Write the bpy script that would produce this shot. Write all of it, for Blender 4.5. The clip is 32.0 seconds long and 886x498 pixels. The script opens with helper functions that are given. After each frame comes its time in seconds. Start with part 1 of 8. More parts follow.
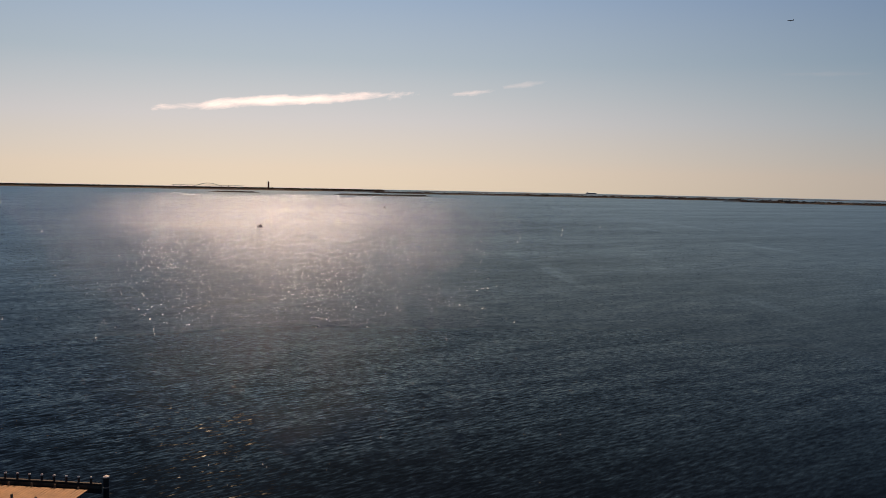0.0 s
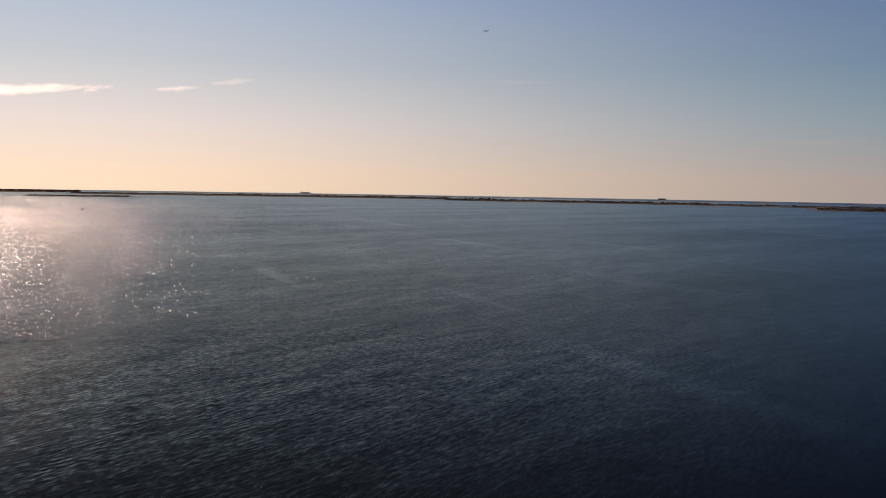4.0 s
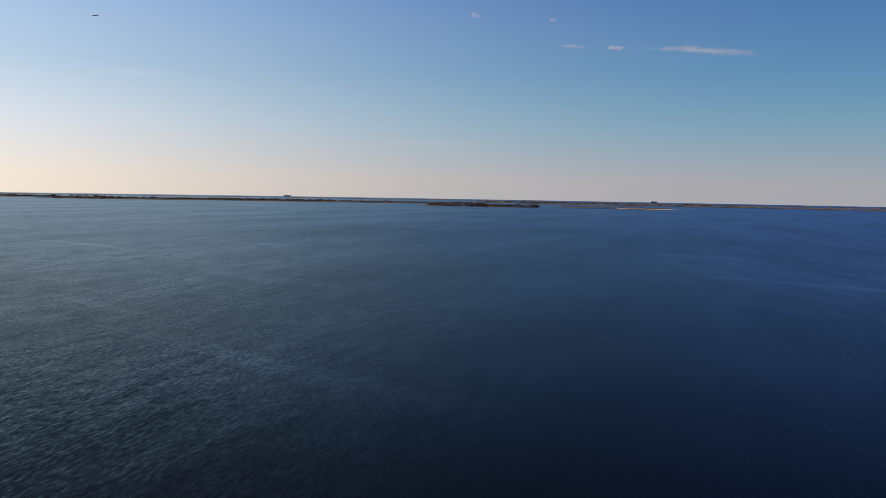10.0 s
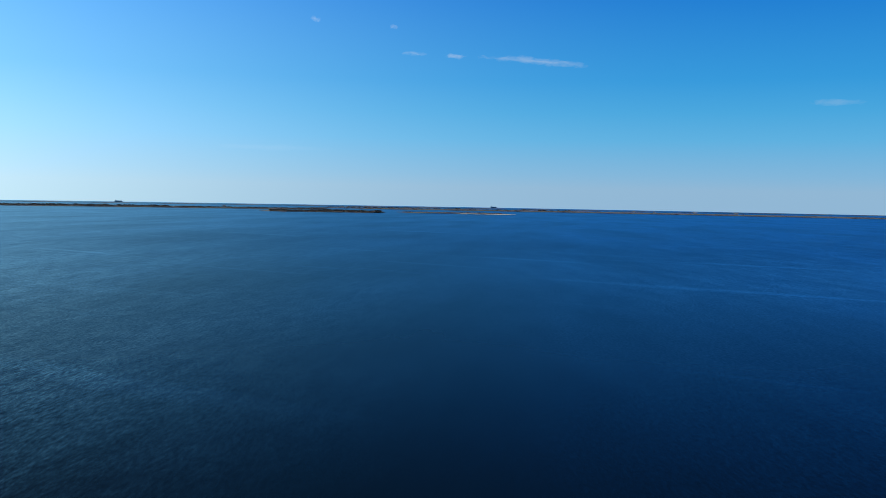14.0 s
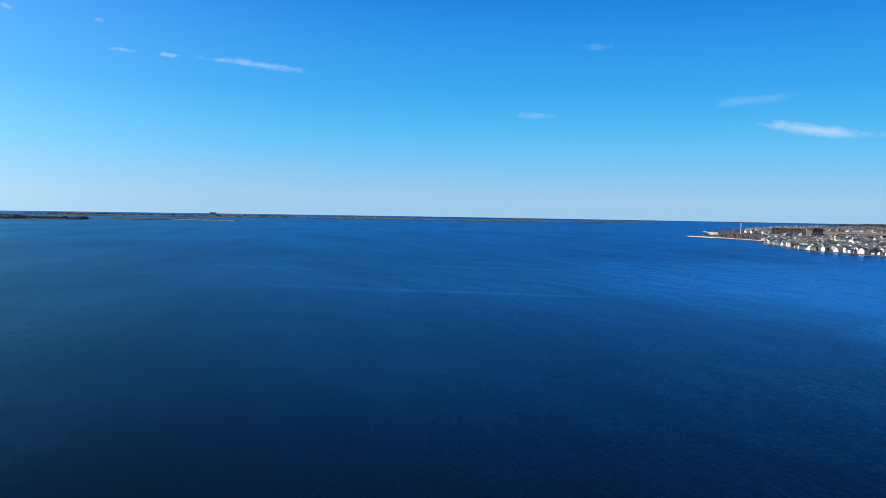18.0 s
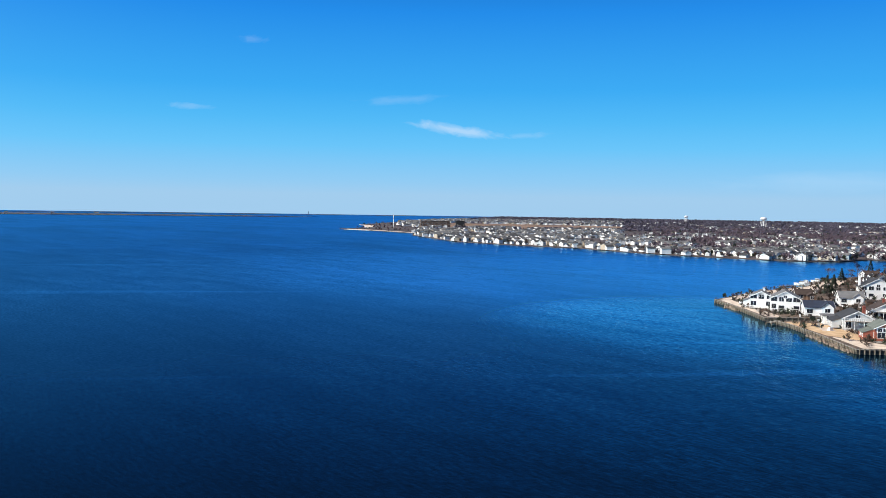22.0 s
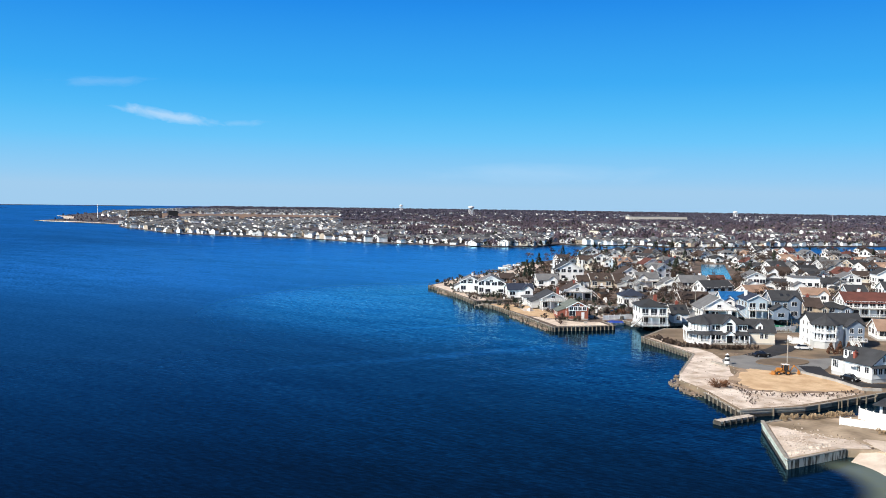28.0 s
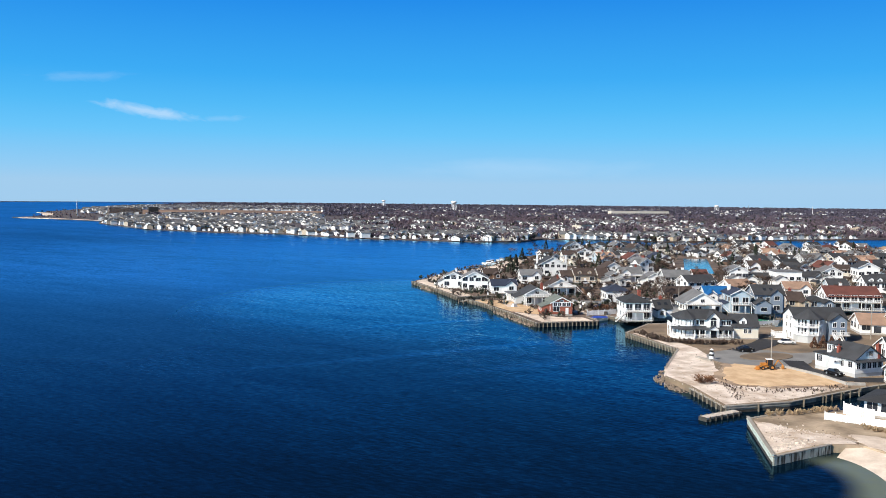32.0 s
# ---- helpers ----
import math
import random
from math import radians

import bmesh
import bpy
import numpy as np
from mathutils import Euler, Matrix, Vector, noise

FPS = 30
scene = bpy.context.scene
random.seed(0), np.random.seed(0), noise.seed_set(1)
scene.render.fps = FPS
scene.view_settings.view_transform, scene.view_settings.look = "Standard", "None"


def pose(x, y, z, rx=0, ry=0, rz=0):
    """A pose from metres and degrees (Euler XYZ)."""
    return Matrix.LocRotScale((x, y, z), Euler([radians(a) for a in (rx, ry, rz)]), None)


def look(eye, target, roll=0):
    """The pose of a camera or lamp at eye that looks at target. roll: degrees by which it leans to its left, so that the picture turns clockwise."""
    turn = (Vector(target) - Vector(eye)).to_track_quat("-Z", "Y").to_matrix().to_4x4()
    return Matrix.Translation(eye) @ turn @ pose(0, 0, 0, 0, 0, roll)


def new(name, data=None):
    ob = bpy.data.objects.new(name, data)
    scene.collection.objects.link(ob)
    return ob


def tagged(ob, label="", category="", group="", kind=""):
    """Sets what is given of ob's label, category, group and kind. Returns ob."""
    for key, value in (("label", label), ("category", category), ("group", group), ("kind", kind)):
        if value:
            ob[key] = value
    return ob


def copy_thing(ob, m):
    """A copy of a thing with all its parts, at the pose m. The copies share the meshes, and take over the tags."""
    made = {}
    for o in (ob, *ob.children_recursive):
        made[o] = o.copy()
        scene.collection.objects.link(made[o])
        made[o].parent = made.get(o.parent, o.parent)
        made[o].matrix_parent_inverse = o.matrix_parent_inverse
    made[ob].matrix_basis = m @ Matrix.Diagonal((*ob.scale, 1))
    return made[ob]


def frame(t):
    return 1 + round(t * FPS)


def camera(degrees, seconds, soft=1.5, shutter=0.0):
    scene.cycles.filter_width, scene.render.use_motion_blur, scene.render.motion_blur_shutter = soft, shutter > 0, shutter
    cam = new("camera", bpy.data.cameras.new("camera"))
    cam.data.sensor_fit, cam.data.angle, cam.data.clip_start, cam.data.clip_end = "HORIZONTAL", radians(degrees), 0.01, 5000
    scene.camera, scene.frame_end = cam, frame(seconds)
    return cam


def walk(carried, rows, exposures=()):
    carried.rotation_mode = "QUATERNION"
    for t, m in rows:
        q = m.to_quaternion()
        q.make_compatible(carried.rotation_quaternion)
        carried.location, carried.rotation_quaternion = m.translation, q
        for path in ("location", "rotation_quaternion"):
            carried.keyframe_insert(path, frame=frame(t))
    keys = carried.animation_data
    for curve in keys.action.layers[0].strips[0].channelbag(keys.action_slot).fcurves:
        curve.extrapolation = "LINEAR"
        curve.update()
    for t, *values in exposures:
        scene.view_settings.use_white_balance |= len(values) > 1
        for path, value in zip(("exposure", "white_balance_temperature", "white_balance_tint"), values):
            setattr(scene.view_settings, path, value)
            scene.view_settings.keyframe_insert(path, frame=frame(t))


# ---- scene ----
SKY_STOPS = [(-0.02, (.33, .56, .79)), (0.015, (.33, .56, .79)), (0.03, (.26, .55, .83)), (0.07, (.125, .51, .88)), (0.10, (.072, .45, .86)), (0.135, (.036, .372, .835)),
             (0.22, (.011, .238, .755)), (0.31, (.004, .07, .31)), (0.5, (.004, .03, .13)), (1.0, (.005, .025, .09))]
GLOW = [(0.0, (1.80, 2.20, 1.86)), (0.07, (1.42, 1.76, 2.0)), (0.135, (.83, 1.35, 1.60)), (0.22, (.44, 1.01, 1.48)), (0.32, (.15, .24, .29)), (0.6, (.085, .10, .115)), (1.0, (.05, .06, .07))]
GLOW_FALL = 3.68
SKY_UP = 10.6
SUN_POWER = 6.6
WATER_COL = (0.0012, 0.0060, 0.0130)
REACH_ROUGH = (0.19, 0.28, 0.345, 0.34)
# sheen colour by camera bearing, with the reflection's light and dark put in
BEARING_TINT = [(-0.3, (.40, .77, 1.0)), (0.0, (.31, .62, .90)), (0.3, (.24, .50, .75)), (0.6, (.25, .50, .68)), (0.8, (.31, .49, .57)), (0.95, (.57, .66, .63))]
GAIN = (0.80, 1.12)
SHEEN_LIFT = 1.7
WATER_IOR = 1.168
WAVE_TURN, STREAK_TURN = 38.0, 30.0
CALM = (0.7, 1.15)
WAVES = ((38.0, 2.6, 0.75, 2, 0.36), (52.0, 1.3, 0.36, 1, 0.24), (28.0, 13.0, 3.8, 3, 0.15), (40.0, 46.0, 12.0, 3, 0.13))
GLINT = ((0.0, 0.025), 0.9, 1.5, 0.13)
GLITTER_SET = (220000, 0.17, 0.25)
EXPOSURES = [(0, -1.18, 12300, 42), (3, -1.06, 13500, 46), (6, -0.66, 15500, 54), (9, -0.64, 14500, 54), (10, -0.53, 10800, 40), (11, -0.45, 9000, 31), (12.5, -0.34, 6500, 10), (15.5, -0.26, 6500, 10), (18, 0.0, 6500, 10), (20, 0.05, 6500, 10), (25, 0.06, 6500, 10), (32, 0.06, 6500, 10)]
LENS = 54.38
cam = camera(LENS, 32.0, soft=0.65)
# seconds, east, north, height, pitch, roll, yaw
ROWS = [
    (0, -0.80, 0.40, 39.60, -4.329, -1.156, 0.000), (0.5, -0.80, 0.40, 39.60, -4.219, -1.152, -2.697),
    (1, -0.80, 0.40, 39.60, -4.124, -1.137, -5.462), (1.5, -0.80, 0.40, 39.60, -4.090, -1.101, -7.437),
    (2, -0.80, 0.40, 39.60, -4.022, -1.055, -9.981), (2.5, -0.80, 0.40, 39.60, -3.996, -1.031, -12.321),
    (3, -0.80, 0.40, 39.60, -3.987, -1.016, -14.713), (3.5, -0.80, 0.40, 39.60, -4.007, -0.997, -16.635),
    (5.5, -0.80, 0.40, 39.60, -3.992, -0.999, -26.529), (6, -0.80, 0.40, 39.60, -3.991, -1.000, -28.853),
    (7, -0.80, 0.40, 39.60, -3.960, -1.034, -32.804), (8, -0.80, 0.40, 39.60, -3.901, -1.059, -37.074),
    (9, -0.80, 0.40, 39.60, -3.833, -1.038, -41.757), (10, -0.80, 0.40, 39.60, -3.801, -0.968, -43.242),
    (11, -0.80, 0.40, 39.60, -3.719, -0.934, -45.884), (12, -0.80, 0.40, 39.60, -3.644, -0.932, -47.298),
    (13, -0.80, 0.40, 39.60, -3.500, -0.974, -49.759), (13.5, -0.80, 0.40, 39.60, -3.388, -0.997, -51.823),
    (15.5, -0.80, 0.40, 39.60, -2.943, -1.044, -59.343), (16, -0.80, 0.40, 39.60, -2.868, -1.042, -62.108),
    (16.5, -0.80, 0.40, 39.60, -2.777, -1.029, -64.412), (17, -0.80, 0.40, 39.60, -2.698, -1.008, -66.791),
    (17.5, -0.80, 0.40, 39.60, -2.655, -0.965, -68.927), (18, -0.80, 0.40, 39.60, -2.604, -0.924, -71.914),
    (18.5, -0.80, 0.40, 39.60, -2.576, -0.895, -75.306), (19, -0.80, 0.40, 39.60, -2.557, -0.882, -78.519),
    (19.5, -0.80, 0.40, 39.60, -2.571, -0.838, -80.319), (20, -0.80, 0.40, 39.60, -2.592, -0.808, -82.798),
    (20.5, -0.80, 0.40, 39.60, -2.622, -0.803, -85.592), (21, -0.80, 0.40, 39.60, -2.640, -0.839, -88.519),
    (21.5, -0.80, 0.40, 39.60, -2.630, -0.880, -90.981), (22, -0.80, 0.40, 39.60, -2.663, -0.877, -94.257),
    (22.5, -0.68, 0.33, 39.60, -2.681, -0.858, -96.037), (23, -0.55, 0.25, 39.60, -2.690, -0.890, -98.864),
    (23.5, -0.43, 0.17, 39.60, -2.697, -0.943, -102.045), (24, -0.30, 0.10, 39.60, -2.741, -1.002, -105.117),
    (24.5, -0.15, 0.02, 39.61, -2.755, -1.051, -108.080), (25, 0.00, -0.05, 39.62, -2.786, -1.095, -110.604),
    (25.5, 0.00, 0.00, 39.80, -2.860, -1.008, -111.234), (27.5, 0.00, 0.00, 40.00, -3.107, -0.813, -112.470),
    (28, 0.00, 0.00, 40.00, -3.111, -0.780, -112.774), (28.5, 0.00, 0.00, 40.00, -3.109, -0.798, -113.089),
    (29, 0.00, 0.00, 40.00, -3.130, -0.822, -113.434), (29.5, 0.00, 0.00, 40.00, -3.190, -0.850, -113.778),
    (30, 0.00, 0.00, 40.00, -3.223, -0.881, -114.112), (30.5, 0.00, 0.00, 40.00, -3.307, -0.868, -114.425),
    (30.6, 0.00, 0.00, 40.00, -4.060, -0.838, -114.254), (30.7, 0.00, 0.00, 40.00, -5.560, -0.809, -114.088),
    (30.8, 0.00, 0.00, 40.00, -6.460, -0.779, -113.922), (30.9, 0.00, 0.00, 40.00, -8.700, -0.750, -113.756),
    (31, 0.00, 0.00, 40.00, -9.192, -0.720, -113.594), (31.1, 0.21, -0.08, 40.03, -8.560, -0.703, -113.624),
    (31.2, 0.41, -0.17, 40.06, -6.300, -0.685, -113.658), (31.3, 0.62, -0.25, 40.08, -3.500, -0.668, -113.692),
    (31.4, 0.82, -0.34, 40.11, -3.380, -0.650, -113.726), (31.5, 1.03, -0.42, 40.14, -3.393, -0.633, -113.757),
    (32, 1.53, -0.40, 40.28, -3.432, -0.554, -113.930),
]
walk(cam, [(t, pose(x, y, z, 90 + p, r, w)) for t, x, y, z, p, r, w in ROWS],
     exposures=EXPOSURES)

# ---- world and sun ----
SUN_AZ, SUN_EL = 12.0, 38.0
sun_way = Vector((-math.sin(radians(SUN_AZ)) * math.cos(radians(SUN_EL)),
                  math.cos(radians(SUN_AZ)) * math.cos(radians(SUN_EL)), math.sin(radians(SUN_EL))))


def build_world():
    w = bpy.data.worlds.new("world")
    scene.world = w
    w.use_nodes = True
    n, l = w.node_tree.nodes, w.node_tree.links
    n.clear()
    out = n.new("ShaderNodeOutputWorld")
    bg = n.new("ShaderNodeBackground")
    sky = n.new("ShaderNodeTexSky")
    sky.sky_type, sky.sun_disc = "NISHITA", False
    sky.sun_elevation, sky.sun_rotation = radians(SUN_EL), radians(-SUN_AZ)
    sky.air_density, sky.dust_density, sky.ozone_density = 1.0, 0.6, 3.0
    tc = n.new("ShaderNodeTexCoord")
    sep = n.new("ShaderNodeSeparateXYZ")
    l.new(tc.outputs["Generated"], sep.inputs[0])
    ramp = n.new("ShaderNodeValToRGB")
    l.new(sep.outputs["Z"], ramp.inputs[0])
    el = ramp.color_ramp.elements
    stops = SKY_STOPS
    el[0].position, el[0].color = stops[0][0], (*stops[0][1], 1)
    el[1].position, el[1].color = stops[-1][0], (*stops[-1][1], 1)
    for p, c in stops[1:-1]:
        e = el.new(p)
        e.color = (*c, 1)
    # glow of the air around the sun
    dot = n.new("ShaderNodeVectorMath")
    dot.operation = "DOT_PRODUCT"
    dot.inputs[1].default_value = sun_way
    l.new(tc.outputs["Generated"], dot.inputs[0])
    near = n.new("ShaderNodeMapRange")
    near.inputs["From Min"].default_value, near.inputs["From Max"].default_value = -0.05, 1.0
    l.new(dot.outputs["Value"], near.inputs["Value"])
    pw = n.new("ShaderNodeMath")
    pw.operation = "POWER"
    pw.inputs[1].default_value = GLOW_FALL
    l.new(near.outputs[0], pw.inputs[0])
    warm = n.new("ShaderNodeValToRGB")
    l.new(sep.outputs["Z"], warm.inputs[0])
    we = warm.color_ramp.elements
    we[0].position, we[0].color = GLOW[0][0], (*GLOW[0][1], 1)
    we[1].position, we[1].color = GLOW[-1][0], (*GLOW[-1][1], 1)
    for p, c in GLOW[1:-1]:
        e = we.new(p)
        e.color = (*c, 1)
    glow = n.new("ShaderNodeMix")
    glow.data_type, glow.blend_type = "RGBA", "ADD"
    l.new(warm.outputs[0], glow.inputs["B"])
    l.new(pw.outputs[0], glow.inputs["Factor"])
    l.new(ramp.outputs[0], glow.inputs["A"])
    scale = n.new("ShaderNodeMix")
    scale.data_type, scale.blend_type = "RGBA", "MULTIPLY"
    scale.inputs["Factor"].default_value = 1.0
    scale.inputs["B"].default_value = (SKY_UP, SKY_UP, SKY_UP, 1)
    l.new(glow.outputs["Result"], scale.inputs["A"])
    mix = n.new("ShaderNodeMix")
    mix.data_type = "RGBA"
    mix.inputs["Factor"].default_value = 0.97
    l.new(sky.outputs[0], mix.inputs["A"])
    l.new(scale.outputs["Result"], mix.inputs["B"])
    l.new(mix.outputs["Result"], bg.inputs["Color"])
    bg.inputs["Strength"].default_value = 0.1
    l.new(bg.outputs[0], out.inputs[0])


build_world()
lamp = bpy.data.lights.new("sun", "SUN")
lamp.energy, lamp.angle, lamp.color = SUN_POWER, radians(0.53), (1.0, 0.93, 0.82)
sun = new("sun", lamp)
sun.matrix_world = look(sun_way * 100, (0, 0, 0))


# ---- materials ----
def node_mat(name):
    m = bpy.data.materials.new(name)
    m.use_nodes = True
    n, l = m.node_tree.nodes, m.node_tree.links
    return m, n, l, n["Principled BSDF"]


def surface(name, col, rough=0.7, var=0.25, big=0.3, small=6.0, bump=0.02, metal=0.0, col2=None, spread=0.12, island=False):
    """A paint, stone, soil or wood: two scales of mottling, a shift from piece to piece, and fine relief."""
    m, n, l, b = node_mat(name)
    geo = n.new("ShaderNodeNewGeometry")
    n1, n2 = n.new("ShaderNodeTexNoise"), n.new("ShaderNodeTexNoise")
    n1.inputs["Scale"].default_value, n1.inputs["Detail"].default_value = big, 5
    n2.inputs["Scale"].default_value, n2.inputs["Detail"].default_value = small, 4
    for q in (n1, n2):
        l.new(geo.outputs["Position"], q.inputs["Vector"])
    mix = n.new("ShaderNodeMix")
    mix.data_type = "RGBA"
    c2 = col2 or tuple(v * (1 - var) for v in col)
    mix.inputs["A"].default_value, mix.inputs["B"].default_value = (*col, 1), (*c2, 1)
    mr = n.new("ShaderNodeMapRange")
    mr.inputs["From Min"].default_value, mr.inputs["From Max"].default_value = 0.35, 0.65
    l.new(n1.outputs["Fac"], mr.inputs["Value"])
    l.new(mr.outputs[0], mix.inputs["Factor"])
    hsv = n.new("ShaderNodeHueSaturation")
    l.new(mix.outputs["Result"], hsv.inputs["Color"])
    info = n.new("ShaderNodeObjectInfo")
    add = n.new("ShaderNodeMath")
    add.operation = "MULTIPLY_ADD"
    add.inputs[1].default_value, add.inputs[2].default_value = var, 1 - var / 2
    l.new(n2.outputs["Fac"], add.inputs[0])
    per = n.new("ShaderNodeMath")
    per.operation = "MULTIPLY_ADD"
    per.inputs[1].default_value, per.inputs[2].default_value = spread, 1 - spread / 2
    l.new(geo.outputs["Random Per Island"] if island else info.outputs["Random"], per.inputs[0])
    mul = n.new("ShaderNodeMath")
    mul.operation = "MULTIPLY"
    l.new(add.outputs[0], mul.inputs[0])
    l.new(per.outputs[0], mul.inputs[1])
    l.new(mul.outputs[0], hsv.inputs["Value"])
    l.new(hsv.outputs[0], b.inputs["Base Color"])
    b.inputs["Roughness"].default_value, b.inputs["Metallic"].default_value = rough, metal
    if bump:
        bp = n.new("ShaderNodeBump")
        bp.inputs["Strength"].default_value, bp.inputs["Distance"].default_value = 0.6, bump
        l.new(n2.outputs["Fac"], bp.inputs["Height"])
        l.new(bp.outputs[0], b.inputs["Normal"])
    return m


def water_mat():
    """Wind-ruffled sea water: facets tilted by noise at several scales, gentler in long streaks."""
    m, n, l, b = node_mat("bay_water")
    geo = n.new("ShaderNodeNewGeometry")

    def mapped(turn, long, across=1.0):
        """Coordinates in wave lengths, along the crests and across them."""
        mp = n.new("ShaderNodeMapping")
        mp.vector_type = "TEXTURE"
        mp.inputs["Rotation"].default_value = (0, 0, radians(turn))
        mp.inputs["Scale"].default_value = (long, across, 1.0)
        l.new(geo.outputs["Position"], mp.inputs["Vector"])
        return mp

    def noise_tex(mp, scale, detail, rough=0.55):
        t = n.new("ShaderNodeTexNoise")
        t.inputs["Scale"].default_value, t.inputs["Detail"].default_value = scale, detail
        t.inputs["Roughness"].default_value = rough
        l.new(mp.outputs[0], t.inputs["Vector"])
        return t

    big = noise_tex(mapped(STREAK_TURN, 330.0, 95.0), 1.0, 5)
    calm = n.new("ShaderNodeMapRange")
    calm.inputs["From Min"].default_value, calm.inputs["From Max"].default_value = 0.34, 0.62
    calm.inputs["To Min"].default_value, calm.inputs["To Max"].default_value = CALM
    l.new(big.outputs["Fac"], calm.inputs["Value"])
    total = None
    for turn, long, across, detail, k in WAVES:
        t = noise_tex(mapped(turn, long, across), 1.0, detail)
        mid = n.new("ShaderNodeMath")
        mid.operation = "SUBTRACT"
        mid.inputs[1].default_value = 0.5
        l.new(t.outputs["Fac"], mid.inputs[0])
        s = n.new("ShaderNodeVectorMath")
        s.operation = "SCALE"
        s.inputs[0].default_value = (-math.sin(radians(turn)) * k, math.cos(radians(turn)) * k, 0)
        l.new(mid.outputs[0], s.inputs["Scale"])
        if total is None:
            total = s
        else:
            ad = n.new("ShaderNodeVectorMath")
            l.new(total.outputs[0], ad.inputs[0])
            l.new(s.outputs[0], ad.inputs[1])
            total = ad
    sc = n.new("ShaderNodeVectorMath")
    sc.operation = "SCALE"
    l.new(total.outputs[0], sc.inputs[0])
    # lower waves in the shelter of the town
    town = n.new("ShaderNodeVectorMath")
    town.operation = "DISTANCE"
    town.inputs[1].default_value = (250, -100, 0)
    l.new(geo.outputs["Position"], town.inputs[0])
    low = n.new("ShaderNodeMapRange")
    low.interpolation_type = "SMOOTHSTEP"
    low.inputs["From Min"].default_value, low.inputs["From Max"].default_value = 160.0, 340.0
    low.inputs["To Min"].default_value = 0.42
    l.new(town.outputs["Value"], low.inputs["Value"])
    tall = n.new("ShaderNodeMath")
    tall.operation = "MULTIPLY"
    l.new(calm.outputs[0], tall.inputs[0])
    l.new(low.outputs[0], tall.inputs[1])
    l.new(tall.outputs[0], sc.inputs["Scale"])
    up = n.new("ShaderNodeVectorMath")
    up.inputs[1].default_value = (0, 0, 1)
    l.new(sc.outputs[0], up.inputs[0])
    nm = n.new("ShaderNodeVectorMath")
    nm.operation = "NORMALIZE"
    l.new(up.outputs[0], nm.inputs[0])
    body = n.new("ShaderNodeBsdfDiffuse")
    sheen = n.new("ShaderNodeBsdfGlossy")
    l.new(nm.outputs[0], sheen.inputs["Normal"])
    sheen.distribution = "BECKMANN"
    # roughness grows outward from the camera's spot, set to fit the glitter it sees
    reach = n.new("ShaderNodeVectorMath")
    reach.operation = "LENGTH"
    l.new(geo.outputs["Position"], reach.inputs[0])
    wind = n.new("ShaderNodeValToRGB")
    far = n.new("ShaderNodeMath")
    far.operation = "DIVIDE"
    far.inputs[1].default_value = 2000.0
    l.new(reach.outputs["Value"], far.inputs[0])
    l.new(far.outputs[0], wind.inputs[0])
    e = wind.color_ramp.elements
    e[0].position, e[0].color = 0.04, (REACH_ROUGH[0],) * 3 + (1,)
    e[1].position, e[1].color = 1.0, (REACH_ROUGH[3],) * 3 + (1,)
    for p, v in ((0.12, REACH_ROUGH[1]), (0.4, REACH_ROUGH[2])):
        q = e.new(p)
        q.color = (v, v, v, 1)
    gust = n.new("ShaderNodeMath")
    gust.operation = "MULTIPLY"
    l.new(wind.outputs[0], gust.inputs[0])
    soft = n.new("ShaderNodeMapRange")
    soft.inputs["From Min"].default_value, soft.inputs["From Max"].default_value = CALM
    soft.inputs["To Min"].default_value, soft.inputs["To Max"].default_value = 0.955, 1.03
    l.new(calm.outputs[0], soft.inputs["Value"])
    l.new(soft.outputs[0], gust.inputs[1])
    shelter = None
    for centre, r0, r1 in (((300, -135, 0), 60.0, 105.0), ((225, -150, 0), 30.0, 62.0), ((110, -118, 0), 18.0, 40.0), ((156, -116, 0), 12.0, 34.0)):
        dist = n.new("ShaderNodeVectorMath")
        dist.operation = "DISTANCE"
        dist.inputs[1].default_value = centre
        l.new(geo.outputs["Position"], dist.inputs[0])
        q = n.new("ShaderNodeMapRange")
        q.interpolation_type = "SMOOTHSTEP"
        q.inputs["From Min"].default_value, q.inputs["From Max"].default_value = r0, r1
        q.inputs["To Min"].default_value = 0.5
        l.new(dist.outputs["Value"], q.inputs["Value"])
        if shelter is None:
            shelter = q
        else:
            both = n.new("ShaderNodeMath")
            both.operation = "MINIMUM"
            l.new(shelter.outputs[0], both.inputs[0])
            l.new(q.outputs[0], both.inputs[1])
            shelter = both
    quiet = n.new("ShaderNodeMath")
    quiet.operation = "MULTIPLY"
    l.new(gust.outputs[0], quiet.inputs[0])
    l.new(shelter.outputs[0], quiet.inputs[1])
    l.new(quiet.outputs[0], sheen.inputs["Roughness"])
    fr = n.new("ShaderNodeFresnel")
    fr.inputs["IOR"].default_value = WATER_IOR
    l.new(nm.outputs[0], fr.inputs["Normal"])
    surf = n.new("ShaderNodeMixShader")
    gain = n.new("ShaderNodeMapRange")
    gain.inputs["From Min"].default_value, gain.inputs["From Max"].default_value = 0.34, 0.64
    gain.inputs["To Min"].default_value, gain.inputs["To Max"].default_value = GAIN
    l.new(big.outputs["Fac"], gain.inputs["Value"])
    fg = n.new("ShaderNodeMath")
    fg.operation = "MULTIPLY"
    l.new(fr.outputs[0], fg.inputs[0])
    # reflected share raised round the point, to put a brighter sheen on the water
    lift_reach = n.new("ShaderNodeVectorMath")
    lift_reach.operation = "DISTANCE"
    lift_reach.inputs[1].default_value = (520, -170, 0)
    l.new(geo.outputs["Position"], lift_reach.inputs[0])
    sheen_lift = n.new("ShaderNodeMapRange")
    sheen_lift.interpolation_type = "SMOOTHSTEP"
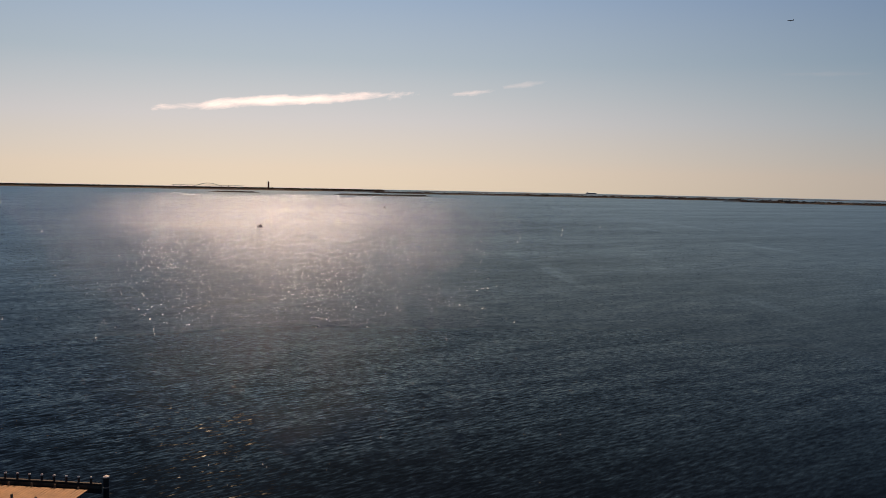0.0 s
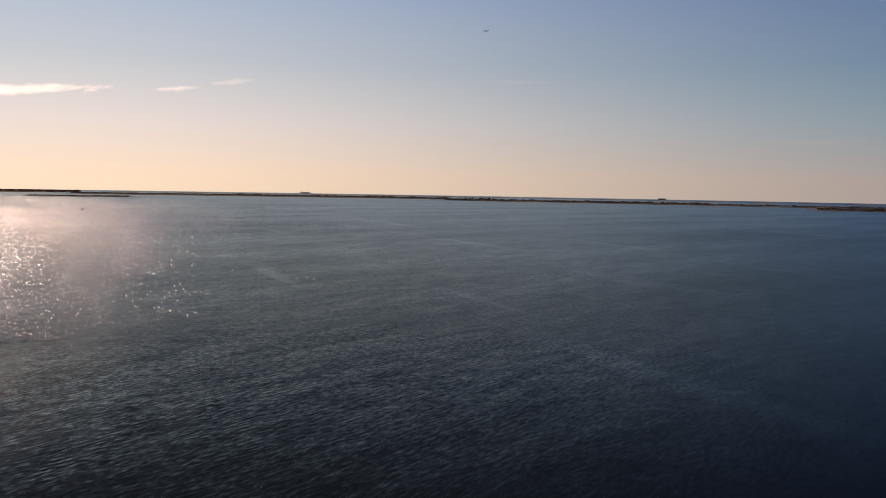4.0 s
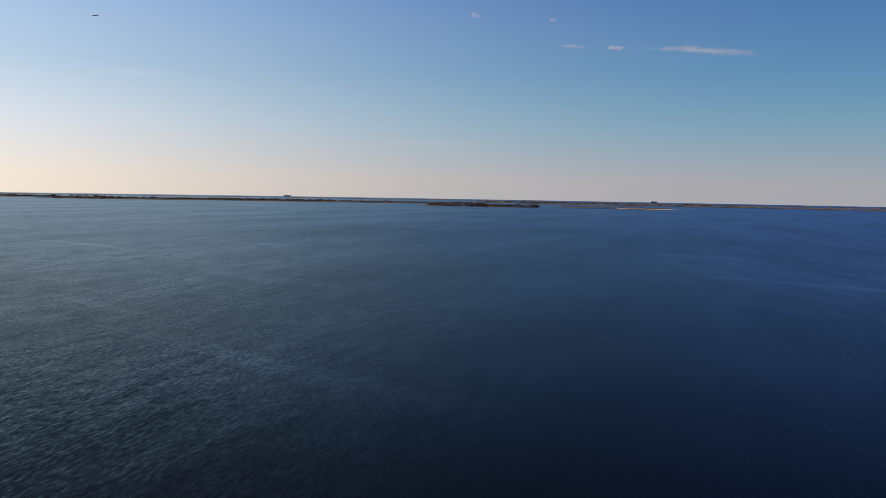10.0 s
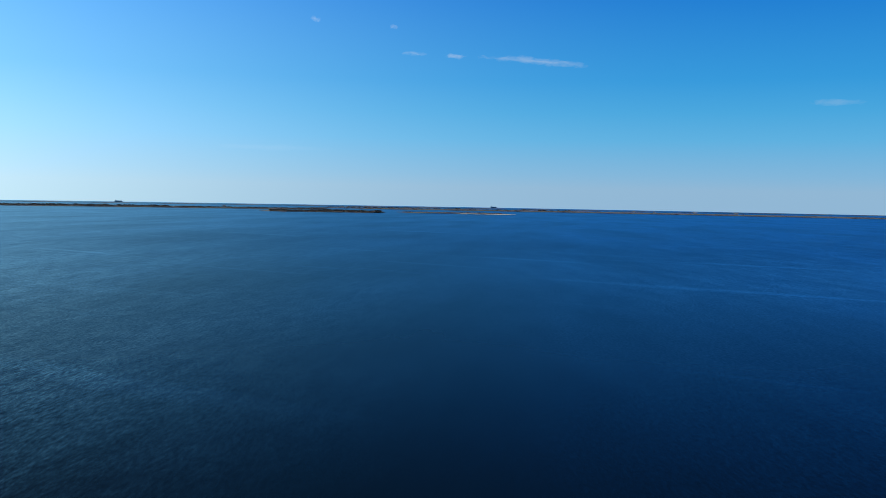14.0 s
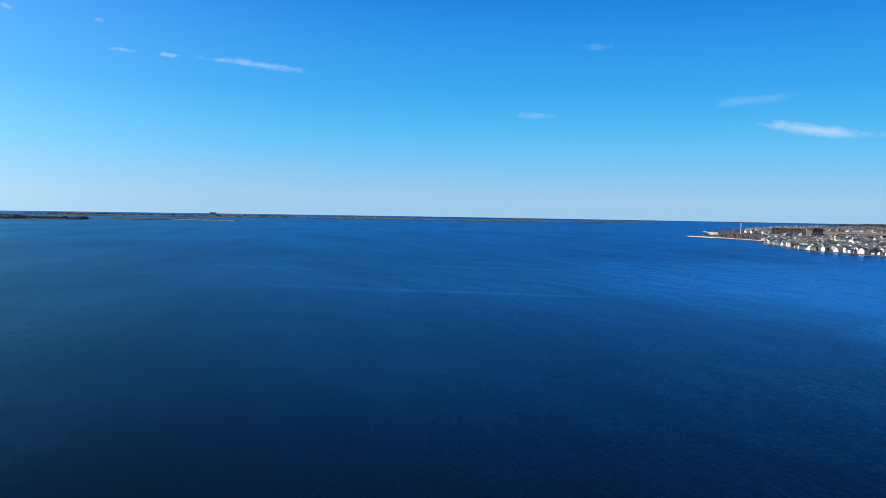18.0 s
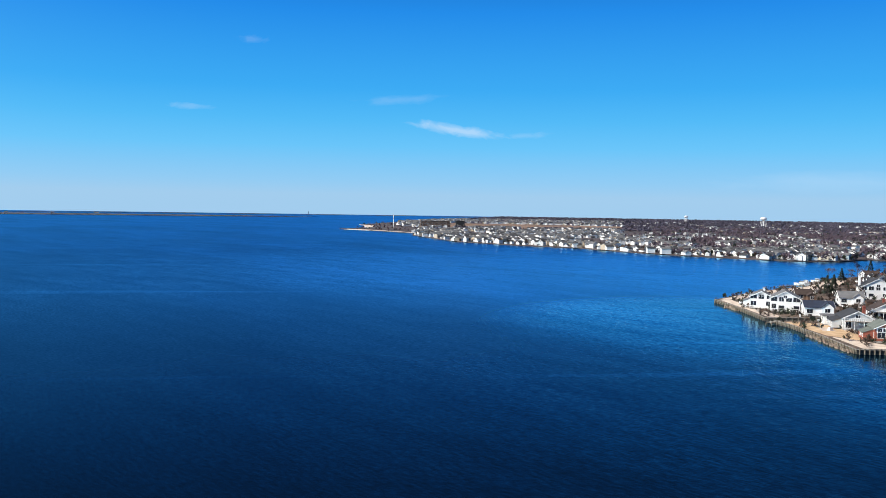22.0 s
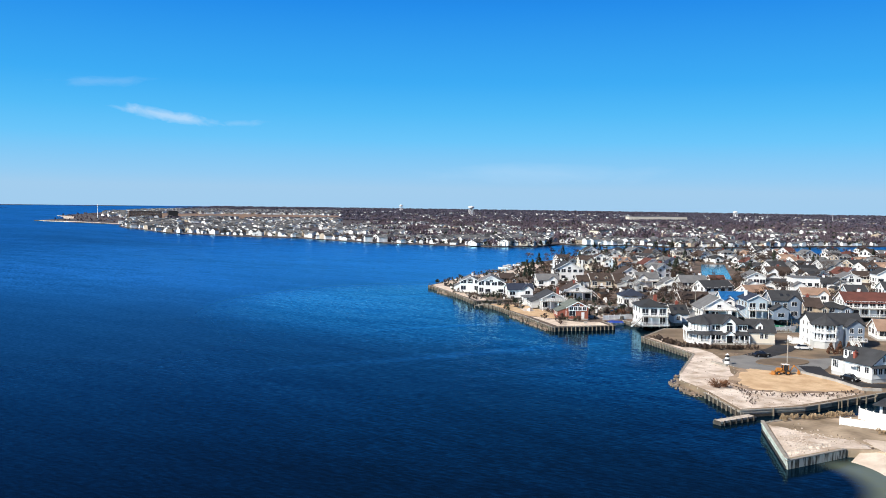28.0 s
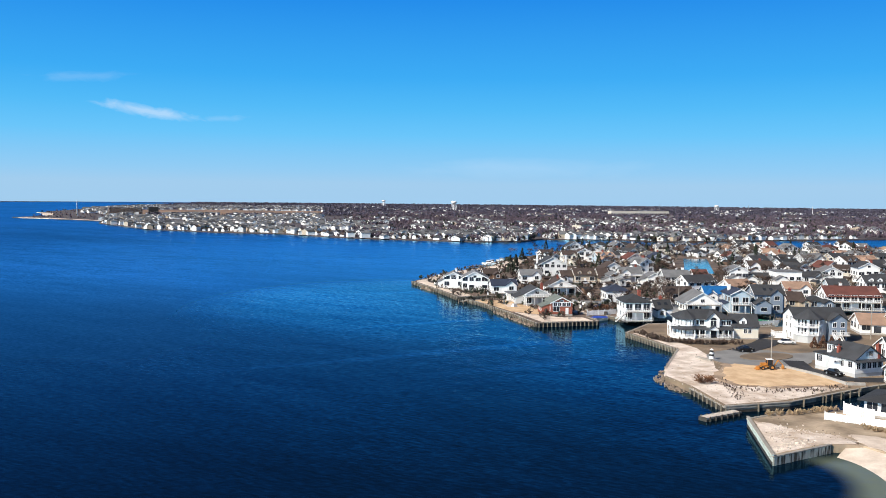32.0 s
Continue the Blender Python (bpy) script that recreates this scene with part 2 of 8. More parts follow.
    sheen_lift.inputs["From Min"].default_value, sheen_lift.inputs["From Max"].default_value = 400.0, 60.0
    sheen_lift.inputs["To Min"].default_value, sheen_lift.inputs["To Max"].default_value = 1.0, SHEEN_LIFT
    l.new(lift_reach.outputs["Value"], sheen_lift.inputs["Value"])
    both = n.new("ShaderNodeMath")
    both.operation = "MULTIPLY"
    l.new(gain.outputs[0], both.inputs[0])
    l.new(sheen_lift.outputs[0], both.inputs[1])
    # thin glassy slicks, their pale sheen put in as a larger reflected share
    thin = n.new("ShaderNodeMapRange")
    thin.inputs["From Min"].default_value, thin.inputs["From Max"].default_value = 0.60, 0.70
    thin.inputs["To Min"].default_value, thin.inputs["To Max"].default_value = 1.0, 1.28
    l.new(noise_tex(mapped(94.0, 360.0, 30.0), 1.0, 3).outputs["Fac"], thin.inputs["Value"])
    slick = n.new("ShaderNodeMath")
    slick.operation = "MULTIPLY"
    l.new(both.outputs[0], slick.inputs[0])
    l.new(thin.outputs[0], slick.inputs[1])
    l.new(slick.outputs[0], fg.inputs[1])
    l.new(fg.outputs[0], surf.inputs[0])
    # tint by bearing from the camera's spot, standing in for brighter and darker reflection
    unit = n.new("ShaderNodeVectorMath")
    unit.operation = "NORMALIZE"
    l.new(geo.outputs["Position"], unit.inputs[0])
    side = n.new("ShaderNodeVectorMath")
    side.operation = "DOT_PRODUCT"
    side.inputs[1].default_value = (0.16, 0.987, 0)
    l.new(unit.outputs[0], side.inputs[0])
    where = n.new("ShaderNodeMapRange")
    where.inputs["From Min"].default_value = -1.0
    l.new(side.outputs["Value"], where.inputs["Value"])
    bearing_tint = n.new("ShaderNodeValToRGB")
    be = bearing_tint.color_ramp.elements
    be[0].position, be[0].color = BEARING_TINT[0][0] / 2 + 0.5, (*BEARING_TINT[0][1], 1)
    be[1].position, be[1].color = BEARING_TINT[-1][0] / 2 + 0.5, (*BEARING_TINT[-1][1], 1)
    for p, c in BEARING_TINT[1:-1]:
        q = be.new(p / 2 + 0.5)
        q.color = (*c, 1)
    l.new(where.outputs[0], bearing_tint.inputs[0])
    l.new(bearing_tint.outputs[0], sheen.inputs["Color"])
    l.new(body.outputs[0], surf.inputs[1])
    l.new(sheen.outputs[0], surf.inputs[2])
    # extra gloss layer added for sun glints, on ripples tilted by noise
    gl = n.new("ShaderNodeBsdfGlossy")
    gl.inputs["Color"].default_value, gl.inputs["Roughness"].default_value = (0.8, 0.9, 1, 1), GLINT[3]
    gl.distribution = "BECKMANN"
    st = n.new("ShaderNodeMix")
    st.data_type = "RGBA"
    off = n.new("ShaderNodeMapRange")
    off.inputs["From Min"].default_value, off.inputs["From Max"].default_value = 180.0, 420.0
    l.new(reach.outputs["Value"], off.inputs["Value"])
    l.new(off.outputs[0], st.inputs["Factor"])
    l.new(noise_tex(mapped(WAVE_TURN, 1.6, 1.0), GLINT[1], 1, 0.6).outputs["Color"], st.inputs["A"])
    l.new(noise_tex(mapped(WAVE_TURN, 4.0, 1.0), 1.1, 1, 0.6).outputs["Color"], st.inputs["B"])
    sk = n.new("ShaderNodeVectorMath")
    sk.operation = "MULTIPLY_ADD"
    sk.inputs[1].default_value, sk.inputs[2].default_value = (GLINT[2], GLINT[2], 0), (-GLINT[2] / 2, -GLINT[2] / 2, 1)
    l.new(st.outputs["Result"], sk.inputs[0])
    sn = n.new("ShaderNodeVectorMath")
    sn.operation = "NORMALIZE"
    l.new(sk.outputs[0], sn.inputs[0])
    l.new(sn.outputs[0], gl.inputs["Normal"])
    ms = n.new("ShaderNodeMixShader")
    share = n.new("ShaderNodeMapRange")
    share.inputs["From Min"].default_value, share.inputs["From Max"].default_value = 130.0, 600.0
    share.inputs["To Min"].default_value, share.inputs["To Max"].default_value = GLINT[0]
    l.new(reach.outputs["Value"], share.inputs["Value"])
    # near the eye only scattered ripples flash
    rare = n.new("ShaderNodeMapRange")
    rare.inputs["From Min"].default_value, rare.inputs["From Max"].default_value = 0.52, 0.62
    l.new(noise_tex(mapped(WAVE_TURN, 1.0, 1.0), 0.4, 1).outputs["Fac"], rare.inputs["Value"])
    keep = n.new("ShaderNodeMix")
    keep.inputs["B"].default_value = 1.0
    l.new(off.outputs[0], keep.inputs["Factor"])
    l.new(rare.outputs[0], keep.inputs["A"])
    some = n.new("ShaderNodeMath")
    some.operation = "MULTIPLY"
    l.new(share.outputs[0], some.inputs[0])
    l.new(keep.outputs[0], some.inputs[1])
    # and only on facets tilted towards the camera, where glints are wanted
    rgb = n.new("ShaderNodeSeparateColor")
    l.new(st.outputs["Result"], rgb.inputs[0])
    front = n.new("ShaderNodeMapRange")
    front.inputs["From Min"].default_value, front.inputs["From Max"].default_value = 0.45, 0.39
    l.new(rgb.outputs[1], front.inputs["Value"])
    steep = n.new("ShaderNodeMath")
    steep.operation = "MULTIPLY"
    l.new(some.outputs[0], steep.inputs[0])
    l.new(front.outputs[0], steep.inputs[1])
    l.new(steep.outputs[0], ms.inputs[0])
    l.new(surf.outputs[0], ms.inputs[1])
    l.new(gl.outputs[0], ms.inputs[2])
    l.new(ms.outputs[0], n["Material Output"].inputs["Surface"])
    # sandy shallows off the small beach
    near = []
    for centre, r0, r1 in (((97.6, -90.6, 0), 13.5, 18.5), ((88.0, -107.0, 0), 14.0, 7.0)):
        dist = n.new("ShaderNodeVectorMath")
        dist.operation = "DISTANCE"
        dist.inputs[1].default_value = centre
        l.new(geo.outputs["Position"], dist.inputs[0])
        q = n.new("ShaderNodeMapRange")
        q.interpolation_type = "SMOOTHSTEP"
        q.inputs["From Min"].default_value, q.inputs["From Max"].default_value = r0, r1
        l.new(dist.outputs["Value"], q.inputs["Value"])
        near.append(q)
    sh = n.new("ShaderNodeMath")
    sh.operation = "MULTIPLY"
    l.new(near[0].outputs[0], sh.inputs[0])
    l.new(near[1].outputs[0], sh.inputs[1])
    col = n.new("ShaderNodeMix")
    col.data_type = "RGBA"
    col.inputs["A"].default_value, col.inputs["B"].default_value = (*WATER_COL, 1), (0.13, 0.155, 0.11, 1)
    l.new(sh.outputs[0], col.inputs["Factor"])
    l.new(col.outputs["Result"], body.inputs["Color"])
    return m


def glitter_mat():
    """Gloss for the small facets that carry the sun glitter."""
    m, n, l, b = node_mat("glitter_facet")
    body, sheen = n.new("ShaderNodeBsdfDiffuse"), n.new("ShaderNodeBsdfGlossy")
    body.inputs["Color"].default_value = (*WATER_COL, 1)
    sheen.inputs["Color"].default_value, sheen.inputs["Roughness"].default_value = (0.52, 0.68, 0.9, 1), GLITTER_SET[2]
    sheen.distribution = "BECKMANN"
    fr, mx = n.new("ShaderNodeFresnel"), n.new("ShaderNodeMixShader")
    fr.inputs["IOR"].default_value = 1.42
    l.new(fr.outputs[0], mx.inputs[0])
    l.new(body.outputs[0], mx.inputs[1])
    l.new(sheen.outputs[0], mx.inputs[2])
    l.new(mx.outputs[0], n["Material Output"].inputs["Surface"])
    return m


def stained_mat(name, pale, dark, share):
    """Old boards streaked from top to bottom by rust and tide."""
    m, n, l, b = node_mat(name)
    geo = n.new("ShaderNodeNewGeometry")
    mp = n.new("ShaderNodeMapping")
    mp.inputs["Scale"].default_value = (1.5, 1.5, 0.16)
    l.new(geo.outputs["Position"], mp.inputs["Vector"])
    t = n.new("ShaderNodeTexNoise")
    t.inputs["Scale"].default_value, t.inputs["Detail"].default_value = 1.3, 6
    l.new(mp.outputs[0], t.inputs["Vector"])
    r = n.new("ShaderNodeValToRGB")
    r.color_ramp.elements[0].position, r.color_ramp.elements[0].color = share - 0.07, (*dark, 1)
    r.color_ramp.elements[1].position, r.color_ramp.elements[1].color = share + 0.05, (*pale, 1)
    l.new(t.outputs["Fac"], r.inputs[0])
    l.new(r.outputs[0], b.inputs["Base Color"])
    b.inputs["Roughness"].default_value = 0.85
    return m


def glass_mat():
    m, n, l, b = node_mat("window_glass")
    info = n.new("ShaderNodeObjectInfo")
    r = n.new("ShaderNodeValToRGB")
    r.color_ramp.elements[0].color = (0.012, 0.016, 0.022, 1)
    r.color_ramp.elements[1].color = (0.035, 0.04, 0.05, 1)
    l.new(info.outputs["Random"], r.inputs[0])
    l.new(r.outputs[0], b.inputs["Base Color"])
    b.inputs["Roughness"].default_value, b.inputs["IOR"].default_value = 0.06, 1.5
    return m


def cloud_mat(name, density, scale, bright):
    """Thin ice cloud: mostly see-through, glowing white where dense in place of sunlight."""
    m, n, l, b = node_mat(name)
    out = n["Material Output"]
    tc = n.new("ShaderNodeTexCoord")
    mp = n.new("ShaderNodeMapping")
    mp.inputs["Scale"].default_value = scale
    l.new(tc.outputs["Generated"], mp.inputs["Vector"])
    no = n.new("ShaderNodeTexNoise")
    no.inputs["Scale"].default_value, no.inputs["Detail"].default_value = 1.0, 9
    no.inputs["Roughness"].default_value, no.inputs["Distortion"].default_value = 0.62, 0.4
    l.new(mp.outputs[0], no.inputs["Vector"])
    g = n.new("ShaderNodeVectorMath")
    g.operation = "MULTIPLY_ADD"
    g.inputs[1].default_value, g.inputs[2].default_value = (2, 0, 2), (-1, 0, -1)
    l.new(tc.outputs["Generated"], g.inputs[0])
    ln = n.new("ShaderNodeVectorMath")
    ln.operation = "LENGTH"
    l.new(g.outputs[0], ln.inputs[0])
    fall = n.new("ShaderNodeMapRange")
    fall.inputs["From Min"].default_value, fall.inputs["From Max"].default_value = 1.0, 0.0
    fall.inputs["To Min"].default_value, fall.inputs["To Max"].default_value = -0.42, 0.42
    l.new(ln.outputs["Value"], fall.inputs["Value"])
    s = n.new("ShaderNodeMath")
    s.operation = "ADD"
    l.new(no.outputs["Fac"], s.inputs[0])
    l.new(fall.outputs[0], s.inputs[1])
    a = n.new("ShaderNodeMapRange")
    a.inputs["From Min"].default_value, a.inputs["From Max"].default_value = 0.38, 0.85
    a.inputs["To Max"].default_value = density
    l.new(s.outputs[0], a.inputs["Value"])
    tr = n.new("ShaderNodeBsdfTransparent")
    em = n.new("ShaderNodeEmission")
    em.inputs["Color"].default_value, em.inputs["Strength"].default_value = (0.70, 0.84, 1.0, 1), bright
    mx = n.new("ShaderNodeMixShader")
    l.new(a.outputs[0], mx.inputs[0])
    l.new(tr.outputs[0], mx.inputs[1])
    l.new(em.outputs[0], mx.inputs[2])
    l.new(mx.outputs[0], out.inputs["Surface"])
    return m


WATER = water_mat()
GLITTER = glitter_mat()
# the low sky's reflection is put into this base colour as pale blue
STILL = surface("sky_tinted_water", (0.05, 0.17, 0.25), 0.12, 0.2, 0.05, 0.8, 0.004)
GLASS = glass_mat()
WHITE = surface("white_siding", (0.82, 0.82, 0.81), 0.55, 0.08, 0.5, 3, 0.01, spread=0.06)
TRIM = surface("white_trim", (0.8, 0.8, 0.8), 0.5, 0.05, 0.8, 5, 0.004, spread=0.03)
WALLS = {
    "white": WHITE,
    "cream": surface("cream_siding", (0.70, 0.65, 0.55), 0.6, 0.1, 0.5, 3, 0.01),
    "pale grey": surface("pale_grey_siding", (0.52, 0.53, 0.53), 0.6, 0.1, 0.5, 3, 0.01),
    "tan": surface("tan_siding", (0.46, 0.38, 0.29), 0.6, 0.12, 0.5, 3, 0.01),
    "blue-grey": surface("blue_grey_siding", (0.20, 0.25, 0.32), 0.6, 0.12, 0.5, 3, 0.01),
    "pale blue": surface("pale_blue_siding", (0.42, 0.52, 0.60), 0.6, 0.1, 0.5, 3, 0.01),
    "red brick": surface("red_brick", (0.33, 0.10, 0.065), 0.8, 0.3, 1.5, 9, 0.02),
    "brown": surface("brown_siding", (0.16, 0.10, 0.07), 0.7, 0.2, 0.5, 4, 0.01),
}
ROOFS = {
    "slate-grey": surface("slate_grey_shingles", (0.042, 0.044, 0.05), 0.85, 0.3, 0.4, 7, 0.03),
    "pale grey": surface("pale_grey_shingles", (0.155, 0.158, 0.165), 0.85, 0.25, 0.4, 7, 0.03),
    "black": surface("black_shingles", (0.03, 0.032, 0.036), 0.85, 0.3, 0.4, 7, 0.03),
    "navy": surface("navy_shingles", (0.025, 0.035, 0.065), 0.85, 0.3, 0.4, 7, 0.03),
    "brown": surface("brown_shingles", (0.062, 0.043, 0.036), 0.85, 0.3, 0.4, 7, 0.03),
    "red-brown": surface("red_brown_shingles", (0.13, 0.045, 0.035), 0.85, 0.3, 0.4, 7, 0.03),
    "orange-tan": surface("orange_tan_shingles", (0.33, 0.215, 0.155), 0.85, 0.25, 0.4, 7, 0.03),
    "bright blue": surface("bright_blue_tarp", (0.012, 0.11, 0.31), 0.5, 0.15, 0.4, 3, 0.03),
    "red": surface("red_shingles", (0.42, 0.07, 0.04), 0.8, 0.2, 0.4, 6, 0.03),
    "green-grey": surface("green_grey_shingles", (0.15, 0.17, 0.15), 0.85, 0.25, 0.4, 7, 0.03),
}
STAINED = stained_mat("stained_boards", (0.44, 0.43, 0.38), (0.05, 0.045, 0.035), 0.50)
GREENWALL = stained_mat("pale_green_sheeting", (0.50, 0.55, 0.50), (0.20, 0.24, 0.18), 0.40)
BRICK = surface("chimney_brick", (0.30, 0.08, 0.055), 0.85, 0.3, 2, 12, 0.02)
CONCRETE = surface("concrete", (0.42, 0.40, 0.37), 0.85, 0.25, 0.6, 8, 0.02)
ASPHALT = surface("asphalt", (0.23, 0.228, 0.225), 0.9, 0.25, 0.25, 12, 0.01)
BLACKTOP = surface("fresh_blacktop", (0.025, 0.025, 0.028), 0.85, 0.3, 0.4, 10, 0.01)
SAND = surface("pale_sand", (0.70, 0.60, 0.51), 0.95, 0.3, 0.30, 2.2, 0.08, col2=(0.52, 0.42, 0.34))
DIRT = surface("orange_fill_dirt", (0.66, 0.48, 0.30), 0.95, 0.3, 0.32, 2.4, 0.08, col2=(0.50, 0.33, 0.19))
RUBBLY = surface("rubbly_sand", (0.72, 0.63, 0.56), 0.95, 0.4, 0.3, 2.0, 0.1, col2=(0.42, 0.33, 0.26))
GRASS = surface("dormant_grass", (0.24, 0.175, 0.115), 0.95, 0.45, 0.12, 1.2, 0.08, col2=(0.115, 0.085, 0.06))
LAND = surface("winter_ground", (0.185, 0.13, 0.098), 0.95, 0.6, 0.11, 0.9, 0.1, col2=(0.06, 0.046, 0.038))
WOODFLOOR = surface("wooded_winter_ground", (0.085, 0.068, 0.070), 0.95, 0.5, 0.02, 0.3, 0.1, col2=(0.045, 0.037, 0.04))
MARSH = surface("brown_marsh", (0.085, 0.066, 0.052), 0.95, 0.4, 0.01, 0.1, 0.3, col2=(0.045, 0.04, 0.038))
FIELD = surface("dry_marsh_field", (0.24, 0.15, 0.095), 0.95, 0.4, 0.01, 0.1, 0.3, col2=(0.13, 0.085, 0.06))
DARKSCRUB = surface("dark_scrub", (0.06, 0.05, 0.042), 1.0, 0.3, 0.01, 0.4, 0.0, island=True, spread=0.5)
TIMBER = surface("weathered_timber", (0.20, 0.165, 0.125), 0.85, 0.4, 0.9, 6, 0.03)
DARKWOOD = surface("wet_dark_piling", (0.055, 0.047, 0.04), 0.7, 0.4, 0.9, 6, 0.03)
# pier decking, with the warm light on it put into the colour
ORANGEWOOD = surface("sunlit_orange_decking", (0.46, 0.25, 0.10), 0.7, 0.3, 0.5, 5, 0.02)
DECKING = surface("grey_decking", (0.34, 0.31, 0.27), 0.8, 0.3, 0.7, 6, 0.02)
ROCK = surface("shore_rock", (0.26, 0.20, 0.155), 0.9, 0.45, 1.3, 6, 0.06, island=True, spread=0.5)
PALESLAB = surface("broken_concrete", (0.62, 0.54, 0.47), 0.9, 0.35, 1.3, 6, 0.06, island=True, spread=0.4)
BARK = surface("bare_bark", (0.10, 0.075, 0.066), 0.9, 0.35, 1.5, 9, 0.0)
# twigs seen far off, with a purple cast for the haze in between
HAZED_TWIGS = surface("hazed_bare_twigs", (0.145, 0.108, 0.135), 0.95, 0.3, 0.05, 2, 0.0, island=True, spread=0.5)
# bluish purple of the distance haze is put into this wood colour
HAZED_WOOD = surface("hazed_far_woods", (0.112, 0.102, 0.145), 1.0, 0.3, 0.006, 0.4, 0.0, island=True, spread=0.7)
BRUSH = surface("brown_brush", (0.088, 0.058, 0.045), 0.95, 0.35, 0.3, 3, 0.0, island=True, spread=0.7)
RUSSET = surface("russet_twigs", (0.20, 0.095, 0.05), 0.95, 0.35, 0.3, 3, 0.0, island=True, spread=0.6)
TRAMPLED = surface("trampled_soil", (0.40, 0.29, 0.20), 0.95, 0.4, 0.22, 1.6, 0.08, col2=(0.20, 0.14, 0.10))
SANDGRASS = surface("thin_grass_on_sand", (0.46, 0.36, 0.26), 0.95, 0.4, 0.16, 1.3, 0.08, col2=(0.20, 0.15, 0.10))
PINE = surface("evergreen_needles", (0.028, 0.042, 0.024), 0.9, 0.4, 0.3, 4, 0.0, island=True, spread=0.5)
SHRUB = surface("russet_shrub", (0.13, 0.06, 0.035), 0.95, 0.35, 0.4, 4, 0.0, island=True, spread=0.5)
REED = surface("dry_reeds", (0.42, 0.31, 0.19), 0.95, 0.3, 0.4, 4, 0.0, island=True, spread=0.4)
STEEL = surface("grey_steel", (0.35, 0.36, 0.37), 0.45, 0.15, 0.5, 4, 0.0, metal=0.4)
# skyline steel, with the blue of the haze put into its colour
BLUESTEEL = surface("hazy_blue_steel", (0.30, 0.33, 0.38), 0.6, 0.1, 0.02, 0.2, 0.0)
RUBBER = surface("black_rubber", (0.02, 0.02, 0.02), 0.8, 0.2, 1, 10, 0.0)
YELLOW = surface("digger_yellow", (0.50, 0.20, 0.035), 0.5, 0.2, 1, 6, 0.0)
CARBLACK = surface("black_car_paint", (0.012, 0.012, 0.014), 0.25, 0.1, 1, 6, 0.0)
CARWHITE = surface("white_car_paint", (0.72, 0.72, 0.72), 0.25, 0.05, 1, 6, 0.0)
HULL = surface("white_hull", (0.75, 0.75, 0.74), 0.35, 0.08, 1, 6, 0.0)
TARP = surface("green_boat_cover", (0.02, 0.17, 0.10), 0.7, 0.2, 1, 6, 0.01)
BLUETARP = surface("blue_boat_cover", (0.03, 0.08, 0.42), 0.6, 0.2, 1, 6, 0.01)


# ---- mesh tools ----
class Build:
    """Gathers plain polygons and turns them into one mesh."""

    def __init__(self):
        self.v, self.f, self.s = [], [], []

    def poly(self, pts, slot=0):
        k = len(self.v)
        self.v += [tuple(p) for p in pts]
        self.f.append(tuple(range(k, k + len(pts))))
        self.s.append(slot)

    def box(self, x, y, z, sx, sy, sz, slot=0, turn=0.0):
        """A box that stands on z, centred at x, y."""
        k, c, s = len(self.v), math.cos(turn), math.sin(turn)
        for dz in (0, sz):
            for a, b in ((-1, -1), (1, -1), (1, 1), (-1, 1)):
                px, py = a * sx / 2, b * sy / 2
                self.v.append((x + px * c - py * s, y + px * s + py * c, z + dz))
        for q in ((3, 2, 1, 0), (4, 5, 6, 7), (0, 1, 5, 4), (1, 2, 6, 5), (2, 3, 7, 6), (3, 0, 4, 7)):
            self.f.append(tuple(k + i for i in q))
            self.s.append(slot)
        return self

    def loft(self, rings, slot=0, caps=True):
        k, n = len(self.v), len(rings[0])
        for r in rings:
            self.v += [tuple(p) for p in r]
        for i in range(len(rings) - 1):
            for j in range(n):
                a, b = k + i * n + j, k + i * n + (j + 1) % n
                self.f.append((a, b, b + n, a + n))
                self.s.append(slot)
        if caps:
            self.f += [tuple(k + j for j in reversed(range(n))), tuple(k + (len(rings) - 1) * n + j for j in range(n))]
            self.s += [slot, slot]
        return self

    def tube(self, p, q, r0, r1, n=6, slot=0):
        p, q = Vector(p), Vector(q)
        w = (q - p).normalized()
        u = w.orthogonal().normalized()
        v = w.cross(u)
        ring = lambda c, r: [c + (u * math.cos(2 * math.pi * i / n) + v * math.sin(2 * math.pi * i / n)) * r for i in range(n)]
        return self.loft([ring(p, r0), ring(q, r1)], slot)

    def turned(self, prof, x=0, y=0, n=10, slot=0):
        """A turned body from (radius, height) pairs."""
        return self.loft([[(x + r * math.cos(2 * math.pi * i / n), y + r * math.sin(2 * math.pi * i / n), z) for i in range(n)] for r, z in prof], slot)

    def mesh(self, name, mats, smooth=False):
        me = bpy.data.meshes.new(name)
        me.from_pydata(self.v, [], self.f)
        for m in mats if isinstance(mats, (list, tuple)) else [mats]:
            me.materials.append(m)
        me.polygons.foreach_set("material_index", self.s)
        if smooth:
            me.polygons.foreach_set("use_smooth", [True] * len(self.f))
        me.update()
        return me


def part(name, build, mats, parent=None, label="", at=None, turn=0.0):
    me = build.mesh(name, mats) if isinstance(build, Build) else build
    ob = new(name, me)
    if parent is not None:
        ob.parent = parent
    if at is not None:
        ob.location = at
    ob.rotation_euler[2] = turn
    return tagged(ob, label)


def thing(name, label, category, x, y, z, turn=0.0, group="", kind=""):
    ob = new(name)
    ob.location, ob.rotation_euler[2] = (x, y, z), radians(turn)
    ob.empty_display_size = 0.5
    return tagged(ob, label, category, group, kind)


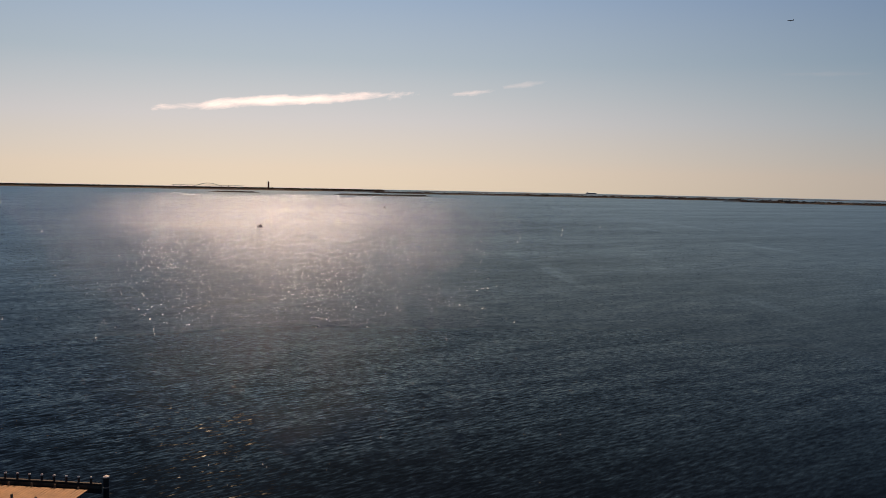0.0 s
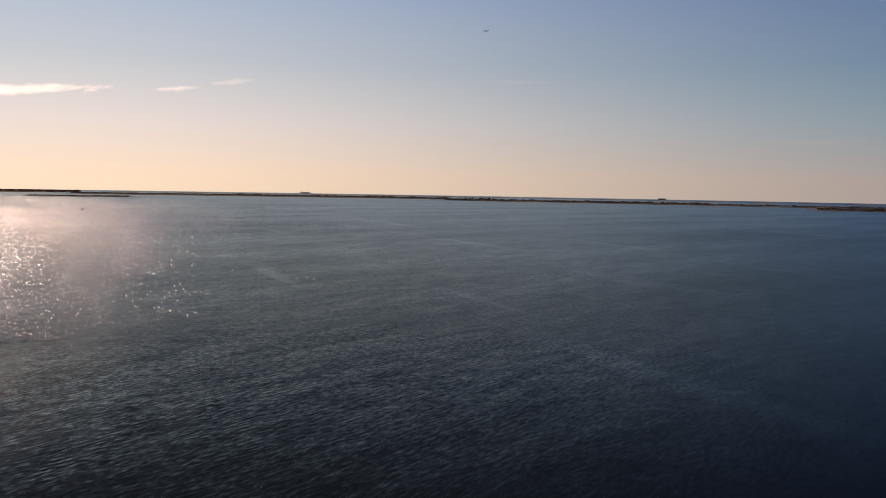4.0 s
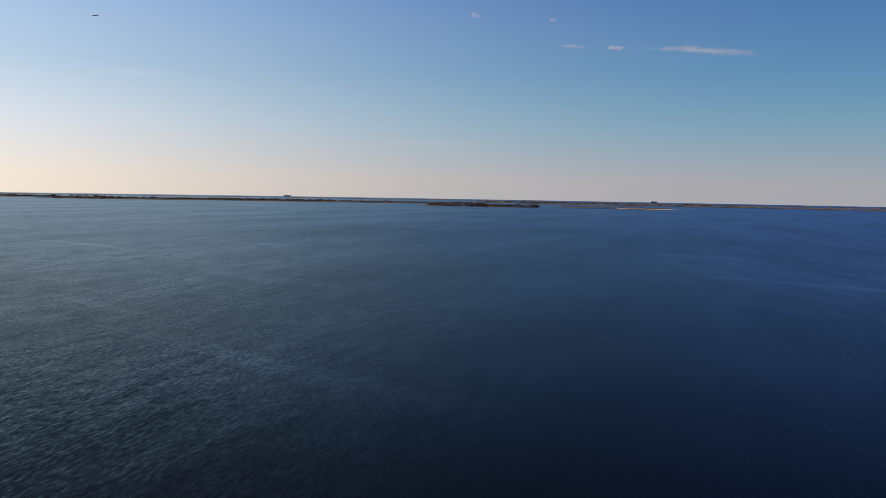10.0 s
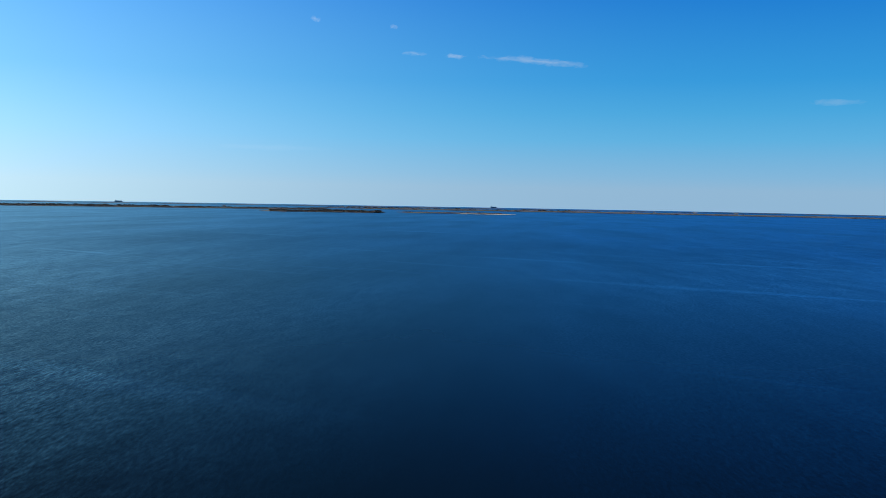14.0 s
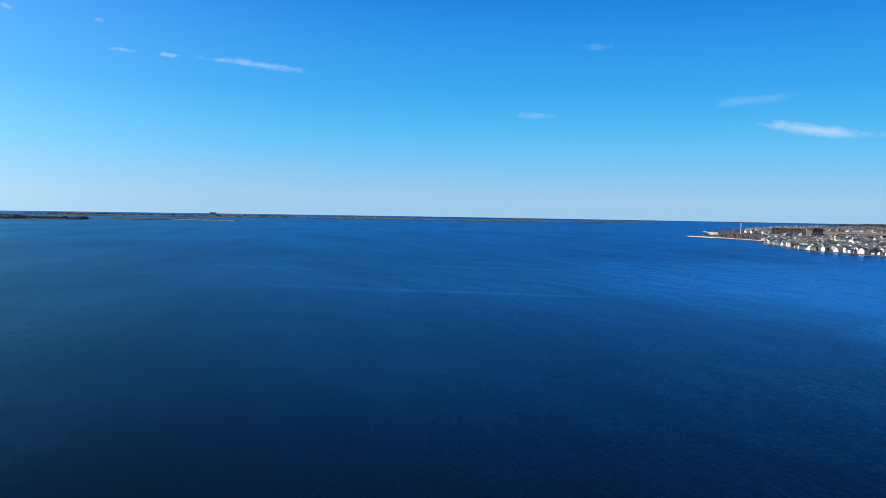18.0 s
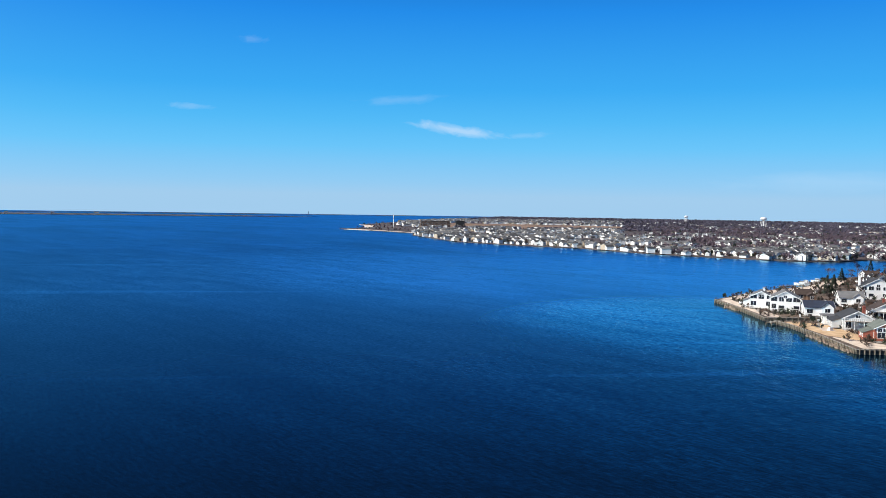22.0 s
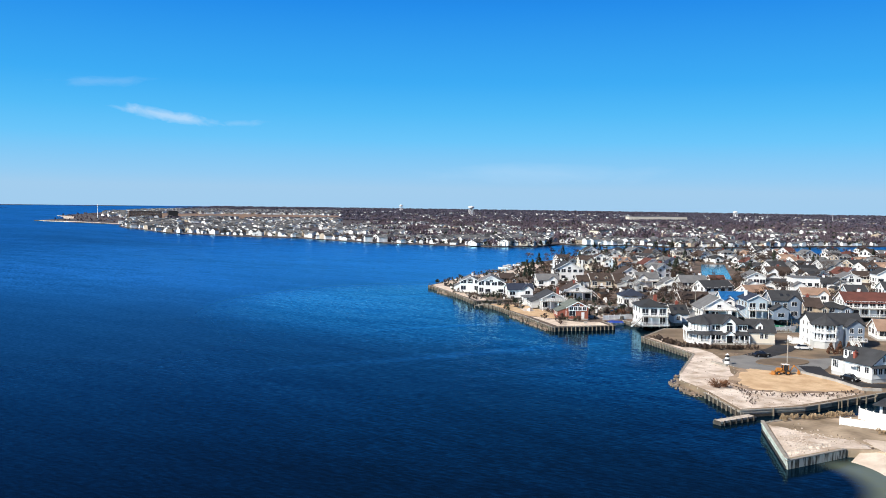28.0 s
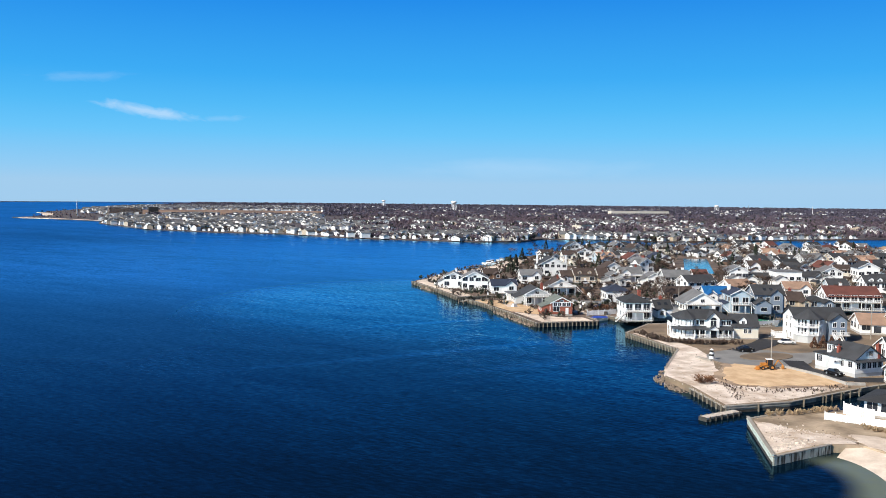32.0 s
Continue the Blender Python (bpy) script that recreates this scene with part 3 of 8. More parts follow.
def slab(name, pts, z0, z1, mat, label, category, kind="structure"):
    """A sheet of ground with its sides, from its outline."""
    if sum(a[0] * b[1] - b[0] * a[1] for a, b in zip(pts, pts[1:] + pts[:1])) < 0:
        pts = pts[::-1]
    b = Build()
    b.loft([[(x, y, z0) for x, y in pts], [(x, y, z1) for x, y in pts]])
    ob = new(name, b.mesh(name, mat))
    return tagged(ob, label, category, "", kind)


# ---- water and land ----
def water_sheet():
    b, n = Build(), 96
    radii = [0, 60, 150, 320, 650, 1300, 2600, 4880]
    for i in range(len(radii) - 1):
        for j in range(n):
            a0, a1 = 2 * math.pi * j / n, 2 * math.pi * (j + 1) / n
            p = lambda r, a: (r * math.cos(a), r * math.sin(a), 0.0)
            if i == 0:
                b.poly([p(0, 0), p(radii[1], a0), p(radii[1], a1)])
            else:
                b.poly([p(radii[i], a0), p(radii[i + 1], a0), p(radii[i + 1], a1), p(radii[i], a1)])
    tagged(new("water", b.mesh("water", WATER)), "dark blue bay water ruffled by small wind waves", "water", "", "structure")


water_sheet()


def wavelets():
    """Small facets added for the sun glitter, spread, sized and tilted for the camera."""
    rnd = np.random.default_rng(77)
    n = GLITTER_SET[0]
    down = np.minimum(0.9 + rnd.exponential(2.6, n), 24.0)
    az = np.radians(rnd.normal(9.5, 9.5, n))
    r = 40.0 / np.tan(np.radians(down))
    w = np.clip(r * 0.00066 * rnd.uniform(0.45, 1.05, n), 0.02, 0.6)
    ln = w * rnd.uniform(1.2, 2.4, n)
    sx, sy = rnd.normal(0, GLITTER_SET[1], n), -np.abs(rnd.normal(0, GLITTER_SET[1] * 1.15, n))
    x, y = -r * np.sin(az), r * np.cos(az)
    t = rnd.uniform(-0.5, 0.5, n)
    ux, uy = np.cos(t), np.sin(t)
    v = []
    for a, c in ((-1, -1), (1, -1), (1, 1), (-1, 1)):
        dx, dy = (a * w * ux - c * ln * uy) / 2, (a * w * uy + c * ln * ux) / 2
        v.append(np.stack([x + dx, y + dy, 0.03 + (np.abs(sx) * w + np.abs(sy) * ln) * 0.75 - sx * dx - sy * dy], 1))
    v = np.stack(v, 1).reshape(-1, 3)
    me = bpy.data.meshes.new("wavelets")
    me.vertices.add(4 * n)
    me.vertices.foreach_set("co", v.ravel())
    me.loops.add(4 * n)
    me.loops.foreach_set("vertex_index", np.arange(4 * n))
    me.polygons.add(n)
    me.polygons.foreach_set("loop_start", np.arange(0, 4 * n, 4))
    me.update()
    me.validate()
    me.materials.append(GLITTER)
    tagged(new("wavelets", me), "small tilted facets added for the sun glitter on the bay", "waves", "", "stuff")


wavelets()
TOP = 1.3
POINT = [(371, -149), (344, -147), (318, -144), (306, -142), (306, -163), (297, -163), (297, -142), (289, -143), (260, -140),
         (234, -136), (231, -157), (241, -159), (241, -167), (233, -168), (234, -186), (236, -330), (240, -760), (490, -760),
         (500, -600), (528, -519), (596, -452), (634, -424), (591, -377), (520, -304), (491, -264), (444, -228), (412, -186)]
LOTS = [(208, -151), (180, -147), (161, -128), (154, -122), (143, -120), (127, -115), (125, -129), (126, -137), (129, -155),
        (134, -240), (140, -760), (226, -760), (221, -330), (213, -250), (201, -216), (200, -204), (206, -193), (214, -182), (221, -169)]
SPIT = [(118, -112), (99, -99), (100.5, -112.5), (98, -117), (91, -117.5), (84, -115), (77, -113), (70, -112), (40, -135), (0, -160), (0, -760),
        (130, -760), (122, -240), (117, -150), (116, -141), (117, -130), (119, -120)]
FIELD_EDGE = [(1794, -141), (2343, -184), (2314, -408), (2163, -620), (1778, -510), (1753, -309)]
MAIN = [(1579, 71), (1515, 27), (1367, -56), (1261, -49), (1037, -94), (940, -155), (894, -212), (828, -236), (767, -274), (732, -306),
        (697, -346), (691, -384), (726, -428), (711, -457), (695, -498), (653, -512), (640, -598), (651, -662), (640, -760), (560, -1500),
        (560, -4300), (2300, -4250), (3500, -3300), (4300, -2200), (4600, -1300), (4760, -700), (3400, -320), (2500, -60), (1990, 40), (1900, 15), (1700, 20)]


def inside(x, y, pts):
    c = False
    for (a, b), (e, g) in zip(pts, pts[1:] + pts[:1]):
        if (b > y) != (g > y) and x < (e - a) * (y - b) / (g - b) + a:
            c = not c
    return c


def offset_in(pts, d):
    """The outline drawn inward by d."""
    area = sum(a[0] * b[1] - b[0] * a[1] for a, b in zip(pts, pts[1:] + pts[:1]))
    s, out, n = (1 if area > 0 else -1), [], len(pts)
    for i in range(n):
        p, q, r = Vector(pts[i - 1]), Vector(pts[i]), Vector(pts[(i + 1) % n])
        u, v = (q - p).normalized(), (r - q).normalized()
        m = Vector((-u.y - v.y, u.x + v.x)) * s
        m = m.normalized() * d if m.length > 1e-4 else Vector((-u.y, u.x)) * s * d
        out.append((q.x + m.x, q.y + m.y))
    return out


slab("ground_point", offset_in(POINT, 0.25), -1.5, TOP, LAND, "brown winter ground of the built-up point behind its bulkhead", "ground")
slab("ground_lots", offset_in(LOTS, 0.25), -1.5, TOP, GRASS, "dormant brown grass on the waterfront lots", "ground")
slab("ground_spit", offset_in(SPIT, 0.25), -1.5, TOP, SANDGRASS, "brown grass on the low spit beside the beach", "ground")
slab("ground_mainland", MAIN, -1.5, 1.0, WOODFLOOR, "flat brown winter mainland along the far shore", "ground")
slab("basin_water", [(456, -376), (451, -391), (358, -316), (371, -307)], TOP - 0.5, TOP + 0.03, STILL, "still boat basin between the houses, sky reflection put into its blue", "water")
slab("field_mainland", FIELD_EDGE, 0.5, 1.06, FIELD, "open tan marsh field behind the far shore houses", "ground")
slab("beach_lots", [(207, -152.5), (180.5, -148), (161.8, -128.5), (155, -122.8), (143.5, -121), (128, -116), (126.6, -129), (127.6, -137), (130, -150), (133.5, -151), (134, -146), (139, -133), (146, -134), (157, -139), (167, -147), (180, -153), (200, -156)],
     TOP - 0.3, TOP + 0.03, RUBBLY, "pale trampled sand with rubble along the water", "beach")


def ragged(pts, amp, seed, grow=1.0):
    """The outline with an uneven, hand-spread edge."""
    rnd = random.Random(seed)
    cx, cy = sum(p[0] for p in pts) / len(pts), sum(p[1] for p in pts) / len(pts)
    out = []
    for (x0, y0), (x1, y1) in zip(pts, pts[1:] + pts[:1]):
        for i in range(5):
            t = i / 5
            out.append((cx + (x0 + (x1 - x0) * t - cx) * grow + rnd.uniform(-amp, amp), cy + (y0 + (y1 - y0) * t - cy) * grow + rnd.uniform(-amp, amp)))
    return out


FILL = [(155, -140), (159, -146.5), (152, -154), (143.5, -158.5), (135, -155), (132.5, -149), (136.5, -137), (141, -131.5), (147, -132.5)]
slab("ground_bare_soil", ragged(FILL, 0.9, 4, 1.16), TOP - 0.3, TOP + 0.045, TRAMPLED, "trampled brown soil round the fill dirt", "ground")
slab("dirt_patch", ragged(FILL, 0.7, 5, 0.99), TOP - 0.3, TOP + 0.075, DIRT, "levelled patch of orange fill dirt", "dirt")


def beach_slope():
    """The small beach, falling from the grass into the water."""
    hi = [(101.5, -116), (99.5, -120), (91, -120.5), (84, -118.5), (77, -115), (70, -114), (40, -137)]
    lo = [(100.4, -110.3), (94.6, -110.8), (88.4, -108.0), (83.6, -104.4), (80.2, -100.8), (72, -96), (38, -119)]
    for _ in range(3):
        # round the corners off
        hi, lo = [[q for p, r in zip(e, e[1:]) for q in ((p[0] * .75 + r[0] * .25, p[1] * .75 + r[1] * .25), (p[0] * .25 + r[0] * .75, p[1] * .25 + r[1] * .75))] for e in (hi, lo)]
    b, n = Build(), 6
    for i in range(len(hi) - 1):
        for j in range(n):
            pt = lambda k, s: (lo[k][0] + (hi[k][0] - lo[k][0]) * s, lo[k][1] + (hi[k][1] - lo[k][1]) * s, -0.35 + 1.7 * s ** 0.8)
            b.poly([pt(i, j / n), pt(i + 1, j / n), pt(i + 1, (j + 1) / n), pt(i, (j + 1) / n)][::-1])
    tagged(new("beach_spit", b.mesh("beach_spit", SAND)), "small pale beach sloping into the shallows", "beach", "", "structure")


beach_slope()
slab("beach_rubble", [(117, -112.4), (100.2, -100.6), (101.4, -112), (99, -117.5)] + ragged([(99, -117.5), (104, -118.5), (107.5, -115.5), (112, -114), (117, -112.4)], 0.5, 8)[:-5], TOP - .3, TOP + .03, RUBBLY, "pale sand behind the sheet-pile wall", "beach")
slab("beach_path", ragged([(99, -118), (104, -120), (101, -124), (96, -124.5), (90, -121), (84, -119), (90, -117)], 0.45, 9), TOP - .3, TOP + .035, SAND, "worn sandy path through the grass", "beach")
slab("beach_point", [(259, -142), (236, -139), (232.5, -156), (240, -157), (243, -150), (252, -146)], TOP - .3, TOP + .03, SAND, "sandy yard below the red brick house", "beach")
slab("yard_point", [(295, -144), (262, -142), (252, -147), (258, -154), (290, -156)], TOP - .3, TOP + .03, DIRT, "bare orange-tan yard behind the bulkhead", "yard")
slab("yard_back", [(371, -151), (410, -187), (442, -229), (489, -266), (483, -274), (434, -238), (402, -196), (372, -164)], TOP - .3, TOP + .03, SAND, "pale sandy lots along the back of the point", "yard")
slab("yard_tip", [(369, -150.5), (308, -144.5), (308, -150), (352, -154), (372, -156)], TOP - .3, TOP + .03, SAND, "pale gravel strip behind the bulkhead at the tip", "yard")


def road(name, pts, width, mat, label, z=TOP + 0.05):
    b = Build()
    left, right = [], []
    for i, p in enumerate(pts):
        a, c = Vector(pts[max(i - 1, 0)]), Vector(pts[min(i + 1, len(pts) - 1)])
        w = (c - a).normalized()
        nrm = Vector((-w.y, w.x)) * width / 2
        left.append((p[0] + nrm.x, p[1] + nrm.y))
        right.append((p[0] - nrm.x, p[1] - nrm.y))
    for i in range(len(pts) - 1):
        b.loft([[(*left[i], z - 0.2), (*right[i], z - 0.2), (*right[i], z), (*left[i], z)],
                [(*left[i + 1], z - 0.2), (*right[i + 1], z - 0.2), (*right[i + 1], z), (*left[i + 1], z)]])
    return tagged(new(name, b.mesh(name, mat)), label, "road", "", "structure")


def disc_pts(x, y, rx, ry, n=28):
    return [(x + rx * math.cos(2 * math.pi * i / n), y + ry * math.sin(2 * math.pi * i / n)) for i in range(n)]


slab("road_turning_circle", disc_pts(163, -158, 11.5, 13), TOP - 0.3, TOP + 0.07, ASPHALT, "grey asphalt turning circle at the end of the road", "road")
slab("ground_island", disc_pts(163.5, -161, 4.6, 7.5), TOP - 0.3, TOP + 0.2, GRASS, "oval of brown grass in the turning circle", "ground")
road("road_lots", [(161, -166), (158, -185), (157, -215), (160, -330), (168, -700)], 9, ASPHALT, "grey asphalt road through the waterfront lots")
road("driveway", [(172, -160), (178, -174), (183, -182)], 6.5, BLACKTOP, "black asphalt driveway in front of the garage", TOP + 0.09)
road("driveway", [(157, -163), (148.5, -157.6), (136, -157.3), (132, -165), (131, -185)], 5.0, BLACKTOP, "fresh black asphalt drive beside the white bungalow", TOP + 0.09)
road("road_point", [(330, -160), (285, -172), (262, -200), (262, -330), (268, -740)], 7, ASPHALT, "grey asphalt street along the point")
road("road_cross", [(262, -330), (340, -335), (430, -420), (560, -440)], 7, ASPHALT, "grey asphalt street between the rows of houses")


# ---- bulkheads and docks ----
POST = Build().turned([(0.2, -1.6), (0.2, 0.9), (0.17, 0.97)], n=7).mesh("piling", TIMBER)
UPRIGHT = Build().box(0, 0, -1.2, 0.38, 0.1, 2.5).mesh("board", STAINED)
TALLPOST = Build().turned([(0.16, -2.2), (0.15, 1.6), (0.12, 1.66)], n=7).mesh("piling", TIMBER)


def bulkhead(pts, label, mat=TIMBER, gap=2.2, top=TOP, posts=True):
    """A timber sheet wall with a cap board and a row of pilings along an open line."""
    root = thing("bulkhead", label, "bulkhead", pts[0][0], pts[0][1], 0, kind="structure")
    ox, oy = pts[0]
    for (x0, y0), (x1, y1) in zip(pts, pts[1:]):
        ln, a = math.hypot(x1 - x0, y1 - y0), math.atan2(y1 - y0, x1 - x0)
        cx, cy = (x0 + x1) / 2 - ox, (y0 + y1) / 2 - oy
        part("sheeting", Build().box(0, 0, -1.5, ln, 0.2, top + 1.45), mat, root, at=(cx, cy, 0), turn=a)
        part("cap", Build().box(0, 0, top - 0.03, ln + 0.3, 0.55, 0.14), DECKING, root, at=(cx, cy, 0.0), turn=a)
        nx, ny = -math.sin(a), math.cos(a)
        if any(inside((x0 + x1) / 2 + nx * .8, (y0 + y1) / 2 + ny * .8, g) for g in (POINT, LOTS, SPIT)):
            nx, ny = -nx, -ny
        if mat is STAINED:
            for i in range(int(ln / 0.42)):
                t = (i + .5) / int(ln / 0.42)
                part("board", UPRIGHT, None, root, at=(x0 + (x1 - x0) * t - ox + nx * .2, y0 + (y1 - y0) * t - oy + ny * .2, random.uniform(-.12, .08)), turn=a)
            continue
        part("tide_board", Build().box(0, 0, -1.0, ln, 0.12, 1.5), DARKWOOD, root, at=(cx + nx * .09, cy + ny * .09, 0), turn=a)
        part("waler", Build().box(0, 0, top - 0.5, ln, 0.14, 0.2), mat, root, at=(cx + nx * .16, cy + ny * .16, 0), turn=a)
        if posts:
            for i in range(max(1, int(ln / gap))):
                t = (i + 0.5) / max(1, int(ln / gap))
                part("piling", POST, None, root, at=(x0 + (x1 - x0) * t - ox + nx * .36, y0 + (y1 - y0) * t - oy + ny * .36, top - 0.85 + random.uniform(-.05, .2)))
    return root


bulkhead(POINT[0:4], "weathered timber bulkhead round the tip of the point")
bulkhead([POINT[3], POINT[4], POINT[5], POINT[6]], "timber bulkhead round a narrow boat slip")
bulkhead(POINT[6:10], "low grey timber bulkhead along the waterfront yards")
bulkhead(POINT[9:12], "timber bulkhead with dark pilings below a sandy yard", DARKWOOD, 1.4)
bulkhead(POINT[12:15] + [(234.7, -235)], "timber seawall along the canal")
bulkhead([LOTS[-1], LOTS[0], LOTS[1]], "brown timber bulkhead with closely set pilings", TIMBER, 1.5)
bulkhead([LOTS[1], LOTS[2]], "pale timber bulkhead along the beach", DECKING, 3.0)
bulkhead([LOTS[4], LOTS[5]], "leaning timber bulkhead stained green by the tide", DARKWOOD, 2.0, 1.0)
bulkhead([LOTS[5], LOTS[6], LOTS[7]], "low grey concrete-capped bulkhead along the boat channel", DECKING, 9)
bulkhead([LOTS[7], LOTS[8], (130.5, -180)], "timber bulkhead along the boat channel", TIMBER, 6)
bulkhead([(118, -112), (99, -99)], "tall pale green-grey sheet-pile wall", GREENWALL, 6.0, 1.75, False)
bulkhead([(99, -99), (100.5, -112.5)], "weathered upright timber bulkhead with stained boards", STAINED, 1.1, 1.35, False)
bulkhead([(118, -112), (119, -120), (117, -130)], "low dark timber edging beside the reeds", DARKWOOD, 1.6)


def dock(pts, width, label, z=0.9, gap=3.0, low=False, wood=DECKING):
    root = thing("dock", label, "dock", pts[0][0], pts[0][1], 0)
    ox, oy = pts[0]
    for (x0, y0), (x1, y1) in zip(pts, pts[1:]):
        ln, a = math.hypot(x1 - x0, y1 - y0), math.atan2(y1 - y0, x1 - x0)
        n = max(2, int(ln / 0.45))
        wx, wy = math.cos(a), math.sin(a)
        plank = Build().box(0, 0, z, 0.4, width, 0.07).mesh("plank", wood)
        if ln < 30:
            for i in range(n):
                part("plank", plank, None, root, at=(x0 - ox + wx * (i + .5) * ln / n, y0 - oy + wy * (i + .5) * ln / n, 0), turn=a)
        else:
            part("deck", Build().box(0, 0, z, ln, width, 0.1), DECKING, root, at=((x0 + x1) / 2 - ox, (y0 + y1) / 2 - oy, 0), turn=a)
        part("beam", Build().box(0, width / 2 - .1, z - 0.3, ln, 0.15, 0.28).box(0, -width / 2 + .1, z - 0.3, ln, 0.15, 0.28), TIMBER, root, at=((x0 + x1) / 2 - ox, (y0 + y1) / 2 - oy, 0), turn=a)
        for i in range(int(ln / gap) + 1):
            t = min(1.0, i * gap / ln)
            for s in (-1, 1):
                part("piling", TALLPOST, None, root, at=(x0 - ox + (x1 - x0) * t - wy * s * (width / 2 + .1), y0 - oy + (y1 - y0) * t + wx * s * (width / 2 + .1), random.uniform(-.2, .2) - (0.75 if low else 0)))
    return root




def crib(x0, y0, x1, y1, w):
    r = thing("jetty", "low stone-filled timber crib jetty stained green by the tide", "jetty", (x0 + x1) / 2, (y0 + y1) / 2, 0, math.degrees(math.atan2(y1 - y0, x1 - x0)))
    ln = math.hypot(x1 - x0, y1 - y0)
    part("fill", Build().box(0, 0, -1.4, ln - .3, w - .3, 2.15), PALESLAB, r)
    for s in (-1, 1):
        for k in range(3):
            part("timber", Build().box(0, s * (w / 2 - .1), -.3 + k * .36, ln, .22, .33), DARKWOOD if k < 2 else DECKING, r)
        for k in range(6):
            part("piling", Build().turned([(.15, -1.6), (.14, .85), (.1, .9)], -ln / 2 + (k + .5) * ln / 6, s * (w / 2 + .12), 7), DARKWOOD, r)
    for s in (-1, 1):
        part("end_timber", Build().box(s * (ln / 2 - .08), 0, -.3, .2, w, 1.05), DARKWOOD, r)


crib(124, -107.0, 125.3, -116.4, 1.9)
dock([(127.3, -139), (129, -152)], 2.2, "timber dock along the boat channel with tall pilings", 0.8)
dock([(296, -139), (301, -146)], 2.0, "short timber dock at the boat slip")
bulkhead([(221, -169), (214, -182), (206, -193), (200, -204), (201, -216), (213, -250)], "dark timber bulkhead along the canal", DARKWOOD, 1.8)
dock([(210, -199), (206, -206)], 1.6, "short timber dock at the canal bank", 0.9, 1.4)
dock([(213, -196), (218, -204)], 1.6, "weathered finger dock with tall pilings", 0.9, 1.3)
dock([(209, -222), (218, -219)], 1.6, "weathered finger dock with tall pilings", 0.9, 1.3)
dock([(228, -190), (228, -214)], 1.8, "timber dock in the canal behind the large house")
dock([(222, -206), (230, -206)], 1.6, "finger dock across the canal")
dock([(222, -221), (230, -221)], 1.6, "finger dock across the canal")
dock([(222, -234), (230, -234)], 1.6, "finger dock across the canal")
dock([(229, -172), (229, -187)], 2.0, "timber dock below the white waterfront house")
dock([(437, -222), (427, -208), (418, -206)], 2.2, "grey timber dock with tall pilings behind the point")
dock([(452, -230), (446, -214)], 2.0, "timber dock with tall pilings on the far side of the point")
dock([(478, -252), (466, -240)], 2.0, "timber dock with tall pilings on the far side of the point")
dock([(-66, 103.9), (-43.8, 101.7)], 4.0, "broad timber pier with sunlit orange decking and bollards", 1.2, wood=ORANGEWOOD)


# ---- houses ----
def gable_wall(b, w, d, h, rise, along):
    """Walls up to the eaves with a gable at each end of the ridge; along: 'x' or 'y'."""
    if along == "x":
        rings = [[(x, -d / 2, 0), (x, d / 2, 0), (x, d / 2, h), (x, 0, h + rise), (x, -d / 2, h)] for x in (-w / 2, w / 2)]
    else:
        rings = [[(w / 2, y, 0), (-w / 2, y, 0), (-w / 2, y, h), (0, y, h + rise), (w / 2, y, h)] for y in (d / 2, -d / 2)]
    return b.loft(rings)


def gable_roof(b, w, d, h, rise, along, over=0.45, thick=0.22, z=0.0):
    if along == "y":
        w, d = d, w
    half = d / 2 + over
    drop = rise / (d / 2) * over
    sec = [(-half, h - drop), (0, h + rise), (half, h - drop), (half, h - drop + thick), (0, h + rise + thick), (-half, h - drop + thick)]
    xs = (-w / 2 - over, w / 2 + over)
    for lo, hi in (((0, 1, 4, 5)), ((1, 2, 3, 4))),:
        for q in (lo, hi):
            if along == "x":
                b.loft([[(x, sec[i][0], sec[i][1] + z) for i in q] for x in xs])
            else:
                b.loft([[(-sec[i][0], x, sec[i][1] + z) for i in q] for x in xs])
    return b


def hip_roof(b, w, d, h, rise, over=0.5, z=0.0):
    W, D = w / 2 + over, d / 2 + over
    r = max(0.05, (w - d) / 2) if w >= d else 0.05
    ry = 0.05 if w >= d else (d - w) / 2
    base = [(-W, -D), (W, -D), (W, D), (-W, D)]
    lo = [(x, y, h - 0.12 + z) for x, y in base]
    mid = [(x, y, h + 0.06 + z) for x, y in base]
    top = [(-r, -ry, h + rise + z), (r, -ry, h + rise + z), (r, ry, h + rise + z), (-r, ry, h + rise + z)]
    return b.loft([lo, mid, top])


WINDOWS = {}


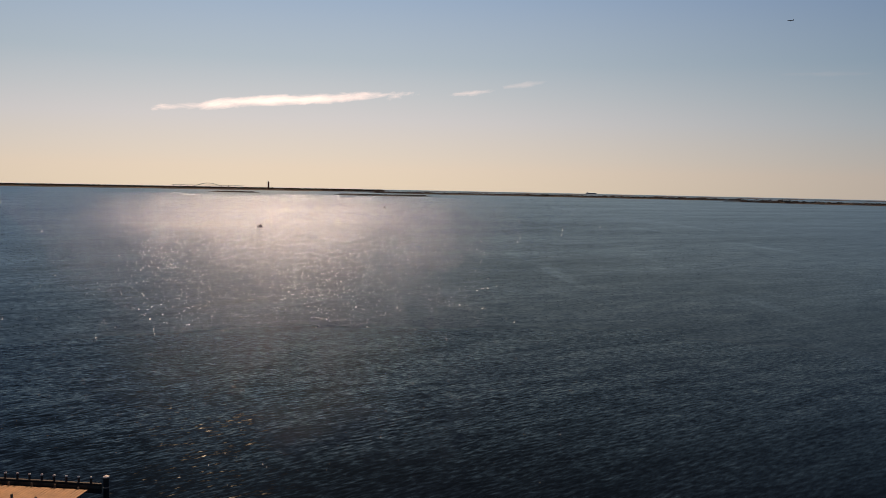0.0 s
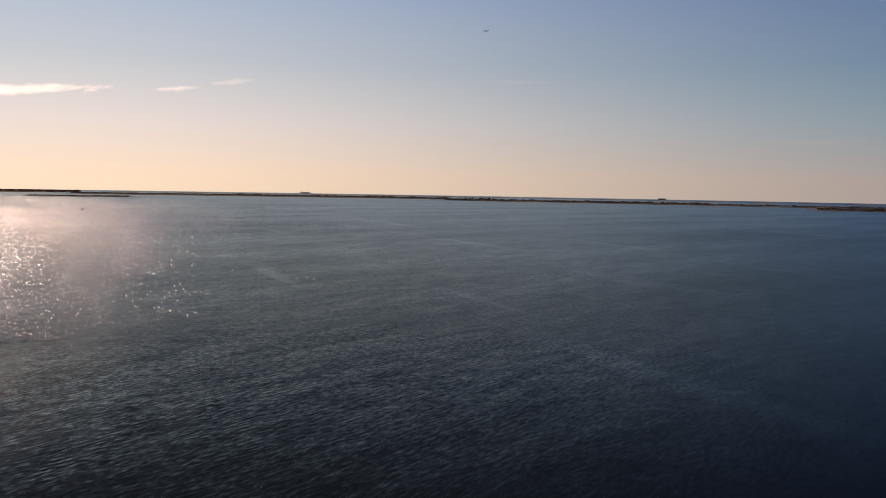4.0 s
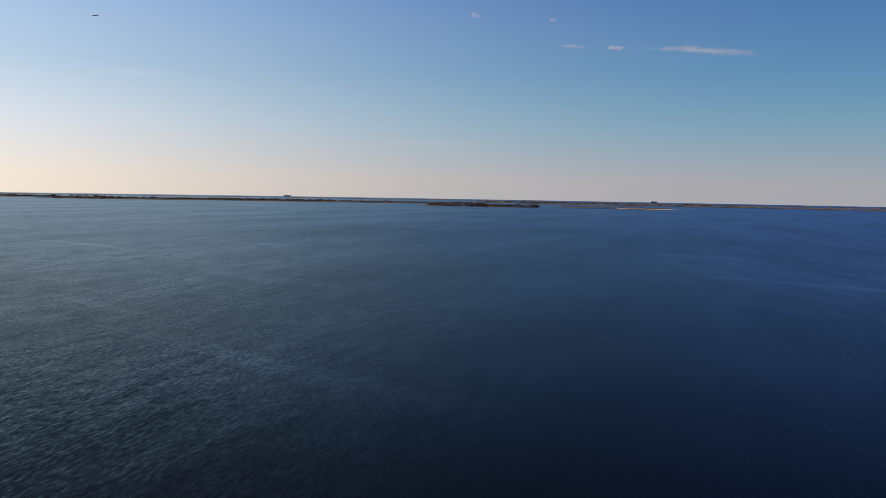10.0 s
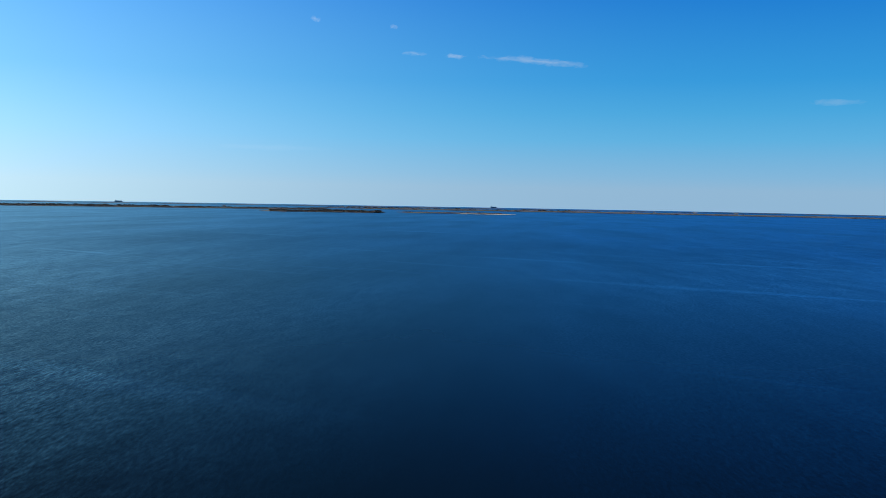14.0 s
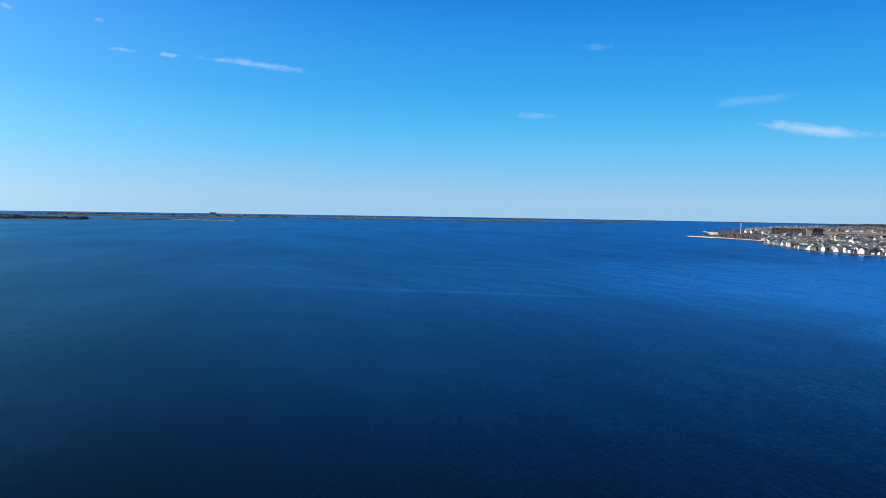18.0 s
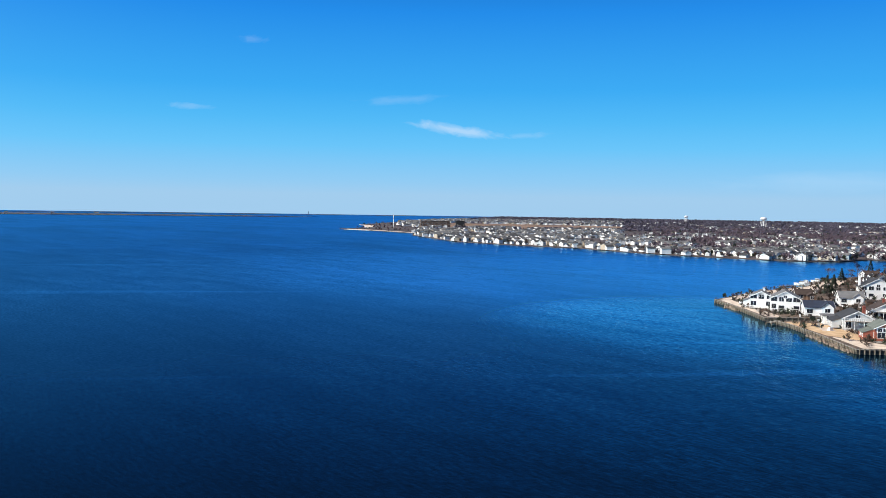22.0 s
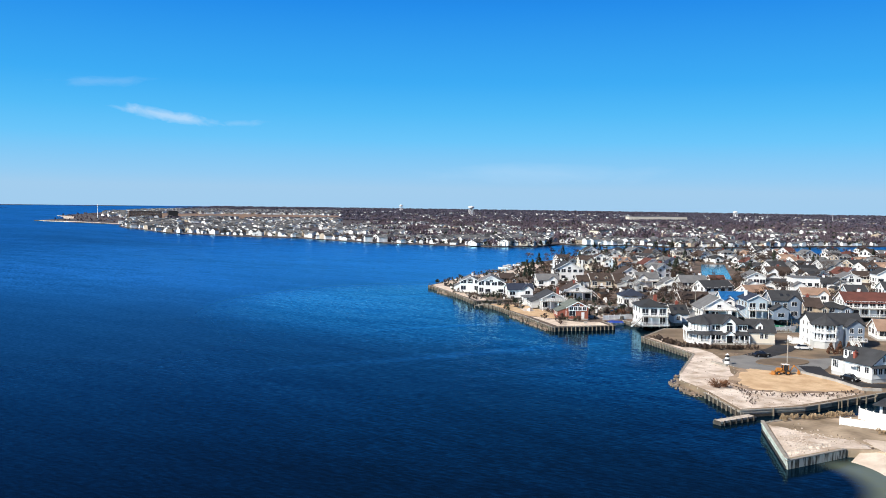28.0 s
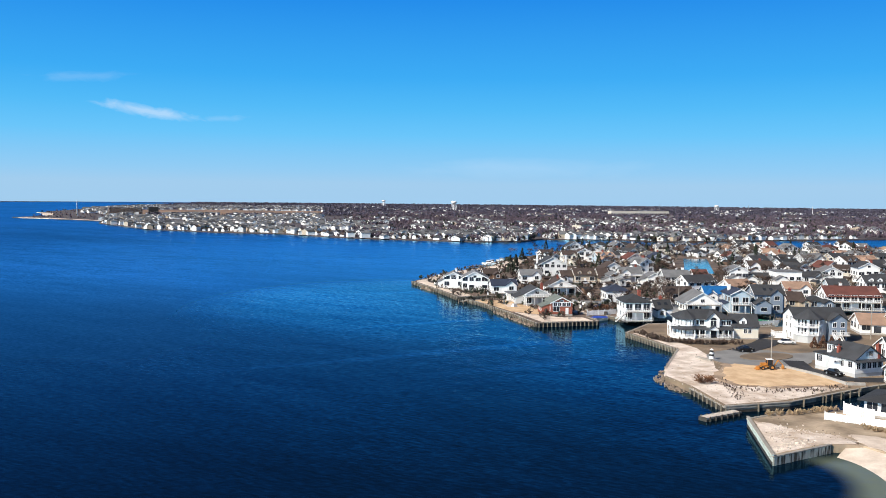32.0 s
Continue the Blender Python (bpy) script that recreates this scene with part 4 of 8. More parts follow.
def window_mesh(w, h, near):
    """A moulded frame with a middle bar, in one piece; a pane of its own where the camera comes near."""
    key = (round(w, 2), round(h, 2), near)
    if key not in WINDOWS:
        f, t, dp = Build(), 0.085, 0.06
        xs, zs = (-w / 2 - t, -w / 2, -0.03, 0.03, w / 2, w / 2 + t), (0, t, h + t, h + 2 * t)
        spots = {}

        def at(i, j, deep):
            if (i, j, deep) not in spots:
                spots[i, j, deep] = len(f.v)
                f.v.append((xs[i], deep, zs[j]))
            return spots[i, j, deep]

        def level(i, j):
            if 0 <= i < 5 and 0 <= j < 3:
                return 0.0 if j == 1 and i in (1, 3) else -dp
            return dp
        for i in range(5):
            for j in range(3):
                y = level(i, j)
                f.f.append((at(i, j, y), at(i + 1, j, y), at(i + 1, j + 1, y), at(i, j + 1, y)))
                f.s.append(1 if y == 0.0 and not near else 0)
        for i in range(6):
            for j in range(3):
                a, c = level(i - 1, j), level(i, j)
                if a != c:
                    f.f.append((at(i, j, a), at(i, j, c), at(i, j + 1, c), at(i, j + 1, a)))
                    f.s.append(0)
        for i in range(5):
            for j in range(4):
                a, c = level(i, j - 1), level(i, j)
                if a != c:
                    f.f.append((at(i, j, c), at(i, j, a), at(i + 1, j, a), at(i + 1, j, c)))
                    f.s.append(0)
        if near:
            pane = Build().box(0, -0.012, t, w, 0.02, h).mesh("pane", GLASS)
            WINDOWS[key] = (f.mesh("window", TRIM), pane)
        else:
            WINDOWS[key] = (f.mesh("window", [TRIM, GLASS]), None)
    return WINDOWS[key]


def window(root, x, y, z, w, h, turn=0.0, near=False):
    """A framed window; turn 0 faces local -y, 90 local +x, -90 local -x."""
    me, pane = window_mesh(w, h, near)
    ob = part("window", me, None, root, at=(x, y, z), turn=radians(turn))
    if pane:
        part("pane", pane, None, ob)


def rail(b, x0, y0, x1, y1, z, h=1.0, gap=0.5, slot=0):
    ln, a = math.hypot(x1 - x0, y1 - y0), math.atan2(y1 - y0, x1 - x0)
    cx, cy = (x0 + x1) / 2, (y0 + y1) / 2
    b.box(cx, cy, z + h - 0.08, ln, 0.1, 0.1, slot, a)
    b.box(cx, cy, z + 0.1, ln, 0.06, 0.08, slot, a)
    for i in range(int(ln / gap) + 1):
        t = i / max(1, int(ln / gap))
        b.box(x0 + (x1 - x0) * t, y0 + (y1 - y0) * t, z, 0.09, 0.09, h, slot, a)


def chimney(root, x, y, z0, z1, mat=BRICK, s=0.9):
    c = part("chimney", Build().box(0, 0, z0, s, s, z1 - z0).box(0, 0, z1, s + .2, s + .2, 0.18), mat, root, at=(x, y, 0))
    part("flue", Build().turned([(0.16, z1 + 0.18), (0.14, z1 + 0.55)], n=6), BRICK, c)


def dormer(root, x, y, z, w, h, depth, wall, roof, near):
    """A gabled dormer whose face looks to local -y."""
    d = part("dormer", gable_wall(Build(), w, depth, h, w * 0.42, "y"), wall, root, at=(x, y + depth / 2, z))
    part("dormer_roof", gable_roof(Build(), w, depth, h, w * 0.42, "y", 0.22, 0.14), roof, d)
    window(d, 0, -depth / 2 - 0.03, h * 0.15, w * 0.4, h * 0.68, 0, near)


def house(x, y, turn, w, d, h, rise, kind, wall, roof, z=TOP, near=False, chimneys=(), dormers=(), deck=0.0, balcony=False, skylights=0, found=0.5, place="among waterfront houses", seed=0, few=False, wing=0):
    """One house. Local -y is its front; kind: x or y (gable ridge), hip, flat."""
    rnd = random.Random(seed + int(x * 7 + y * 13))
    form = {"x": "gable", "y": "front-gable", "hip": "hip", "flat": "flat"}[kind]
    st = "two-storey" if h > 4.3 else "one-storey"
    root = thing("house", f"{wall} {st} house, {roof} {form} roof, {place}", "house", x, y, z, turn)
    WM, RM = WALLS[wall], ROOFS[roof]
    part("foundation", Build().box(0, 0, -0.2, w + 0.1, d + 0.1, found + 0.2), CONCRETE, root)
    b = Build()
    if kind in "xy":
        gable_wall(b, w, d, h, rise, kind)
        r = gable_roof(Build(), w, d, h, rise, kind)
    else:
        b.box(0, 0, 0, w, d, h)
        r = hip_roof(Build(), w, d, h, rise) if kind == "hip" else Build().box(0, 0, h, w + .5, d + .5, 0.35)
    wl = part("wall", b, WM, root, at=(0, 0, found))
    rf = part("roof", r, RM, root, at=(0, 0, found))
    floors = 2 if h > 4.3 else 1
    side = 1 if abs(turn) > 150 else -1
    step = 2.3 if near or balcony else 2.7 if not few else 3.6
    for s in range(1 if few else floors):
        zz = found + 0.85 + s * 2.75
        n = max(2, int((w - 1.2) / step))
        for i in range(n):
            if s == 0 and i == n // 2:
                dr = part("door", Build().box(0, 0, 0, 1.0, 0.14, 2.1), TRIM, root, at=(-w / 2 + (i + .5) * w / n, -d / 2 - 0.03, found + 0.02))
                continue
            if near and s == 0 and i % 2 == 1:
                pd = part("patio_door", Build().box(0, 0, 0, 2.3, 0.12, 2.2), TRIM, root, at=(-w / 2 + (i + .5) * w / n, -d / 2 - 0.03, found + 0.02))
                part("pane", Build().box(0, -0.04, 0.12, 2.06, 0.08, 1.96), GLASS, pd)
                continue
            if balcony:
                window(root, -w / 2 + (i + .5) * w / n, -d / 2 - 0.03, zz - 0.55, min(2.0, w / n - .3), 2.05, 0, near)
                continue
            window(root, -w / 2 + (i + .5) * w / n, -d / 2 - 0.03, zz, min(rnd.choice((1.7, 2.1, 2.4)), w / n - .25), rnd.choice((1.45, 1.75)), 0, near)
        n = max(2, int((d - 1.2) / (step + .3))) if not few else 0
        for i in range(n):
            window(root, side * (w / 2 + 0.03), -d / 2 + (i + .5) * d / n, zz, rnd.choice((1.3, 1.9)), 1.5, 90 * side, near)
    if kind == "y" and rise > 1.7:
        window(root, 0, -d / 2 - 0.03, found + h + 0.05, min(1.3, w * .15), min(1.2, rise * .4), 0, near)
    if kind == "x" and rise > 1.7:
        window(root, side * (w / 2 + 0.03), 0, found + h + 0.05, 0.9, min(1.1, rise * .4), 90 * side, near)
    if not few and kind in "xy":
        # white boards under the eaves and up the gables
        over, bb = 0.47, Build()
        half, W = (d, w) if kind == "x" else (w, d)
        put = (lambda u, v, z: (u, v, z)) if kind == "x" else (lambda u, v, z: (-v, u, z))
        drop = rise / (half / 2) * 0.45
        for e in (-1, 1):
            for g in (-1, 1):
                lo, hi = (g * (half / 2 + .45), h - drop), (0, h + rise)
                bb.loft([[put(e * (W / 2 + over), lo[0], lo[1] - .12), put(e * (W / 2 + over), hi[0], hi[1] - .12), put(e * (W / 2 + over), hi[0], hi[1] + .2), put(e * (W / 2 + over), lo[0], lo[1] + .2)],
                         [put(e * (W / 2 + over + .06), lo[0], lo[1] - .12), put(e * (W / 2 + over + .06), hi[0], hi[1] - .12), put(e * (W / 2 + over + .06), hi[0], hi[1] + .2), put(e * (W / 2 + over + .06), lo[0], lo[1] + .2)]])
        part("fascia", bb, TRIM, root, at=(0, 0, found))
    style = random.Random(int(abs(x) * 11 + abs(y) * 5))
    if not few and kind == "x" and not dormers and w > 8 and style.random() < .7:
        # a gable that breaks the front, flush with the eaves
        gw, gx = min(w * .42, 5.2), style.choice((-.24, .22, .26)) * w
        gr = min(rise, gw * .42)
        cg = part("cross_gable", gable_wall(Build(), gw, d * .5 + .8, h, gr, "y"), WM, root, at=(gx, -d * .25 - .4, found))
        part("gable_roof", gable_roof(Build(), gw, d * .5 + .8, h, gr, "y", .35, .2), RM, cg)
        window(cg, 0, -d * .25 - .43, max(.9, h - 1.9), min(1.8, gw * .42), 1.4, 0, near)
        if floors > 1:
            window(cg, 0, -d * .25 - .43, .9, min(2.2, gw * .5), 1.5, 0, near)
    if not few and not wing and not deck and not balcony and style.random() < .55:
        wing = style.choice((-1, 1))
    if not few and not chimneys and kind != "flat" and style.random() < .4:
        chimneys = ((style.uniform(-.7, .7), style.uniform(-.2, .5)),)
    if not few and near and kind == "y" and style.random() < .5:
        # lean-to along the side that faces the bay
        ld = style.uniform(2.2, 3.2)
        lt = part("lean_to", Build().loft([[(side * w / 2, q, 0), (side * (w / 2 + ld), q, 0), (side * (w / 2 + ld), q, 2.2), (side * w / 2, q, min(h, 3.2))] for q in (-d * .32, d * .38)]), WM, root, at=(0, 0, found))
        part("lean_to_roof", Build().loft([[(side * w / 2, q, min(h, 3.2) + .04), (side * (w / 2 + ld + .35), q, 2.1), (side * (w / 2 + ld + .35), q, 2.26), (side * w / 2, q, min(h, 3.2) + .22)] for q in (-d * .34, d * .4)]), RM, lt)
        for q in (-.16, .12):
            window(lt, side * (w / 2 + ld + .03), d * q, .8, 1.4, 1.1, 90 * side, near)
    if wing:
        ww, wd, wh = w * .5, d * .55, max(2.5, h * .55)
        wx = wing * (w / 2 - ww * .3)
        wg = part("wing", gable_wall(Build(), ww, wd, wh, ww * .3, "y"), WM, root, at=(wx, -d / 2 - wd * .35, found))
        part("wing_roof", gable_roof(Build(), ww, wd, wh, ww * .3, "y", .35, .2), RM, wg)
        window(wg, 0, -wd / 2 - .03, .9, ww * .4, 1.3, 0, near)
    for cx, cy in chimneys:
        chimney(root, cx * w / 2, cy * d / 2, found, found + h + rise + 0.9, WHITE if len(chimneys) > 1 or rnd.random() < .4 else BRICK)
    for dx in dormers:
        dormer(root, dx * w / 2, -d / 2 + 0.7, found + h - 0.15, 1.9, 1.5, d * 0.32, WM, RM, near)
    for i in range(skylights):
        sx = (i - (skylights - 1) / 2) * 2.2
        sl = math.atan2(rise, d / 2)
        k = part("skylight", Build().box(0, 0, 0.24, 1.0, 1.5, 0.12), GLASS, root, at=(sx, -d / 4, found + h + rise / 2))
        k.rotation_euler[0] = sl
    if deck > 0:
        dk = Build().box(0, -d / 2 - deck / 2, found - 0.1, w, deck, 0.18)
        dd = part("deck", dk, DECKING, root)
        rb = Build()
        rail(rb, -w / 2, -d / 2 - deck + .1, w / 2, -d / 2 - deck + .1, found + 0.08, gap=0.7)
        rail(rb, -w / 2 + .05, -d / 2 - deck + .1, -w / 2 + .05, -d / 2, found + 0.08, gap=0.7)
        part("railing", rb, TRIM, dd)
    if balcony:
        z2 = found + 2.75
        bd = part("balcony", Build().box(0, -d / 2 - 1.1, z2 - .1, w * .96, 2.2, 0.2), DECKING, root)
        rb = Build()
        rail(rb, -w * .48, -d / 2 - 2.12, w * .48, -d / 2 - 2.12, z2 + .1, gap=0.6)
        rail(rb, -w * .475, -d / 2 - 2.12, -w * .475, -d / 2, z2 + .1, gap=0.6)
        part("railing", rb, TRIM, bd)
        n = max(3, int(w / 3.2))
        for i in range(n + 1):
            part("post", Build().box((i / n - .5) * w * .94, -d / 2 - 2.1, 0, 0.18, 0.18, z2), TRIM, bd)
        # outside stair down to the yard
        sd, prof = rnd.choice((-1, 1)), []
        for i in range(12):
            zt = z2 - (i + 1) * z2 / 13
            prof += [(w * .48 + i * .29, zt), (w * .48 + (i + 1) * .29, zt)]
        prof += [(w * .48 + 3.3, 0.0), (w * .48, z2 - .5)]
        st = part("stair", Build().loft([[(sd * px, -d / 2 + q, pz) for px, pz in prof] for q in (-1.7, -.7)]), DECKING, root)
        for q in (-1.72, -.68):
            part("stringer", Build().tube((sd * w * .48, -d / 2 + q, z2 + .0), (sd * (w * .48 + 3.5), -d / 2 + q, 0.0), .09, .09, 4), TRIM, st)
            part("handrail", Build().tube((sd * w * .48, -d / 2 + q, z2 + 1.0), (sd * (w * .48 + 3.5), -d / 2 + q, 1.0), .06, .06, 4), TRIM, st)
    return root


house(329.5, -161.0, -115, 10.9, 13, 4.8, 2.8, "y", "white", "pale grey", near=True, deck=2.5, place="at the tip")
house(339.1, -155.7, -115, 8.7, 11, 4.4, 2.2, "y", "white", "pale grey", near=True, deck=2.5, place="at the tip")
house(312.9, -165.7, -107, 10.2, 8, 3.2, 2.0, "x", "white", "navy", near=True, deck=2, place="by the boat slip")
house(288.2, -158.5, -107, 7.5, 6, 2.6, 0.0, "flat", "white", "pale grey", near=True)
house(278.4, -160.4, -108, 9.2, 12, 3.6, 2.3, "y", "pale grey", "slate-grey", near=True, balcony=True, chimneys=((0.7, 0.2),), place="behind the bulkhead")
house(250.9, -154.2, -109, 7.2, 10, 3.8, 1.8, "y", "red brick", "green-grey", near=True, place="above a sandy yard")
brick = [o for o in scene.collection.objects if o.name.startswith("house")][-1]
part("window_band", Build().box(0, -5.06, 3.1, 6.2, 0.14, 1.5), TRIM, brick)
for wx in (-2.2, -.75, .75, 2.2):
    window(brick, wx, -5.15, 3.2, 1.1, 1.1, 0, True)
house(303.8, -186.6, -109, 11.3, 10, 3.0, 2.9, "y", "white", "brown", near=True, balcony=True)
house(351.7, -200.5, -108, 9.7, 9, 3.0, 2.3, "x", "white", "pale grey", near=True, deck=2)
house(368.3, -188.0, -106, 6.9, 8, 2.6, 2.0, "x", "brown", "brown", near=True)
house(380.3, -229.0, -109, 14.7, 10, 5.0, 3.8, "y", "white", "slate-grey", near=True, chimneys=((-0.95, 0.1), (0.95, -0.6)))
house(340.8, -222.5, -110, 9.6, 10, 3.5, 2.6, "x", "tan", "brown", near=True, dormers=(-0.5, 0.45), deck=2)
house(335.9, -229.5, -111, 4.7, 10, 3.5, 2.6, "x", "tan", "brown", near=True)
house(344.6, -215.4, -109, 5.0, 9, 2.6, 2.3, "x", "white", "brown", near=True)
house(431.1, -271.5, -109, 8.1, 9, 5.9, 2.3, "x", "cream", "brown", near=True)
house(455.8, -297.7, -110, 7.4, 9, 5.9, 1.9, "y", "white", "brown", near=True)
house(484.6, -324.1, -110, 8.6, 8, 4.0, 2.2, "y", "white", "slate-grey", near=True)
house(552.5, -376.7, -111, 9.8, 8, 3.8, 2.0, "hip", "white", "black", near=True)
house(555.7, -398.3, -111, 13.1, 8, 3.5, 2.0, "hip", "cream", "black", near=True)
house(275.5, -194.6, -111, 9.0, 9, 3.7, 2.3, "hip", "white", "navy", near=True, deck=2)
house(231.2, -170.5, -112, 8.3, 11, 5.7, 2.1, "hip", "white", "black", near=True, balcony=True, deck=3, place="on the seawall")
house(234.0, -183.5, -113, 5.2, 9, 2.6, 2.3, "x", "white", "black", near=True, skylights=2, place="on the seawall")
house(325.3, -229.0, -111, 5.7, 9, 4.2, 1.5, "y", "pale grey", "pale grey", near=True)
house(336.8, -245.6, -112, 10.0, 9, 4.0, 2.3, "x", "white", "pale grey", near=True, balcony=True)
house(390.4, -292.0, -112, 7.1, 8, 3.0, 2.0, "x", "white", "red", near=True)
house(302.6, -244.6, -113, 11.1, 10, 5.2, 2.6, "x", "pale grey", "pale grey", near=True, balcony=True)
house(318.4, -245.1, -113, 6.3, 9, 3.9, 1.6, "y", "white", "pale grey", near=True)
house(320.9, -273.5, -114, 6.5, 9, 3.5, 2.3, "x", "white", "red-brown", near=True)
house(238.5, -202.9, -114, 12.1, 12, 3.2, 3.6, "y", "white", "pale grey", near=True, balcony=True, skylights=0, place="by the canal")
house(261.2, -230.2, -115, 9.1, 9, 3.0, 2.3, "x", "white", "bright blue", near=True)
house(268.7, -218.0, -113, 11.0, 9, 2.6, 2.3, "x", "brown", "brown", near=True)
house(233.6, -215.5, -116, 6.6, 11, 6.2, 1.7, "y", "pale blue", "navy", near=True, balcony=True, chimneys=((-0.6, 0.3),), place="by the canal")
house(230.6, -225.8, -117, 9.9, 11, 6.1, 2.8, "x", "blue-grey", "slate-grey", near=True, skylights=2, place="by the canal")
house(306.1, -282.2, -116, 8.3, 10, 6.6, 2.1, "y", "white", "pale grey", near=True)
house(333.6, -322.3, -116, 11.7, 9, 5.7, 2.3, "x", "white", "brown", near=True)
house(303.4, -292.0, -116, 13.8, 9, 3.0, 2.3, "x", "white", "slate-grey", near=True)
house(288.1, -293.9, -117, 11.4, 9, 7.3, 0.0, "flat", "white", "pale grey", near=True)
house(260.4, -270.8, -118, 9.9, 9, 3.5, 2.3, "x", "white", "orange-tan", near=True, deck=2)
house(236.4, -244.6, -118, 6.0, 10, 2.6, 2.6, "x", "tan", "brown", near=True, place="by the canal")
house(231.1, -250.0, -118, 6.2, 9, 2.6, 1.6, "hip", "blue-grey", "black", near=True)
house(225.5, -260.3, -119, 18.3, 12, 4.7, 3.1, "x", "white", "red-brown", near=True, balcony=True, deck=3, place="by the canal")
house(301.9, -323.7, -118, 9.4, 9, 3.0, 2.3, "x", "white", "slate-grey", near=True)
house(299.7, -333.2, -119, 9.5, 10, 5.2, 2.4, "y", "white", "pale grey", near=True)
house(307.8, -352.4, -119, 10.7, 9, 4.9, 2.3, "x", "cream", "brown", near=True)
house(270.9, -305.0, -119, 8.1, 9, 2.8, 2.3, "x", "pale blue", "slate-grey", near=True)
house(250.7, -305.1, -120, 11.3, 10, 5.6, 2.6, "x", "white", "slate-grey", near=True, dormers=(-0.6, 0, 0.6))
house(294.7, -351.2, -120, 9.7, 10, 7.2, 2.5, "y", "white", "slate-grey", near=True)
house(181.7, -222.2, -124, 12.4, 10, 2.6, 2.6, "x", "white", "orange-tan", near=True, chimneys=((0.3, -0.5),), place="beside the road")
house(173.5, -226.6, -122, 13.0, 10, 3.4, 2.6, "x", "white", "black", near=True, place="beside the road")
house(145.8, -188.3, -121, 10.6, 11, 2.6, 2.8, "x", "white", "black", near=True, chimneys=((-0.4, 0),), place="beside the road")
house(127.2, -163.0, -121, 4.6, 7, 2.6, 1.8, "x", "white", "black", near=True, place="by the black drive")

# the rows behind them
house(248, -336, -90, 11.9, 10.3, 5.2, 2.9, "x", "white", "pale grey")
house(282, -239, -96, 13.2, 9.1, 5.0, 2.6, "x", "white", "slate-grey")
house(282, -260, -96, 10.5, 8.7, 2.8, 2.4, "x", "white", "orange-tan", chimneys=((0.4, 0.1),))
house(279, -344, -104, 14.7, 9.1, 2.8, 2.6, "x", "pale grey", "slate-grey")
house(312, -378, -100, 10.6, 9.7, 5.4, 2.2, "hip", "pale blue", "black")
house(310, -397, 180, 14.3, 10.0, 5.4, 2.8, "x", "white", "pale grey", dormers=(-0.4, 0.4))
house(312, -416, -104, 14.5, 10.4, 5.2, 4.0, "y", "pale grey", "pale grey")
house(344, -357, 180, 14.5, 9.7, 2.8, 2.7, "x", "white", "slate-grey", wing=1)
house(342, -378, -90, 11.0, 10.0, 3.0, 3.1, "y", "pale grey", "red-brown")
house(345, -397, -90, 10.7, 10.0, 5.4, 2.8, "x", "white", "brown", dormers=(-0.4, 0.4))
house(344, -418, -90, 11.6, 10.2, 3.0, 2.8, "x", "tan", "slate-grey", wing=1)
house(342, -436, -104, 12.2, 9.9, 5.2, 2.8, "x", "white", "slate-grey")
house(342, -456, -96, 13.5, 9.3, 5.2, 3.8, "y", "pale blue", "orange-tan")
house(371, -259, -104, 12.2, 9.1, 2.8, 3.4, "y", "white", "brown", wing=1)
house(374, -280, 180, 11.3, 8.9, 5.2, 2.5, "x", "white", "pale grey", chimneys=((0.4, 0.1),), wing=1)
house(371, -357, -96, 10.6, 8.4, 5.2, 2.4, "x", "white", "slate-grey", wing=1)
house(370, -378, -96, 12.0, 8.1, 3.0, 2.3, "x", "white", "black", chimneys=((0.4, 0.1),))
house(373, -399, -104, 13.0, 10.0, 5.0, 2.8, "x", "pale grey", "pale grey", wing=-1)
house(374, -421, -90, 11.6, 8.1, 5.2, 2.3, "x", "tan", "slate-grey", balcony=True, wing=1)
house(372, -442, -100, 13.3, 10.3, 3.0, 2.9, "x", "white", "orange-tan", wing=-1)
house(373, -460, -96, 14.7, 8.2, 5.0, 2.2, "hip", "cream", "slate-grey")
house(371, -477, 180, 10.9, 9.8, 5.2, 3.0, "y", "white", "pale grey", wing=-1)
house(372, -498, -100, 11.3, 8.4, 5.4, 2.4, "x", "pale grey", "slate-grey", balcony=True, wing=-1, dormers=(-0.4, 0.4))
house(404, -375, 180, 11.4, 7.0, 2.5, 2.2, "hip", "pale blue", "slate-grey", wing=-1)
house(402, -393, -104, 8.5, 7.2, 2.5, 2.0, "x", "tan", "pale grey", chimneys=((0.4, 0.1),))
house(401, -411, 180, 12.7, 8.8, 2.5, 2.5, "x", "white", "slate-grey", wing=-1)
house(403, -430, -100, 9.9, 8.7, 2.5, 2.8, "y", "white", "slate-grey")
house(401, -450, -90, 9.3, 8.7, 2.5, 2.4, "x", "pale grey", "black")
house(401, -468, -100, 12.2, 7.5, 4.6, 2.2, "hip", "white", "pale grey")
house(402, -486, -90, 9.0, 6.8, 2.6, 1.9, "x", "white", "brown")
house(401, -506, 180, 10.3, 8.2, 4.6, 2.3, "x", "white", "pale grey", wing=-1)
house(400, -523, -96, 9.4, 7.2, 2.5, 2.0, "x", "tan", "red-brown", wing=1)
house(403, -542, -100, 10.6, 8.4, 2.6, 3.0, "y", "tan", "slate-grey", wing=1)
house(431, -296, -90, 11.6, 7.4, 4.6, 2.1, "x", "pale blue", "orange-tan", wing=-1, dormers=(-0.4, 0.4))
house(433, -318, -96, 11.7, 8.4, 2.6, 3.3, "y", "white", "red-brown", wing=1)
house(432, -336, -104, 11.7, 8.3, 2.6, 3.3, "y", "white", "navy")
house(433, -395, -104, 9.4, 8.8, 2.6, 2.6, "y", "white", "red-brown")
